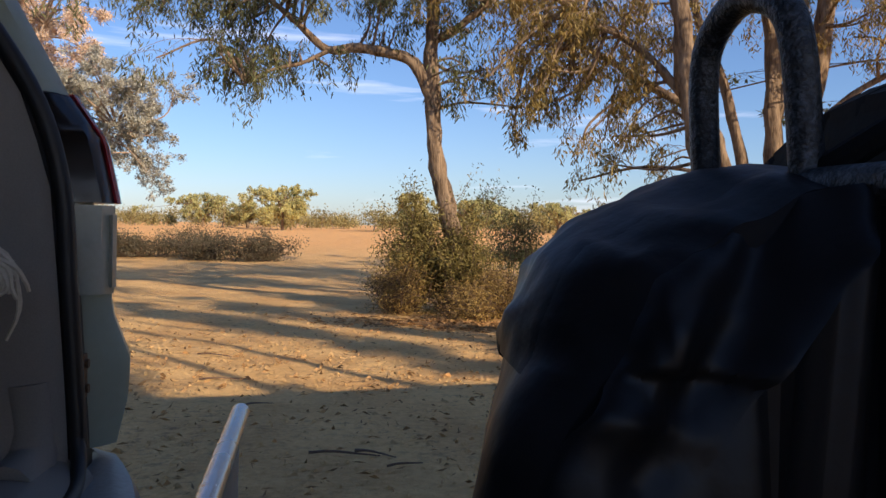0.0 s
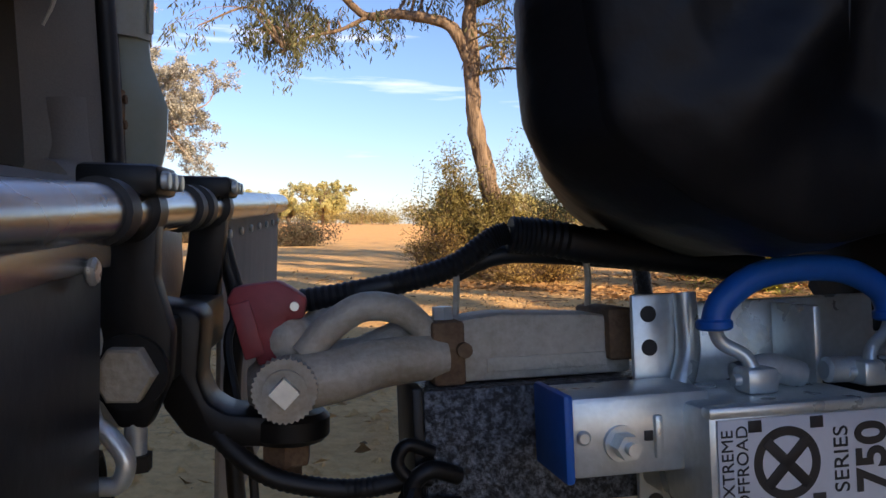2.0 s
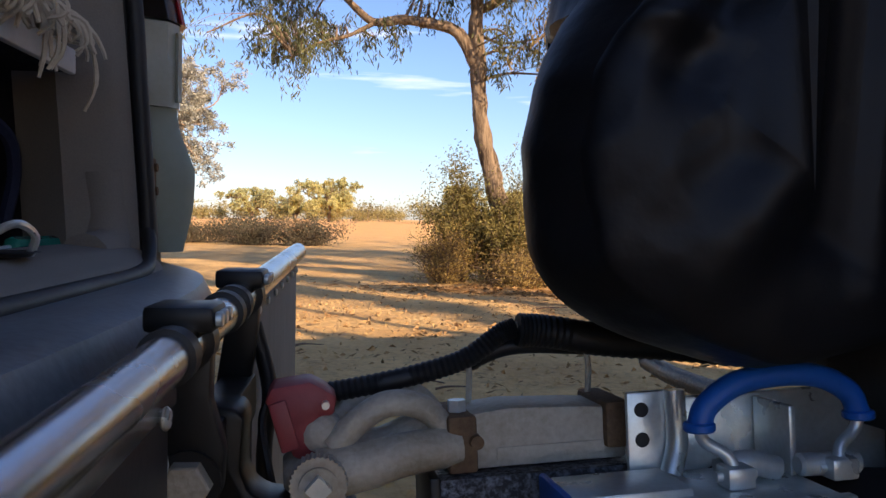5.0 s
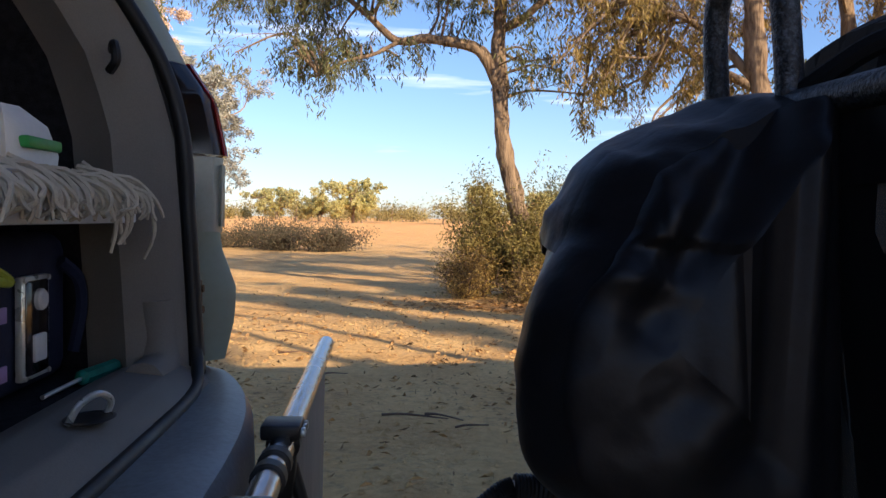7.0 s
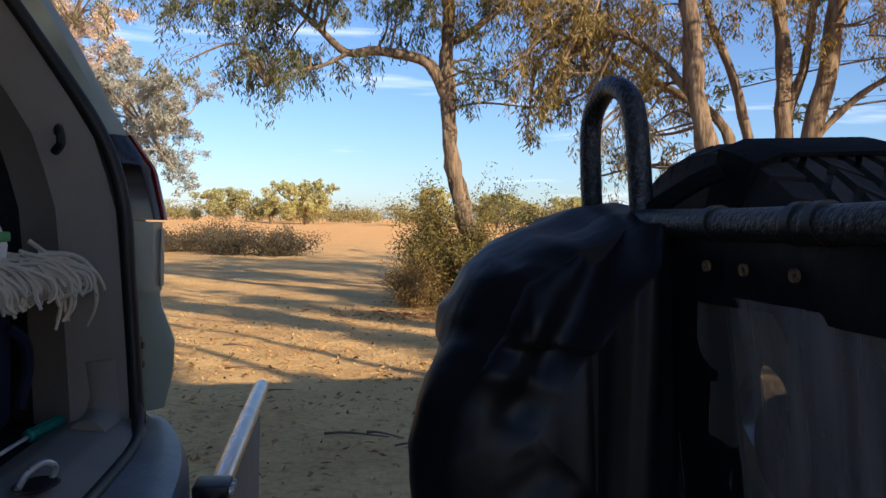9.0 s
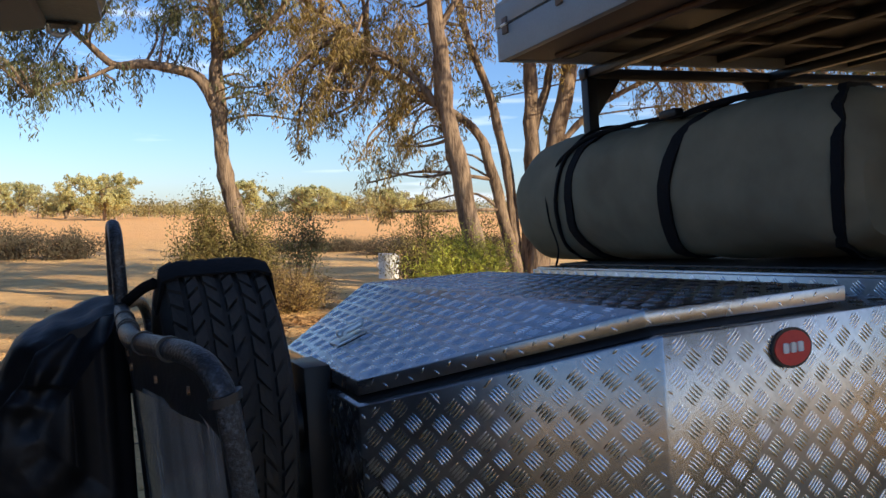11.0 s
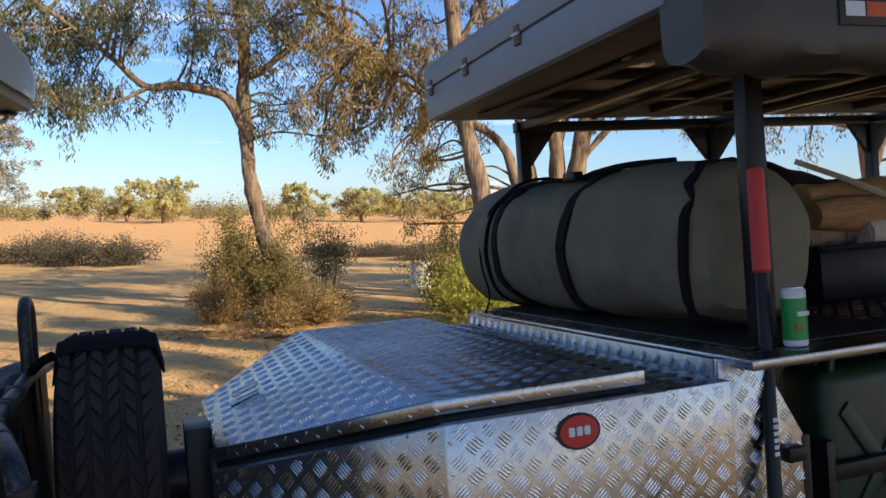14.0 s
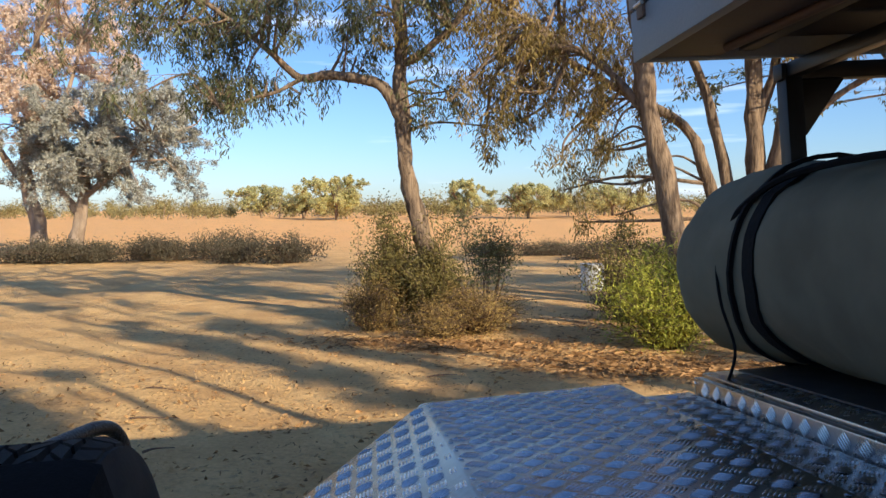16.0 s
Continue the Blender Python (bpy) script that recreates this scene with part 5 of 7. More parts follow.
def end_cloth():
    """The cloth over the end towards the walk: it sags from the hoop's foot in long folds and crumples under the flap."""
    b = bmesh.new()
    first = bag_skin(0.0)
    mid = sum(first, Vector()) / len(first)
    rows = []
    for j in range(44):
        r = 1 - j / 44
        row = []
        for q in first:
            f = mid + (q - mid) * r
            hood = min(1, max(0, (f.z - 1.02) / 0.06))
            w = 0.026 * math.sqrt(max(0, 1 - min(1, r) ** 2))
            w += 0.040 * crease((0.545, 1.19), (0.43, 0.93), 0.028, f) - 0.030 * crease((0.50, 1.17), (0.36, 0.97), 0.022, f)
            w += 0.024 * crease((0.44, 0.90), (0.37, 0.82), 0.030, f) - 0.020 * crease((0.425, 0.945), (0.46, 0.925), 0.012, f)
            w += 0.020 * crease((0.30, 1.03), (0.40, 1.00), 0.018, f) - 0.016 * crease((0.47, 0.85), (0.55, 0.80), 0.025, f)
            w += 0.018 * crease((0.52, 1.12), (0.51, 0.80), 0.020, f)
            w += (rumple(f) * (0.35 + 0.9 * hood)) * (1 - min(1, r) ** 4)
            # hem of the hood flap, standing proud of the cloth under it
            hem = 1.050 - 0.12 * (f.x - 0.30) + 0.004 * noise.noise((f.x * 14, 0, 2))
            w += 0.011 * min(1, max(0, (f.z - hem) / 0.008)) * min(1, max(0, (0.50 - f.x) / 0.04)) * (1 - min(1, r) ** 10)
            row.append(b.verts.new((f.x, f.y - w, f.z)))
        rows.append(row)
    tip = b.verts.new((mid.x, mid.y - 0.03, mid.z))
    n = len(first)
    for a, c in zip(rows, rows[1:]):
        for i in range(n):
            b.faces.new((a[i], a[(i + 1) % n], c[(i + 1) % n], c[i]))
    for i in range(n):
        b.faces.new((rows[-1][i], rows[-1][(i + 1) % n], tip))
    return b


part("end_panel", end_cloth(), VINYL, bag)
# flap folded over the top
lps = []
for k in range(30):
    d = 0.060 + 0.280 * k / 29
    sp = bag_skin(d)[65:106]
    lps.append([q + Vector((-0.006, 0, 0.0045)) * (1 + 0.8 * noise.noise(q * 13)) * (min(1, k / 8) * 1.1 - 0.1) for q in sp] + [q + Vector((0.010, 0, -0.010)) for q in reversed(sp)])
part("top_flap", rings(lps), VINYL, bag, "folded top flap")

# swag and the load on the tray
swag = thing("swag", "rolled olive canvas swag bag lying across the tray", "swag", (2.3, 1.0, 1.158), TM)
loops = []
for k in range(40):
    q = k / 39
    v = 1.80 - 1.57 * q
    e = 1.0
    if q < 0.07:
        e = 0.72 + 0.28 * math.sqrt(1 - (1 - q / 0.07) ** 2)
    if q > 0.90:
        e = 0.52 + 0.48 * math.sqrt(max(0, 1 - ((q - 0.90) / 0.105) ** 2))
    lp = []
    for i in range(44):
        a = 2 * math.pi * i / 44
        c, s = math.cos(a), math.sin(a)
        p_ = 2 / 2.35
        x = 0.245 * e * math.copysign(abs(c) ** p_, c)
        z = 0.236 * e * math.copysign(abs(s) ** p_, s)
        z -= 0.02 * (q > 0.75) * (q - 0.75) * 4 * (s > 0)
        w = 0.028 * noise.noise((c * 1.5, v * 2.6, s * 1.5)) - 0.011 * math.exp(-((v - 0.84) / 0.07) ** 2) - 0.009 * math.exp(-((v - 1.36) / 0.06) ** 2) + 0.008 * noise.noise((c * 3 + v * 9, v * 6, s * 4))
        f = 1 + w * 4
        lp.append((2.315 + x * f, v, 1.396 + z * f + (1 - e) * (-0.10 if q > 0.5 else 0)))
    loops.append(lp)
body_loops = loops
part("canvas_roll", rings(loops), CANVAS, swag)


def girdle(v, width, out=0.006, a0=0, a1=2 * math.pi, slant=0.0):
    k = min(range(40), key=lambda i: abs(body_loops[i][0][1] - v))
    lp = body_loops[k]
    cy = 1.396
    b = bmesh.new()
    res = []
    for i in range(44):
        a = 2 * math.pi * i / 44
        p = Vector(lp[i])
        d = Vector((p.x - 2.315, 0, p.z - cy)).normalized()
        sl_ = slant * math.sin(a)
        res.append([p + d * 0.0005 + Vector((0, -width / 2 + sl_, 0)), p + d * out + Vector((0, -width / 2 + sl_, 0)), p + d * out + Vector((0, width / 2 + sl_, 0)), p + d * 0.0005 + Vector((0, width / 2 + sl_, 0))])
    return rings(res, wrap=True, bm=b)


part("strap", girdle(1.36, 0.045, 0.010, slant=-0.03), WEB, swag)
part("strap", girdle(0.84, 0.052, 0.010, slant=-0.07), WEB, swag)
seam = []
for i in range(44):
    a = 2 * math.pi * i / 44
    v = 0.37 + 0.11 * math.cos(a)
    lp = min(body_loops, key=lambda l: abs(l[0][1] - v))
    p = Vector((lp[i][0], v, lp[i][2]))
    d = Vector((p.x - 2.315, 0, p.z - 1.396)).normalized()
    seam.append([p + d * o + Vector((0, s, 0)) for o, s in ((-0.004, -0.014), (0.009, -0.014), (0.009, 0.014), (-0.004, 0.014))])
part("strap", rings(seam, wrap=True, bm=bmesh.new()), WEB, swag)
part("carry_strap", tube([(2.105, 1.50, 1.50), (2.10, 1.43, 1.545), (2.13, 1.30, 1.60), (2.17, 1.12, 1.618), (2.18, 0.90, 1.612), (2.22, 0.70, 1.625)], 0.008, 6), WEB, swag)
part("carry_handle", tube([(2.20, 0.90, 1.612), (2.20, 0.80, 1.622), (2.22, 0.66, 1.628), (2.27, 0.50, 1.622)], 0.010, 8), WEB, swag)
part("buckle", box((2.145, 0.86, 1.606), (2.18, 0.94, 1.632), 0.006), BLACKSTEEL, swag)
part("cord", tube([(2.105, 1.50, 1.50), (2.075, 1.52, 1.42), (2.068, 1.50, 1.32), (2.08, 1.47, 1.22), (2.05, 1.44, 1.16), (1.99, 1.40, 1.10)], 0.004, 6), WEB, swag)
part("loose_strap", girdle(1.45, 0.011, 0.012, slant=-0.055), WEB, swag)

can = thing("drink_can", "green and white drink can on the tray edge", "can", (2.212, 0.02, 1.153), TM)
part("can_body", rod((2.212, 0.02, 1.153), (2.212, 0.02, 1.283), 0.0265, 24, bevel=0.004), WHITE, can)
part("green_print", rod((2.212, 0.02, 1.168), (2.212, 0.02, 1.262), 0.0269, 24), GREEN, can)
part("red_print", box((2.19, -0.0078, 1.195), (2.212, -0.004, 1.203), 0.0005), MATRED, can)
part("print_mark", box((2.197, -0.0085, 1.222), (2.228, -0.004, 1.232), 0.0005), WHITE, can)
part("can_top", rod((2.212, 0.02, 1.283), (2.212, 0.02, 1.286), 0.022, 20), ZINC, can)

shov = thing("shovel", "long-handled shovel with red grip strapped upright", "shovel", (2.19, -0.01, 0.5), TM)
part("shaft", rod((2.055, -0.062, 0.62), (2.185, 0.085, 1.40), 0.0155, 16, bevel=0.003), BLACKSTEEL, shov)
part("grip", rod((2.171, 0.068, 1.318), (2.213, 0.117, 1.562), 0.0205, 18, bevel=0.006), MATRED, shov, "red rubber grip")
for k in range(6):
    t = 0.40 + 0.018 * k
    c = Vector((2.055, -0.062, 0.62)).lerp(Vector((2.185, 0.085, 1.40)), t)
    part("print_mark", box((c.x - 0.006, c.y - 0.0165, c.z - 0.0045), (c.x + 0.006, c.y - 0.0145, c.z + 0.0045), 0.0005), WHITE, shov)
part("blade", box((1.96, -0.085, 0.36), (2.13, -0.06, 0.64), 0.011), BLACKSTEEL, shov)

jc = thing("jerry_can", "dark green steel jerry can under the tray", "jerry can", (2.55, 0.2, 0.56), TM)
part("can_shell", box((2.375, 0.12, 0.57), (2.725, 0.29, 1.06), 0.045, segs=4), DKGREEN, jc)
part("embossed_rib", prism([(2.42, 0.66), (2.45, 0.63), (2.68, 0.95), (2.65, 0.98)], (0.112, 0.125), "y", bevel=0.004), DKGREEN, jc)
part("embossed_rib", prism([(2.65, 0.63), (2.68, 0.66), (2.45, 0.98), (2.42, 0.95)], (0.111, 0.125), "y", bevel=0.004), DKGREEN, jc)
for v in (0.15, 0.2, 0.25):
    part("handle_bar", tube([(2.43, v, 1.05), (2.45, v, 1.095), (2.55, v, 1.105), (2.62, v, 1.095), (2.64, v, 1.05)], 0.010, 8), DKGREEN, jc)
part("cap", box((2.66, 0.17, 1.05), (2.71, 0.24, 1.09), 0.012), DKGREEN, jc)
holder = thing("can_holder", "black steel strap holding the jerry can", "bracket", (2.55, 0.1, 0.56), TM)
part("cross_strap", box((2.36, 0.085, 0.80), (2.80, 0.105, 0.84), 0.003), BLACKSTEEL, holder)
part("upright", box((2.345, 0.085, 0.56), (2.37, 0.30, 0.90), 0.003), BLACKSTEEL, holder)

tub = thing("wood_tub", "black steel tub of firewood on the tray", "tub", (3.1, 0.7, 1.158), TM)
part("tub_wall", box((2.82, 0.55, 1.16), (3.75, 1.1, 1.33), 0.02), BLACKSTEEL, tub)
part("tub_rim", tube([(2.82, 0.55, 1.33), (3.75, 0.55, 1.33), (3.75, 1.1, 1.33), (2.82, 1.1, 1.33), (2.82, 0.55, 1.33)], 0.010, 8, per=1), BLACKSTEEL, tub)


def log(u, v, z, L, r, mt, seed, yaw=0.0):
    d = Vector((math.cos(yaw), math.sin(yaw), 0.03))
    ob = thing("log", "rough split firewood log with bark", "log", (u, v, z), TM, "firewood")
    part("log_wood", tube([Vector((u, v, z)) + d * L * k / 5 + Vector((0, 0, 0.008 * noise.noise((seed, k, 0)))) for k in range(6)], r, 14, per=1, lump=0.4), mt, ob)
    part("cut_end", rod(Vector((u, v, z)) - d * 0.004, Vector((u, v, z)) + d * 0.002, r * 0.82, 14), PALEWOOD if seed % 2 else WOOD, ob)
    return ob


log(2.87, 0.62, 1.435, 0.42, 0.052, WOOD, 2)
log(2.90, 0.70, 1.50, 0.40, 0.045, WOOD, 4, 0.1)
log(3.05, 0.60, 1.365, 0.40, 0.042, PALEWOOD, 3)
log(2.86, 0.66, 1.365, 0.3, 0.04, BARK, 6)
log(2.88, 0.82, 1.45, 0.5, 0.07, BARK, 8)
cv = thing("tarp_bundle", "dark canvas bundle tied with a yellow strap", "bundle", (3.1, 0.95, 1.3), TM)
loops = []
for k in range(14):
    q = k / 13
    u = 2.72 + 0.62 * q
    r = 0.17 * (0.6 + 0.4 * math.sin(math.pi * min(1, 0.15 + q)))
    loops.append([(u, 0.95 + 1.1 * r * math.cos(a), 1.46 + r * math.sin(a) * (1 + 0.2 * noise.noise((u * 6, a, 2)))) for a in [2 * math.pi * i / 20 for i in range(20)]])
part("bundle_cloth", rings(loops), ROOFBLACK, cv)
part("yellow_strap", tube([(2.94, 0.76, 1.625), (3.1, 0.62, 1.52), (3.28, 0.53, 1.40), (3.36, 0.53, 1.34)], 0.011, 6), PALEWOOD, cv, "yellow ratchet strap")
gb = thing("gear_bag", "grey duffel bag behind the firewood", "bag", (3.9, 0.9, 1.158), TM)
loops = []
for k in range(14):
    q = k / 13
    r = 0.24 * math.sqrt(max(0.03, 1 - (2 * q - 1) ** 4))
    loops.append([(3.5 + 0.8 * q, 1.0 + r * math.cos(a), 1.38 + r * 0.9 * math.sin(a) * (1 + 0.12 * noise.noise((q * 7, a * 1.3, 5)))) for a in [2 * math.pi * i / 22 for i in range(22)]])
part("bag_cloth", rings(loops), VINYL, gb)

# canopy: frame, hard floor tent and awning bag
frm = thing("canopy_frame", "dark steel canopy frame with gusseted posts", "frame", (3.2, 0.75, 1.15), TM)
for u, v, w in ((2.225, 0.14, 0.026), (2.28, 1.5, 0.022), (3.19, 1.5, 0.022), (4.10, 1.5, 0.022), (3.19, 0.12, 0.03), (4.10, 0.12, 0.03)):
    part("post", box((u - w, v - 0.022, 1.15), (u + w, v + 0.022, 1.87), 0.003), BLACKSTEEL, frm)
for v in (0.12, 1.5):
    part("long_beam", box((2.25, v - 0.02, 1.845), (4.6, v + 0.02, 1.885), 0.003), BLACKSTEEL, frm)
for u in (2.28, 3.19, 4.10):
    part("cross_beam", box((u - 0.018, 0.14, 1.85), (u + 0.018, 1.48, 1.885), 0.003), BLACKSTEEL, frm)
for u, s in ((2.30, 1), (3.168, -1), (3.212, 1), (4.08, -1), (4.12, 1)):
    part("gusset", prism([(u, 1.845), (u + s * 0.12, 1.845), (u + s * 0.012, 1.71), (u, 1.71)], (1.49, 1.51), "y", bevel=0.002), BLACKSTEEL, frm)
rt = thing("hard_floor_tent", "grey box-section folding tent floor on the canopy", "tent", (3.2, 0.7, 1.89), TM)
part("front_frame", box((1.865, -0.05, 1.888), (1.895, 1.44, 2.0), 0.003), ROOFGREY, rt)
part("upper_frame", box((1.862, -0.05, 2.006), (1.897, 1.44, 2.075), 0.003), ROOFGREY, rt)
part("seam", box((1.868, -0.04, 1.999), (1.89, 1.43, 2.007), 0.0), RUBBER, rt)
part("far_frame", box((1.895, 1.41, 1.888), (4.7, 1.44, 2.07), 0.003), ROOFGREY, rt)
part("near_frame", box((1.895, -0.05, 1.91), (4.7, -0.02, 2.07), 0.003), ROOFGREY, rt)
part("edge_board", box((1.897, -0.02, 1.892), (2.06, 1.41, 1.905), 0.002), BROWNBOARD, rt)
part("underside", box((1.897, -0.02, 1.93), (4.7, 1.41, 1.95), 0.002), ROOFBLACK, rt)
part("top_board", box((1.865, -0.05, 2.075), (4.7, 1.44, 2.09), 0.002), ROOFGREY, rt)
for k in range(7):
    part("floor_rib", box((2.1 + k * 0.36, 0.02, 1.898), (2.14 + k * 0.36, 1.40, 1.932), 0.003), ROOFBLACK, rt)
for v in (0.35, 0.75, 1.1):
    part("floor_batten", box((2.06, v, 1.905), (4.6, v + 0.03, 1.931), 0.003), ROOFBLACK, rt)
for v in (0.14, 0.62, 1.02, 1.37):
    hg = part("hinge", box((1.858, v - 0.018, 1.972), (1.866, v + 0.018, 2.028), 0.002), BROWNBOARD, rt, "small dark steel hinge")
    part("hinge_pin", rod((1.857, v - 0.02, 2.002), (1.857, v + 0.02, 2.002), 0.005, 8), ZINC, hg)
for a, b_ in (((2.02, 1.30, 1.885), (2.12, 0.18, 1.882)), ((2.55, 1.4, 1.885), (2.5, 0.15, 1.88))):
    part("brace_rod", rod(a, b_, 0.010, 10), BROWNBOARD, rt)
part("brace_clip", box((2.09, 0.42, 1.875), (2.17, 0.46, 1.90), 0.004), ZINC, rt)
aw = thing("awning_bag", "olive-grey vinyl awning bag slung along the roof", "awning", (3.2, -0.1, 1.8), TM)
loops = []
for k in range(60):
    q = k / 59
    u = 1.87 + 2.5 * q
    e = 1 if q > 0.02 else 0.8
    lp = []
    for i in range(20):
        a = 2 * math.pi * i / 20
        c, s = math.cos(a), math.sin(a)
        lp.append((u, -0.10 + 0.085 * e * math.copysign(abs(c) ** 0.6, c), 1.858 + 0.095 * e * math.copysign(abs(s) ** 0.6, s) * (1 + 0.16 * noise.noise((u * 5, a, 7))) + 0.014 * noise.noise((u * 14, a * 2, 1)) - 0.02 * (s < 0)))
    loops.append(lp)
part("bag_shell", rings(loops), mat("olive grey vinyl", (0.060, 0.058, 0.047), 0.5, color2=(0.035, 0.034, 0.028), scale=6, fine=80, bump=0.2), aw)
tag = part("name_tag", box((2.18, -0.189, 1.818), (2.42, -0.184, 1.884), 0.001), INK, aw, "black name tag with orange print")
part("tag_print", box((2.195, -0.1905, 1.836), (2.245, -0.1885, 1.866), 0.001), WHITE, tag)
part("tag_print", box((2.250, -0.1905, 1.836), (2.345, -0.1885, 1.866), 0.001), ORANGE, tag)
part("tag_print", box((2.352, -0.1905, 1.830), (2.40, -0.1885, 1.872), 0.006), WHITE, tag)

# ---- the car ----
car = thing("car", "pale green four-wheel drive with its tailgate raised", "car", (-1.9, 0.62, 0), CM)
MID = 0.62                        # the car's centre line


def lerp_table(table, z):
    for (z0, a), (z1, b) in zip(table, table[1:]):
        if z <= z1:
            return a + (b - a) * max(0, (z - z0)) / (z1 - z0)
    return table[-1][1]


OUT = [(0.60, -0.20), (0.72, -0.192), (0.81, -0.171), (0.87, -0.168), (0.95, -0.198), (1.12, -0.197), (1.22, -0.218), (1.285, -0.262), (1.48, -0.36), (1.60, -0.43), (1.78, -0.56)]
INN = [(0.60, -0.222), (0.75, -0.224), (0.85, -0.230), (1.0, -0.240), (1.15, -0.252), (1.28, -0.292), (1.44, -0.39), (1.60, -0.49), (1.78, -0.60)]
SIDE = [(0.60, 1.52), (0.9, 1.55), (1.15, 1.53), (1.4, 1.46), (1.78, 1.30)]     # outer skin of the far side
EDGE = [(0.60, 1.42), (1.12, 1.42), (1.285, 1.415), (1.48, 1.385), (1.78, 1.24)]  # the far rear corner
LIP = [(0.60, 1.35), (1.12, 1.35), (1.285, 1.345), (1.48, 1.31), (1.78, 1.17)]   # inner edge of lamp and paint
SEAL = [(0.60, 1.28), (1.15, 1.28), (1.3, 1.27), (1.48, 1.235), (1.78, 1.10)]


def corner_skin(z0, z1, n, both, push=0.0, grow=0.0, edge_in=0.0):
    """The rounded body corner between two heights, from the lip round to the side."""
    loops = []
    for k in range(n):
        z = z0 + (z1 - z0) * k / (n - 1)
        uo, ui, s, e, l = (lerp_table(t, z) for t in (OUT, INN, SIDE, EDGE, LIP))
        uo += push
        l += edge_in
        out = [(ui + push, l), (uo - 0.012, l + 0.02), (uo, e - 0.02), (uo - 0.008, e + 0.02), (uo - 0.05, s - 0.03), (uo - 0.12, s), (uo - 0.60, s + 0.01), (uo - 1.6, s + 0.01)] if not grow else \
              [(ui + push, l), (uo - 0.012, l + 0.02), (uo, e - 0.02), (uo - 0.008, e + 0.02), (uo - 0.05, s - 0.03), (uo - 0.12, s + 0.004)]
        out = out + [(out[-1][0], out[-1][1] - 0.03)] + [(ui - 0.08, l + 0.06), (ui - 0.03, l + 0.01)]
        loops.append([(u, v if both > 0 else 2 * MID - v, z) for u, v in out])
    return rings(loops)


for side in (1, -1):
    part("quarter_panel", corner_skin(0.735, 0.985, 12, side, edge_in=0.012), PAINT, car)
    part("upper_pillar", corner_skin(1.285, 1.78, 12, side), PAINT, car)
    part("body_side", corner_skin(0.985, 1.285, 8, side, push=-0.03), PAINT, car)
    part("channel", rings([[(lerp_table(INN, z) + du, (v if side > 0 else 2 * MID - v), z) for du, v in ((0.004, lerp_table(SEAL, z)), (0.004, lerp_table(LIP, z) + 0.03), (-0.05, lerp_table(LIP, z) + 0.03), (-0.05, lerp_table(SEAL, z)))] for z in [0.70 + 0.06 * k for k in range(19)]]), RUBBER, car, "dark door channel")
    lamp = part("tail_lamp", corner_skin(1.118, 1.283, 9, side, push=0.003, grow=1), LENSDARK, car, "smoked upper tail lamp")
    rl = []
    for k in range(12):
        z = 1.118 + 0.170 * k / 11
        uo, e = lerp_table(OUT, z) + 0.007, lerp_table(EDGE, z)
        rl.append([(u, v if side > 0 else 2 * MID - v, z) for u, v in ((uo - 0.001, e - 0.016), (uo + 0.002, e - 0.004), (uo - 0.001, e + 0.014), (uo - 0.014, e + 0.045), (uo - 0.03, e + 0.03), (uo - 0.02, e - 0.01))])
    part("red_reflector", rings(rl), LENSRED, lamp, "red lens edge")
    cl = part("reversing_lamp", corner_skin(0.975, 1.114, 9, side, push=0.003, grow=1), LENSCLEAR, car, "hazy clear lower lamp")
    gl = []
    for k in range(9):
        z = 0.985 + 0.115 * k / 8
        uo, e = lerp_table(OUT, z) + 0.0085, lerp_table(EDGE, z)
        gl.append([(u, v if side > 0 else 2 * MID - v, z) for u, v in ((uo - 0.004, e - 0.036), (uo, e - 0.026), (uo - 0.004, e - 0.022), (uo - 0.01, e - 0.03))])
    part("lamp_rim", rings(gl), LENSCLEAR, cl)
    v0 = 1.336 if side > 0 else 2 * MID - 1.336
    for z in (0.835, 0.873):
        part("catch_bolt", rod((-0.222, v0, z), (-0.214, v0, z), 0.007, 10), RUST, car)
    part("catch_plate", box((-0.224, v0 - 0.012, 0.82), (-0.219, v0 + 0.012, 0.888), 0.002), RUST, car, "tarnished latch plate")
    part("seal", tube([(lerp_table(INN, z) + 0.012, (lerp_table(SEAL, z) if side > 0 else 2 * MID - lerp_table(SEAL, z)), z) for z in (0.76, 0.9, 1.0, 1.15, 1.28, 1.44, 1.6, 1.74)], 0.013, 10), RUBBER, car)
    # inner trim pillar and wall of the load space
    tl, wl = [], []
    for k in range(16):
        z = 0.735 + 1.0 * k / 15
        ui, s = lerp_table(INN, z), lerp_table(SEAL, z)
        lean = 0.05 * max(0, (z - 1.25)) / 0.4
        pts = [(ui, s - 0.01), (ui - 0.02, s - 0.035), (ui - 0.09, s - 0.06 + 0.0), (ui - 0.13, s - 0.03), (ui - 0.30, s + 0.02 - lean), (ui - 1.2, s + 0.02 - lean), (ui - 1.2, s + 0.05), (ui - 0.02, s + 0.02)]
        pillar = pts[:4] + [(ui - 0.17, s - 0.012), (ui - 0.17, s + 0.03), pts[7]]
        wall = [(ui - 0.168, s - 0.008), pts[4], pts[5], pts[6], (ui - 0.168, s + 0.05)]
        tl.append([(u, v if side > 0 else 2 * MID - v, z) for u, v in pillar])
        wl.append([(u, v if side > 0 else 2 * MID - v, z) for u, v in wall])
    part("inner_trim", rings(tl), GREYPLASTIC, car)
    part("side_lining", rings(wl), CARPET, car, "dark side lining of the load space")
part("grab_hook", tube([(-0.33, 1.20, 1.27), (-0.32, 1.175, 1.275), (-0.315, 1.17, 1.25), (-0.33, 1.185, 1.235)], 0.008, 8), RUBBER, car)
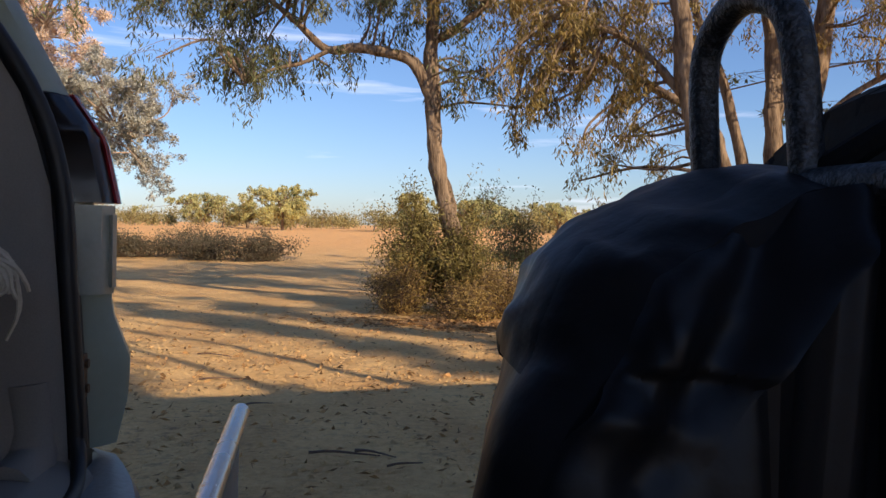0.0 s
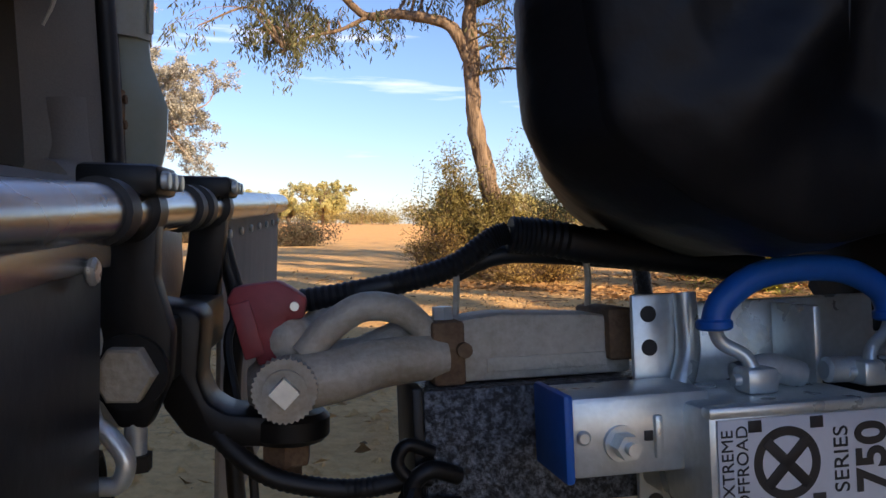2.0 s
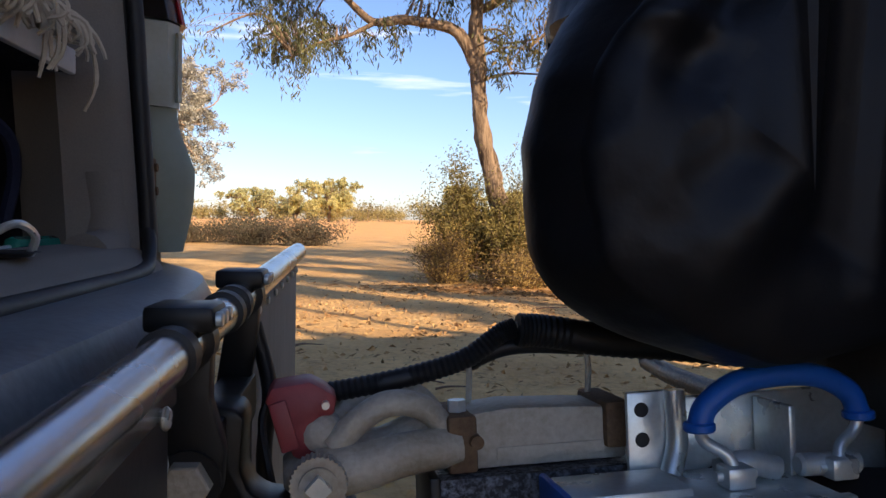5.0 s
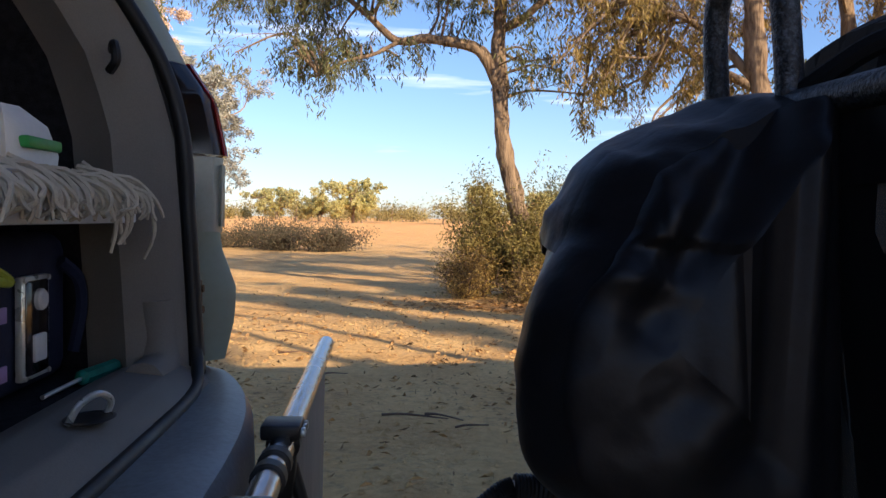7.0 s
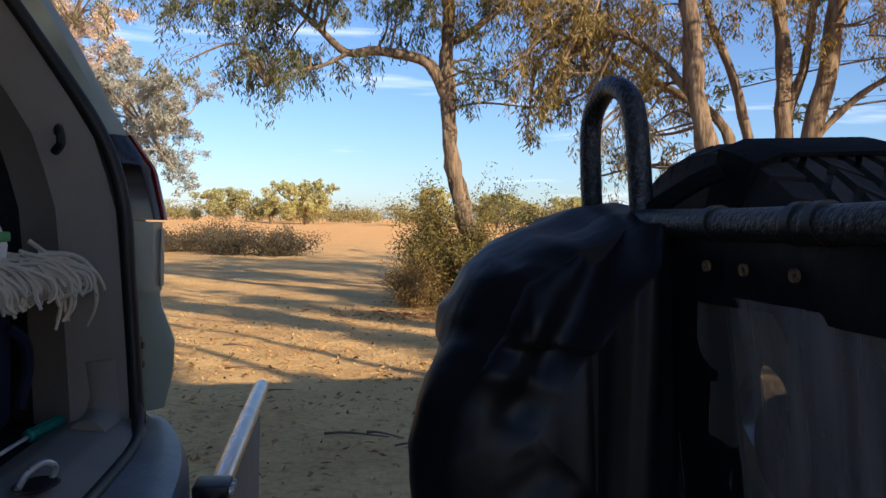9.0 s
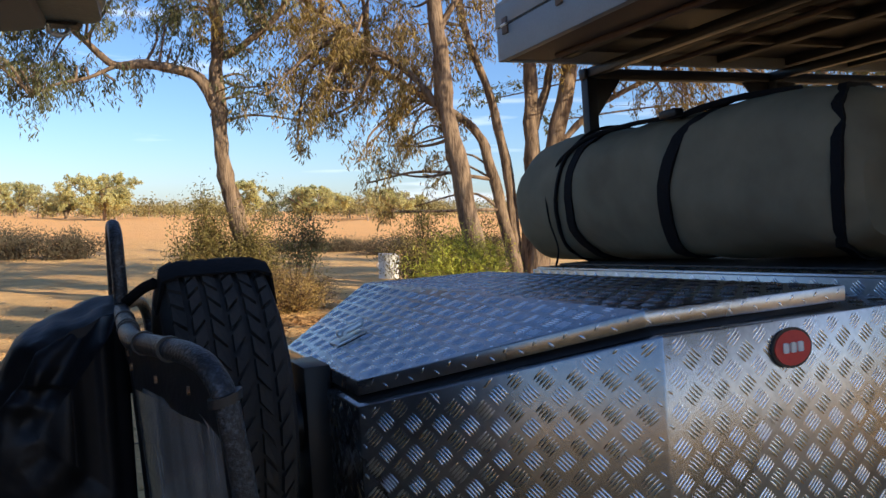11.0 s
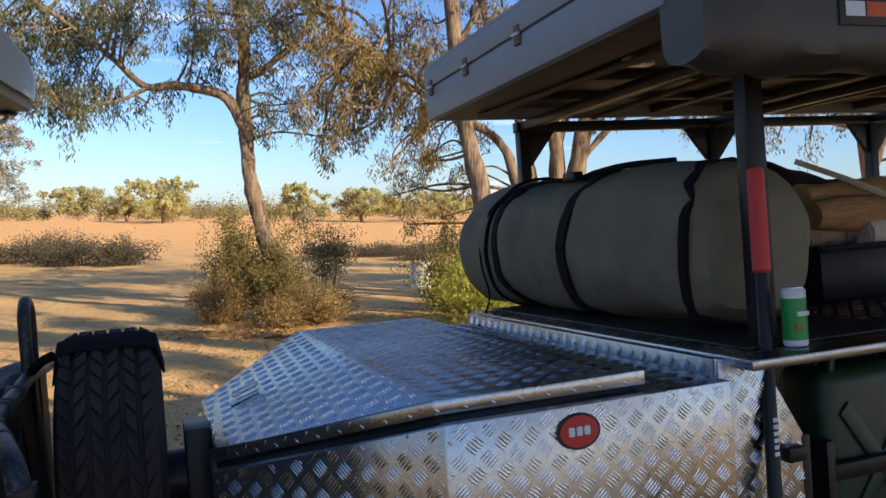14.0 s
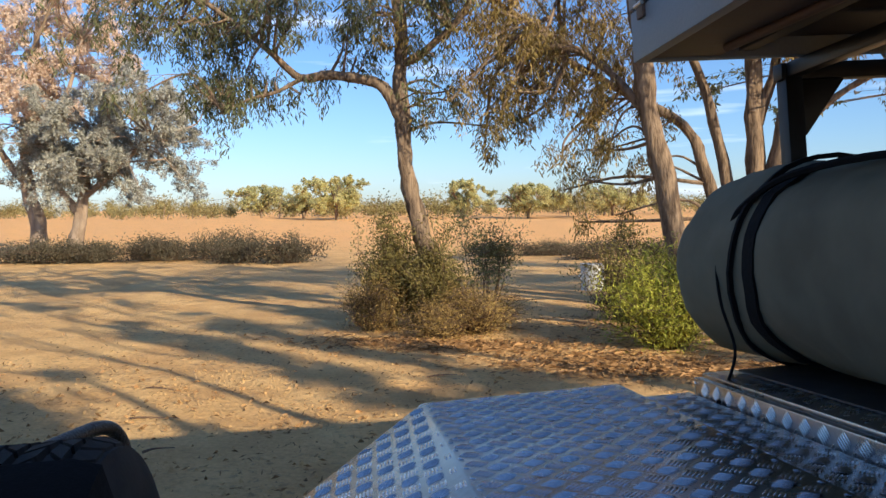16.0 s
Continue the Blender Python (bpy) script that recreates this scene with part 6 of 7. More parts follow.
# roof, floor, bumper, sill
part("roof", rings([[(u, MID + s * (0.66 - 0.10 * (k == 0)), z + 0.05 * (1 - s * s)) for s, z in [(-1, 1.75), (-0.6, 1.80), (0, 1.82), (0.6, 1.80), (1, 1.75), (0.9, 1.72), (0, 1.74), (-0.9, 1.72)]] for k, u in enumerate((-0.60, -0.75, -1.6, -2.6))]), PAINT, car)
part("headliner", box((-2.4, -0.1, 1.67), (-0.64, 1.22, 1.70), 0.01), GREYPLASTIC, car)
part("front_body", box((-4.4, -0.28, 0.55), (-1.85, 1.52, 1.12), 0.08, segs=3), PAINT, car)
part("cabin", box((-3.1, -0.12, 1.1), (-1.8, 1.36, 1.76), 0.10, segs=3), LENSDARK, car, "dark glazed cabin")
part("underbody", box((-4.2, -0.1, 0.42), (-0.30, 1.34, 0.66), 0.02), RUBBER, car)
part("load_floor", box((-1.85, -0.14, 0.70), (-0.33, 1.38, 0.738), 0.004), CARPET, car, "black carpet load floor")
sill = [(-0.345, 0.66), (-0.20, 0.66), (-0.185, 0.70), (-0.20, 0.726), (-0.235, 0.748), (-0.30, 0.755), (-0.345, 0.742)]
part("sill_trim", prism(sill, (-0.04, 1.29), "y", bevel=0.006), GREYPLASTIC, car)
part("sill_corner", tube([(-0.27, 1.16, 0.735), (-0.268, 1.235, 0.742), (-0.272, 1.262, 0.78), (-0.278, 1.262, 0.86)], 0.035, 12), GREYPLASTIC, car)
part("floor_seal", tube([(-0.192, -0.02, 0.712), (-0.192, 0.9, 0.712), (-0.195, 1.16, 0.715), (-0.205, 1.25, 0.735), (-0.216, 1.282, 0.79), (-0.219, 1.283, 0.86)], 0.011, 10), RUBBER, car)
part("hook_cup", rings([[(-0.245 + r * math.cos(a), 0.86 + 1.3 * r * math.sin(a), z) for a in [2 * math.pi * i / 20 for i in range(20)]] for r, z in ((0.030, 0.7555), (0.026, 0.7565), (0.02, 0.751))]), RUBBER, car)
part("tie_hook", tube([(-0.262, 0.835, 0.752), (-0.25, 0.84, 0.775), (-0.235, 0.86, 0.785), (-0.228, 0.885, 0.772), (-0.235, 0.89, 0.752)], 0.0045, 8), ZINC, car, "steel tie-down hook")


def bumper():
    """The rear bumper: a swept section whose outer line curves round the corners."""
    loops = []
    for k in range(33):
        q = -1 + 2 * k / 32
        v = MID + q * 0.86
        c = abs(q) ** 3.2
        edge = -0.062 - 0.15 * c
        sec = [(-0.23, 0.705), (edge - 0.045, 0.716), (edge - 0.012, 0.708), (edge, 0.685), (edge + 0.004, 0.60), (edge - 0.02, 0.50), (edge - 0.08, 0.44), (-0.26, 0.45)]
        if abs(q) > 0.97:
            sec = [(u - 0.03, z) for u, z in sec]
        loops.append([(u, v, z) for u, z in sec])
    return rings(loops)


part("bumper", bumper(), BUMPERMAT, car, "dusty dark plastic rear bumper")
part("tow_bar", box((-0.6, 0.55, 0.49), (-0.10, 1.05, 0.55), 0.006), BLACKSTEEL, car)
for u, v in ((-0.95, 1.45), (-0.95, -0.21), (-3.6, 1.45), (-3.6, -0.21)):
    w = part("wheel", rod((u, v - 0.12, 0.38), (u, v + 0.12, 0.38), 0.38, 32, bevel=0.03), TYRE, car, "black road tyre")
    part("rim", rod((u, v - 0.125, 0.38), (u, v + 0.125, 0.38), 0.22, 24), ZINC, w)
# the raised tailgate
GATE = [(-0.62, 1.80, 0.56), (-0.3, 1.86, 0.60), (0.1, 1.905, 0.655), (0.30, 1.922, 0.68), (0.38, 1.926, 0.672), (0.43, 1.927, 0.645), (0.47, 1.925, 0.595), (0.495, 1.922, 0.53), (0.508, 1.918, 0.42), (0.512, 1.916, 0.25)]
tg = part("tailgate", rings([[(u, MID + s * hw, z + dz) for s, dz in ((-1, 0.0), (-0.985, -0.03), (-0.955, -0.048), (-0.91, -0.052), (0, -0.055), (0.91, -0.052), (0.955, -0.048), (0.985, -0.03), (1, 0.0), (0.97, 0.03), (0.85, 0.055), (0, 0.08), (-0.85, 0.055), (-0.97, 0.03))] for u, z, hw in GATE]), PAINT, car, "raised pale green tailgate")
# pressed inner frame, lining with its edge roll, and the latch in its recess
part("gate_frame", rings([[(u, MID + s * hw, z + dz) for s, dz in ((-0.90, -0.054), (-0.86, -0.082), (0.86, -0.082), (0.90, -0.054))] for u, z, hw in GATE[:-2]]), mat("dull inner body paint", (0.27, 0.28, 0.23), 0.5, 0.1, color2=(0.16, 0.16, 0.14), scale=9, fine=90, bump=0.05), tg, "dusty pressed inner frame")
part("gate_lining", rings([[(u, MID + s * hw * 0.9, z - 0.080) for s in (-1, 1)] + [(u, MID + s * hw * 0.80, z - 0.118) for s in (1, -1)] for u, z, hw in ((-0.5, 1.82, 0.56), (0.1, 1.905, 0.62), (0.30, 1.925, 0.62), (0.36, 1.93, 0.58))]), GREYPLASTIC, tg, "grey tailgate lining")
for s in (-1, 1):
    v = MID + s * 0.545
    part("latch_recess", rings([[(0.385 + a * r, v + b * r, z) for a, b in ((-0.045, -0.03), (0.045, -0.03), (0.055, 0.0), (0.045, 0.035), (-0.045, 0.035), (-0.055, 0.0))] for r, z in ((1.0, 1.836), (1.12, 1.843), (0.85, 1.838))]), RUBBER, tg, "dark latch recess")
    part("gate_latch", tube([(0.36, v - 0.02, 1.838), (0.365, v - 0.012, 1.818), (0.385, v, 1.812), (0.405, v + 0.012, 1.822), (0.408, v + 0.02, 1.838)], 0.007, 8), ZINC, tg)
    part("gate_stop", rod((0.43, v + s * 0.03, 1.88), (0.432, v + s * 0.03, 1.855), 0.012, 12, bevel=0.003), RUBBER, tg)
part("gate_seal", tube([(0.1, 1.21, 1.850), (0.28, 1.235, 1.866), (0.37, 1.21, 1.868), (0.42, 1.15, 1.868), (0.445, 1.06, 1.866), (0.455, 0.8, 1.864), (0.455, 0.3, 1.864)], 0.008, 8), RUBBER, tg)

# ---- load space ----
shelf = thing("shelf", "white-edged shelf board across the load space", "shelf", (-0.6, 0.7, 1.0), CM)
part("board", box((-1.3, 0.05, 0.995), (-0.30, 1.185, 1.025), 0.004), CARPET, shelf)
part("edge_strip", box((-0.30, 0.05, 0.992), (-0.288, 1.185, 1.027), 0.003), WHITE, shelf)
part("support", box((-1.3, 0.05, 0.74), (-0.62, 0.10, 0.995), 0.004), CARPET, shelf)
drawer = thing("drawer_unit", "black drawer unit with a steel front rail", "drawer unit", (-0.8, 0.7, 0.738), CM)
part("drawer_front", box((-1.3, 0.12, 0.738), (-0.62, 1.22, 0.94), 0.006), CARPET, drawer)
part("front_rail", box((-0.452, 0.10, 0.740), (-0.428, 1.25, 0.762), 0.004), CHROME, drawer)
cool = thing("cooler_bag", "navy nylon cooler bag with zip and strap", "bag", (-0.5, 1.0, 0.74), CM)
part("cooler_shell", box((-0.62, 0.55, 0.742), (-0.405, 1.215, 0.975), 0.03, segs=3), NAVY, cool)
part("side_strap", tube([(-0.40, 1.165, 0.93), (-0.385, 1.20, 0.90), (-0.385, 1.215, 0.85), (-0.395, 1.205, 0.78)], 0.010, 6), NAVY, cool)
plate = thing("control_panel", "black control panel in a steel frame", "panel", (-0.40, 1.0, 0.78), CM)
part("panel_frame", box((-0.404, 1.015, 0.765), (-0.392, 1.105, 0.915), 0.003), ZINC, plate)
part("panel_face", box((-0.394, 1.023, 0.772), (-0.389, 1.097, 0.908), 0.003), LENSDARK, plate)
part("socket", rod((-0.392, 1.06, 0.88), (-0.380, 1.06, 0.88), 0.016, 16, bevel=0.003), WHITE, plate)
part("switch", box((-0.392, 1.04, 0.79), (-0.384, 1.08, 0.83), 0.003), WHITE, plate)
for v in (1.02, 1.10):
    for z in (0.77, 0.91):
        part("screw", rod((-0.393, v, z), (-0.389, v, z), 0.004, 8), ZINC, plate)
for z in (0.855, 0.775):
    tgb = thing("tape_tab", "green and lilac tape tab on the cooler bag", "tape", (-0.40, 0.94, z), CM, "tape tabs")
    part("green_tape", box((-0.402, 0.925, z), (-0.397, 0.955, z + 0.022), 0.001), GREEN, tgb)
    part("lilac_tape", box((-0.402, 0.955, z), (-0.397, 0.98, z + 0.022), 0.001), mat("lilac tape", (0.45, 0.3, 0.55), 0.6, scale=20, bump=0), tgb)
vent = thing("battery_monitor", "small grey instrument box on the cooler bag", "instrument", (-0.41, 0.88, 0.93), CM)
part("case", box((-0.42, 0.87, 0.915), (-0.395, 0.95, 0.965), 0.004), ZINC, vent)
for k in range(4):
    part("bar_mark", box((-0.396, 0.885 + 0.015 * k, 0.925), (-0.393, 0.892 + 0.015 * k, 0.955), 0.001), INK, vent)
yc = thing("yellow_cable", "acid-yellow cable looped over the load", "cable", (-0.38, 0.8, 0.9), CM)
part("loop", tube([(-0.40, 0.62, 0.965), (-0.38, 0.74, 0.975), (-0.375, 0.86, 0.945), (-0.37, 0.93, 0.915), (-0.375, 0.86, 0.925), (-0.38, 0.76, 0.935), (-0.38, 0.70, 0.90), (-0.375, 0.72, 0.85), (-0.38, 0.66, 0.82)], 0.0065, 8), YELLOW, yc)
gbk = thing("black_cloth", "black bag hanging beside the drawers", "bag", (-0.39, 0.75, 0.76), CM)
part("cloth_body", rings([[(-0.385 + 0.03 * math.cos(a) + 0.008 * noise.noise((a, z * 20, 1)), 0.72 + 0.16 * math.sin(a), z) for a in [2 * math.pi * i / 18 for i in range(18)]] for z in (0.745, 0.80, 0.86, 0.91)]), CARPET, gbk)
drv = thing("screwdriver", "screwdriver with green handle lying on carpet", "screwdriver", (-0.36, 1.15, 0.745), CM)
part("driver_handle", rod((-0.352, 1.12, 0.752), (-0.335, 1.23, 0.752), 0.0125, 8, bevel=0.004), TEAL, drv)
part("driver_shaft", rod((-0.368, 1.02, 0.744), (-0.352, 1.125, 0.751), 0.0035, 8), ZINC, drv)
tw = thing("towel", "cream cotton towel with long knotted fringe", "towel", (-0.42, 1.0, 1.027), CM)
rngt = np.random.default_rng(5)
sheet = bmesh.new()
g = [[sheet.verts.new((-0.70 + 0.44 * i / 15 + 0.012 * noise.noise((i * 0.7, j * 0.5, 9)), 0.60 + 0.55 * j / 17, 1.036 + 0.034 * abs(noise.noise((i * 0.55, j * 0.5, 1))) + 0.045 * max(0, noise.noise((i * 0.28, j * 0.3, 4))) * min(1, (15 - i) / 4))) for j in range(18)] for i in range(16)]
for i in range(15):
    for j in range(17):
        sheet.faces.new((g[i][j], g[i + 1][j], g[i + 1][j + 1], g[i][j + 1]))
low = bmesh.ops.extrude_face_region(sheet, geom=sheet.faces[:])
bmesh.ops.translate(sheet, verts=[e for e in low["geom"] if isinstance(e, bmesh.types.BMVert)], vec=(0, 0, -0.006))
part("cloth", sheet, CREAM, tw)
for k in range(120):
    v = 0.62 + 0.54 * rngt.uniform()
    clump = round(v / 0.055) * 0.055
    v = v * 0.55 + clump * 0.45
    drop = rngt.uniform(0.008, 0.035) + (rngt.uniform(0.02, 0.075) if 0.98 < v < 1.02 or v > 1.125 else 0)
    u0 = -0.275 + rngt.normal() * 0.014
    lean = (clump - v) * 0.8 + rngt.normal() * 0.010
    part("fringe_strand", tube([(u0 - 0.06, v - lean, 1.058 + rngt.normal() * 0.008), (u0 - 0.01, v, 1.050 + rngt.normal() * 0.005), (u0 + 0.020, v + lean * 0.6, 1.034), (u0 + 0.026 + rngt.normal() * 0.005, v + lean * 1.2, 1.03 - drop * 0.6), (u0 + 0.022 + rngt.normal() * 0.008, v + lean * 1.5, 1.03 - drop)], 0.0040, 5, per=3, r2=0.0024), CREAM, tw)
tin = thing("drink_can", "silver drink can lying on the towel", "can", (-0.36, 0.72, 1.06), CM)
part("can_side", rod((-0.36, 0.66, 1.095), (-0.345, 0.77, 1.095), 0.034, 22, bevel=0.006), ALLOY, tin)
part("can_end", rod((-0.345, 0.768, 1.095), (-0.3445, 0.772, 1.095), 0.027, 20), ZINC, tin)
pk = thing("food_packet", "white and green plastic packet on the towel", "packet", (-0.36, 0.9, 1.06), CM)
part("wrap", rings([[(-0.37 + a * s, 0.90 + b * s, z + 0.006 * noise.noise((a * 30, b * 30, z * 30))) for a, b in ((-0.05, -0.06), (0.04, -0.07), (0.05, 0.05), (-0.04, 0.07))] for z, s in ((1.05, 1.0), (1.08, 1.05), (1.115, 0.85), (1.14, 0.35))]), WHITE, pk)
part("green_band", box((-0.33, 0.86, 1.085), (-0.315, 0.96, 1.10), 0.004), GREEN, pk)
tub2 = thing("blue_tray", "blue plastic tray on the shelf", "tray", (-0.33, 0.70, 1.03), CM)
part("tray_body", box((-0.36, 0.55, 1.028), (-0.27, 0.80, 1.05), 0.006), BLUEPLASTIC, tub2)

# ---- hitch side: stone flap bar, tow tongue, chain ----
bar = thing("stone_flap", "steel stone flap bar with hanging rubber sheets", "flap", (-0.03, 0.8, 0.4), HM)


def barz(v):
    return 0.676 + 0.0295 * (v - 0.3)


part("bar_tube", rod((-0.03, -0.12, barz(-0.12)), (-0.03, 1.74, barz(1.74)), 0.0185, 24, bevel=0.003), CHROME, bar)
part("bar_cap", rod((-0.03, 1.735, barz(1.74)), (-0.03, 1.748, barz(1.74)), 0.0165, 16), RUBBER, bar)
part("yellow_label", rings([[(-0.03 + 0.0189 * math.cos(a), v, barz(v) + 0.0189 * math.sin(a)) for a in [radians(30 + 12 * i) for i in range(9)]] for v in (0.16, 0.25)], False), YELLOW, bar, "yellow warning label")
part("rubber_sheet", prism([(-0.11, 0.25), (0.60, 0.30), (0.60, 0.672), (-0.11, 0.652)], (-0.036, -0.030), "x", bevel=0.001), FLAPBLACK, bar, "black rubber flap")
FLAPGREY = mat("dusty grey rubber", (0.30, 0.27, 0.23), 0.8, color2=(0.21, 0.19, 0.16), scale=6, fine=80, bump=0.1, stretch=(1, 4, 1))
part("rubber_sheet", prism([(1.06, 0.28), (1.72, 0.30), (1.72, 0.704), (1.06, 0.685)], (-0.036, -0.030), "x", bevel=0.001), FLAPGREY, bar, "dusty grey flap")
part("edge_strip", prism([(-0.11, 0.628), (0.60, 0.650), (0.60, 0.674), (-0.11, 0.654)], (-0.030, -0.024), "x", bevel=0.001), CHROME, bar)
for v in (0.15, 0.35, 0.555):
    part("flap_bolt", rod((-0.024, v, barz(v) - 0.034), (-0.018, v, barz(v) - 0.034), 0.0085, 14, bevel=0.002), ZINC, bar)
for v in (1.10, 1.20, 1.30, 1.40, 1.50, 1.60, 1.69):
    part("flap_rivet", rod((-0.030, v, barz(v) - 0.035), (-0.025, v, barz(v) - 0.035), 0.006, 10, bevel=0.0015), ZINC, bar)
for v in (0.60, 0.83, 0.885):
    part("collar", rings([[(-0.03 + 0.0225 * math.cos(a), v + w, barz(v) + 0.0225 * math.sin(a)) for a in [2 * math.pi * i / 20 for i in range(20)]] for w in (-0.011, 0.011)]), RUBBER, bar)
b1 = [(-0.052, 0.712), (-0.008, 0.712), (-0.010, 0.64), (0.002, 0.60), (0.000, 0.565), (-0.014, 0.532), (-0.034, 0.532), (-0.052, 0.56), (-0.054, 0.64)]
b2 = [(-0.046, 0.725), (-0.010, 0.725), (-0.012, 0.66), (-0.022, 0.58), (-0.062, 0.58), (-0.052, 0.65)]
for v, pf in ((0.665, b1), (0.975, b2)):
    arm = part("drop_arm", prism(pf, (v - 0.011, v + 0.011), "y", bevel=0.003), BLACKSTEEL, bar, "black drop arm")
    cz = barz(v)
    part("clamp", box((-0.060, v - 0.030, cz + 0.010), (-0.004, v + 0.030, cz + 0.032), 0.005), BLACKSTEEL, arm)
    part("clamp_band", rings([[(-0.03 + 0.024 * math.cos(a), v + w, cz + 0.024 * math.sin(a)) for a in [2 * math.pi * i / 20 for i in range(20)]] for w in (-0.012, 0.012)]), BLACKSTEEL, arm)
    for k in (-1, 0, 1):
        part("clamp_screw", rod((-0.004, v + 0.02 * k, cz + 0.021), (0.002, v + 0.02 * k, cz + 0.021), 0.0065, 10, bevel=0.001), ZINC, arm)
part("arm_bolt", rod((-0.026, 0.632, 0.573), (-0.026, 0.655, 0.573), 0.021, 6, bevel=0.002), CAST, bar, "large hex bolt head")
part("bolt_washer", rod((-0.026, 0.648, 0.573), (-0.026, 0.655, 0.573), 0.027, 22), BLACKSTEEL, bar)
part("lower_pin", rod((-0.024, 0.662, 0.505), (-0.024, 0.662, 0.54), 0.008, 10), ZINC, bar)
part("pin_nut", rod((-0.024, 0.662, 0.500), (-0.024, 0.662, 0.512), 0.012, 6), BLACKSTEEL, bar)
part("cross_plate", box((-0.055, 0.67, 0.548), (-0.015, 0.985, 0.60), 0.004), BLACKSTEEL, bar)
tg2 = thing("tow_tongue", "black forged tow ball tongue with cast coupling ball", "tow bar", (0.0, 0.8, 0.5), HM)
ton = [(-0.050, 0.612), (-0.006, 0.606), (0.001, 0.596), (-0.002, 0.545), (0.006, 0.525), (0.022, 0.515), (0.070, 0.512), (0.070, 0.486), (0.012, 0.486), (-0.012, 0.496), (-0.030, 0.52), (-0.042, 0.56)]
part("tongue", prism(ton, (0.768, 0.832), "y", bevel=0.005), BLACKSTEEL, tg2)
part("ball_plate", rod((0.072, 0.80, 0.486), (0.072, 0.80, 0.512), 0.038, 28, bevel=0.005), BLACKSTEEL, tg2)
part("ball_neck", rod((0.072, 0.80, 0.51), (0.072, 0.80, 0.56), 0.017, 20), CAST, tg2)
part("ball", rings([[(0.072 + 0.025 * math.sin(q) * math.cos(a), 0.80 + 0.025 * math.sin(q) * math.sin(a), 0.575 - 0.025 * math.cos(q)) for a in [2 * math.pi * i / 18 for i in range(18)]] for q in [0.1 + 2.9 * j / 9 for j in range(10)]]), CAST, tg2)
part("ball_nut", rod((0.072, 0.80, 0.464), (0.072, 0.80, 0.486), 0.023, 6, bevel=0.002), RUST, tg2, "rusty hex nut")
part("ball_stud", rod((0.072, 0.80, 0.446), (0.072, 0.80, 0.466), 0.014, 14), RUST, tg2)
hk = thing("safety_chain", "black chain with hook hanging beside the tow bar", "chain", (-0.04, 0.62, 0.4), HM)
part("hook", tube([(-0.045, 0.62, 0.565), (-0.040, 0.62, 0.545), (-0.028, 0.618, 0.535), (-0.018, 0.616, 0.520), (-0.022, 0.615, 0.505), (-0.035, 0.615, 0.503)], 0.0065, 10), ZINC, hk, "steel grab hook")
chain(hk, [(-0.040, 0.62, 0.52), (-0.036, 0.622, 0.47), (-0.028, 0.625, 0.42), (-0.02, 0.63, 0.36)], BLACKSTEEL, 0.034, 0.005)
chain(hk, [(-0.052, 0.63, 0.53), (-0.048, 0.635, 0.47), (-0.044, 0.635, 0.38)], BLACKSTEEL, 0.034, 0.005)
part("d_shackle", rings([[(-0.050 + 0.014 * math.cos(a) + 0.004 * math.cos(b), 0.612 + 0.004 * math.sin(b), 0.60 + 0.02 * math.sin(a)) for b in [2 * math.pi * i / 8 for i in range(8)]] for a in [2 * math.pi * j / 16 for j in range(16)]], wrap=True), ZINC, hk)
lead = thing("trailer_lead", "black trailer lead hanging from the tow bar", "cable", (0.0, 0.95, 0.3), HM)
part("lead_sleeve", tube([(-0.02, 0.99, 0.66), (0.0, 0.99, 0.58), (-0.005, 0.985, 0.50), (0.0, 0.98, 0.40), (0.01, 0.98, 0.30), (0.02, 0.98, 0.1)], 0.010, 10), RUBBER, lead)
part("second_lead", tube([(0.02, 0.93, 0.60), (0.0, 0.92, 0.56), (0.012, 0.90, 0.50), (0.03, 0.90, 0.42), (0.035, 0.9, 0.30), (0.04, 0.9, 0.1)], 0.005, 8), RUBBER, lead)

# ---- loose things on the ground ----
bk = thing("drum", "pale grey metal drum standing under the trees", "drum", on(1.12, 15.2), WM)
bz = on(1.12, 15.2)[2]
part("drum_wall", rings([[(1.12 + r * math.cos(a), 15.2 + r * math.sin(a), bz + z) for a in [2 * math.pi * i / 28 for i in range(28)]] for r, z in ((0.20, 0.0), (0.205, 0.03), (0.20, 0.05), (0.205, 0.22), (0.212, 0.235), (0.205, 0.25), (0.212, 0.50), (0.222, 0.52), (0.21, 0.53), (0.20, 0.50))]), WHITE, bk)
part("drum_handle", tube([(0.92, 15.1, bz + 0.35), (0.88, 15.05, bz + 0.30), (0.92, 15.1, bz + 0.24)], 0.01, 8), WHITE, bk)
stake = single("stake", tube([(1.42, 15.3, bz - 0.1), (1.44, 15.3, bz + 0.66)], 0.035, 8, lump=0.3), TWIG, "grey weathered wooden stake beside the drum", "stake", (1.42, 15.3, bz))
rs = np.random.default_rng(300)
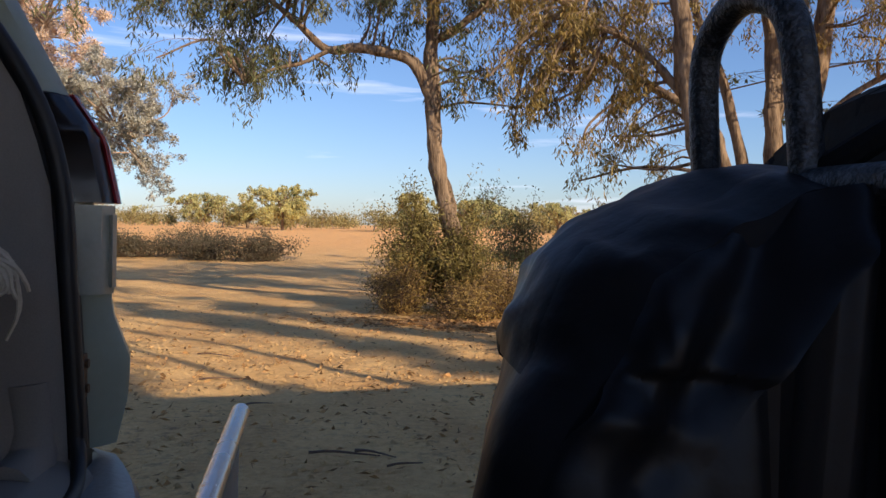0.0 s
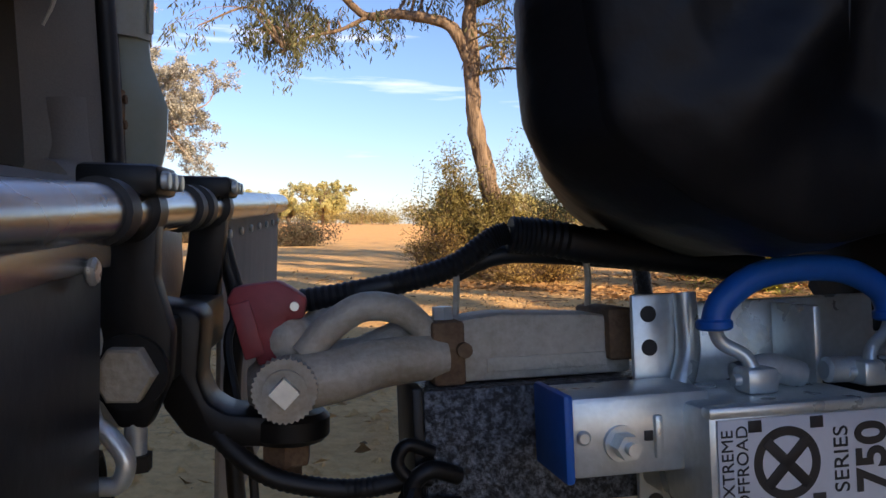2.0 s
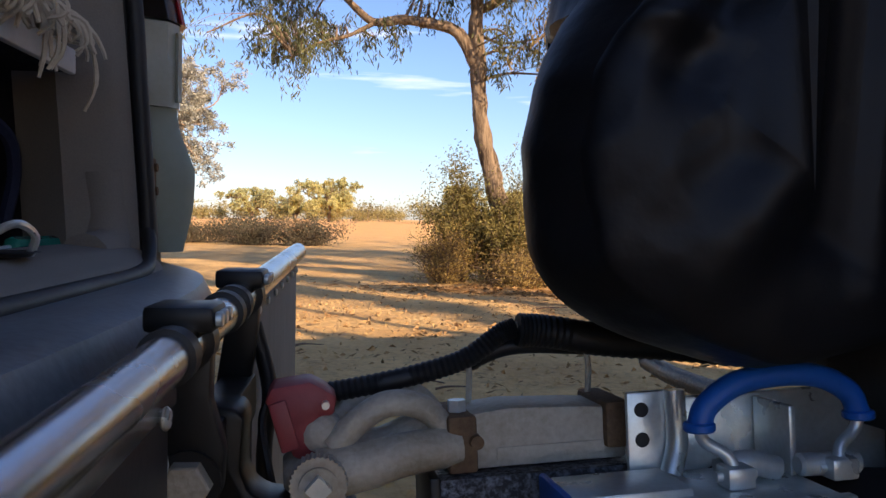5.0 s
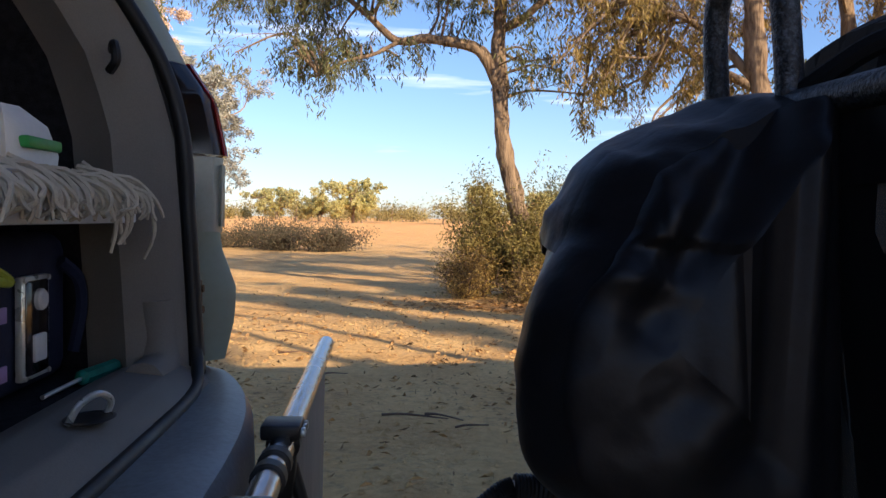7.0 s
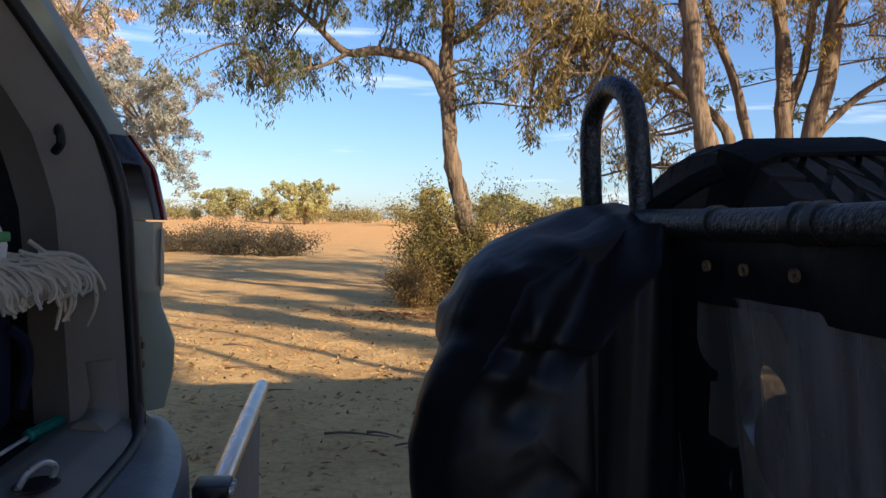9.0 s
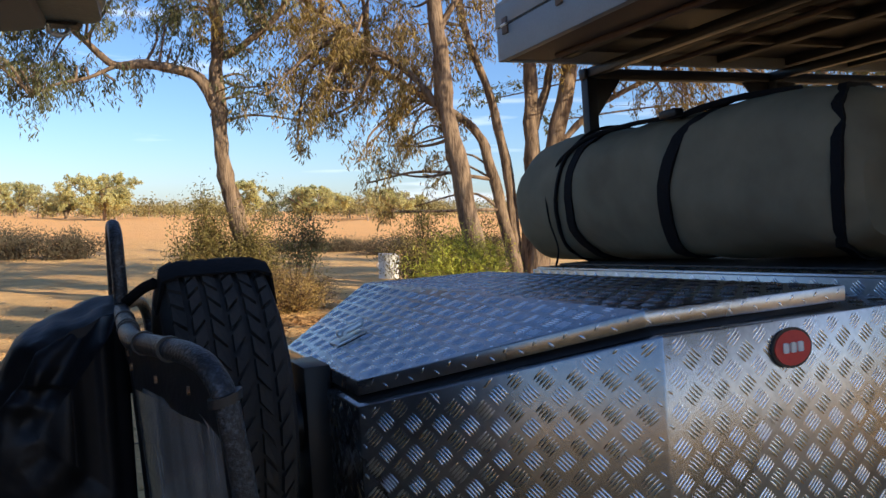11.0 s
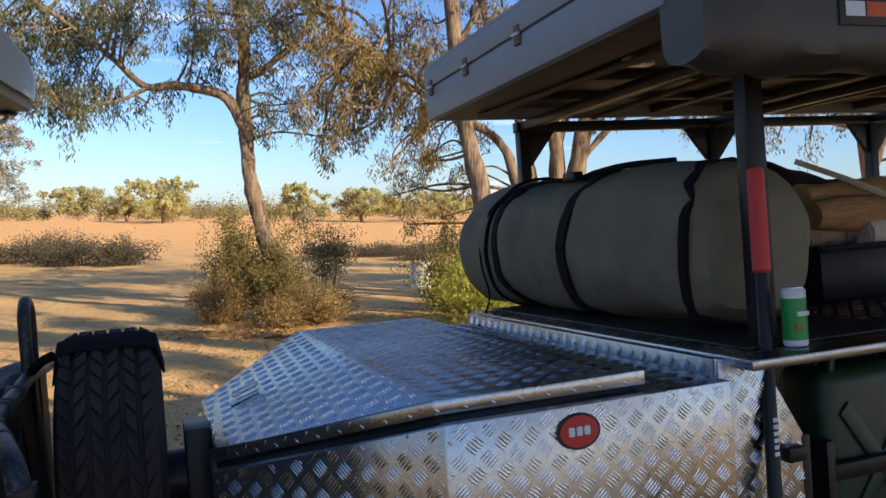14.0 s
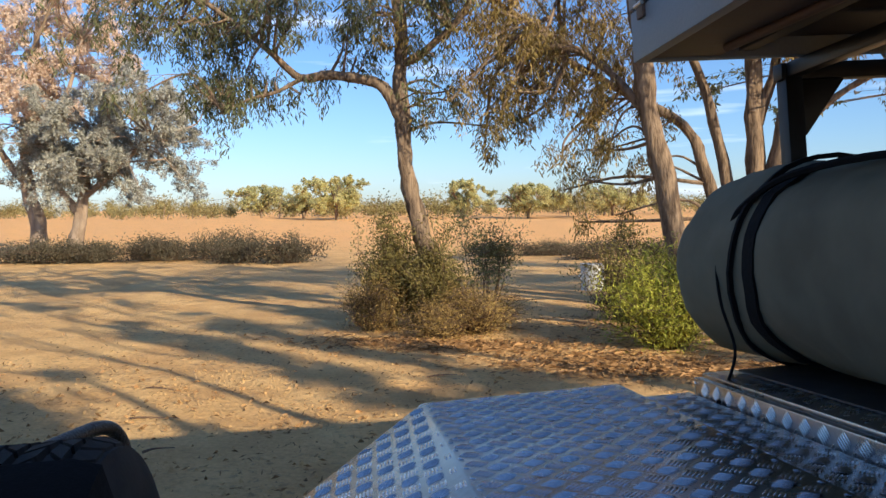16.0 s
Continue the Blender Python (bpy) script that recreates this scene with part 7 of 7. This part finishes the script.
for k, (x, y, L, a) in enumerate([(-0.95, 3.75, 0.45, 0.1), (-0.75, 3.85, 0.30, -0.3), (-0.55, 3.6, 0.22, 0.4), (-2.2, 5.4, 0.5, 0.2), (-2.6, 6.3, 0.4, -0.1), (-0.3, 7.2, 0.4, 0.5), (0.5, 6.2, 0.35, -0.5), (-1.6, 4.6, 0.3, 0.9)]):
    L *= 0.75
    z = height(x, y)
    single("stick", tube([(x, y, z + 0.012), (x + L * 0.35 * math.cos(a), y + L * 0.35 * math.sin(a), z + 0.02), (x + L * math.cos(a), y + L * math.sin(a) + rs.normal() * 0.04, height(x + L * math.cos(a), y + L * math.sin(a)) + 0.012)], 0.008, 7, r2=0.003, lump=0.4), TWIG, "thin dead stick lying on the sand", "stick", (x, y, z), group="fallen sticks")


def litter(name, label, cx, cy, sx, sy, n, seed, size=0.05):
    rng = np.random.default_rng(seed)
    V_, F_ = [], []
    for k in range(n):
        x, y = cx + rng.normal() * sx, cy + rng.normal() * sy
        z = height(x, y) + 0.004 + abs(rng.normal()) * 0.012
        a, l, w = rng.uniform(0, 6.28), size * rng.uniform(0.6, 1.5), size * 0.13 * rng.uniform(0.7, 2.0)
        d, s = (math.cos(a), math.sin(a)), (-math.sin(a), math.cos(a))
        t1, t2 = rng.normal() * 0.012, rng.normal() * 0.012
        i = len(V_)
        V_ += [(x - d[0] * l, y - d[1] * l, z), (x + s[0] * w, y + s[1] * w, z + abs(t1)), (x + d[0] * l, y + d[1] * l, z + abs(t2)), (x - s[0] * w, y - s[1] * w, z)]
        F_.append((i, i + 1, i + 2, i + 3))
    return tagged(new(name, raw(V_, F_, LITTER)), label, "leaf litter", kind="stuff")


litter("leaf_litter", "golden dry leaf litter under the lime shrub", 1.8, 8.0, 0.75, 0.35, 3500, 400)
litter("leaf_litter", "golden dry leaf litter under the scrub", -0.4, 9.0, 0.8, 0.25, 2200, 401)
litter("leaf_litter", "scattered dry leaves over the sand", -1.0, 5.2, 2.6, 2.2, 3600, 402, 0.022)
litter("leaf_litter", "dry leaves under the many-stemmed gum", 2.8, 10.6, 1.2, 0.8, 2200, 403)
# pebbles and clods
V_, F_ = [], []
for k in range(9000):
    x, y = rs.normal() * 3.0 - 1.2, 1.6 + abs(rs.normal()) * 4.0
    r = 0.004 + 0.018 * rs.uniform() ** 4
    z = height(x, y) + r * 0.2
    i = len(V_)
    V_ += [(x + r * rs.uniform(0.7, 1.3), y, z), (x, y + r, z), (x - r * rs.uniform(0.7, 1.3), y, z), (x, y - r, z), (x, y, z + r * 0.8), (x, y, z - r)]
    F_ += [(i, i + 1, i + 4), (i + 1, i + 2, i + 4), (i + 2, i + 3, i + 4), (i + 3, i, i + 4)]
tagged(new("pebble_scatter", raw(V_, F_, SAND)), "small clods and pebbles strewn over the sand", "pebbles", kind="stuff")
# drooping spray of a gum standing beside the camp
tree("gum_tree", "gum tree with hanging green spray beside the camp", on(-6.6, 5.6),
     [([(-6.6, 5.6, -0.1), (-6.5, 5.6, 1.6), (-6.3, 5.7, 3.2), (-6.0, 5.9, 4.6)], 0.16, 0.06), ([(-6.4, 5.65, 2.6), (-5.6, 5.9, 3.1), (-4.9, 6.1, 3.0)], 0.05, 0.02)],
     scatter(-4.75, 6.2, 2.25, 0.12, 0.2, 0.35, 7, 410, 0.18, 0.3) + scatter(-5.4, 6.0, 3.2, 0.4, 0.4, 0.3, 10, 411, 0.25, 0.4) + scatter(-6.3, 5.7, 4.2, 0.8, 0.8, 0.5, 16, 412), BARK, LEAF, 413)
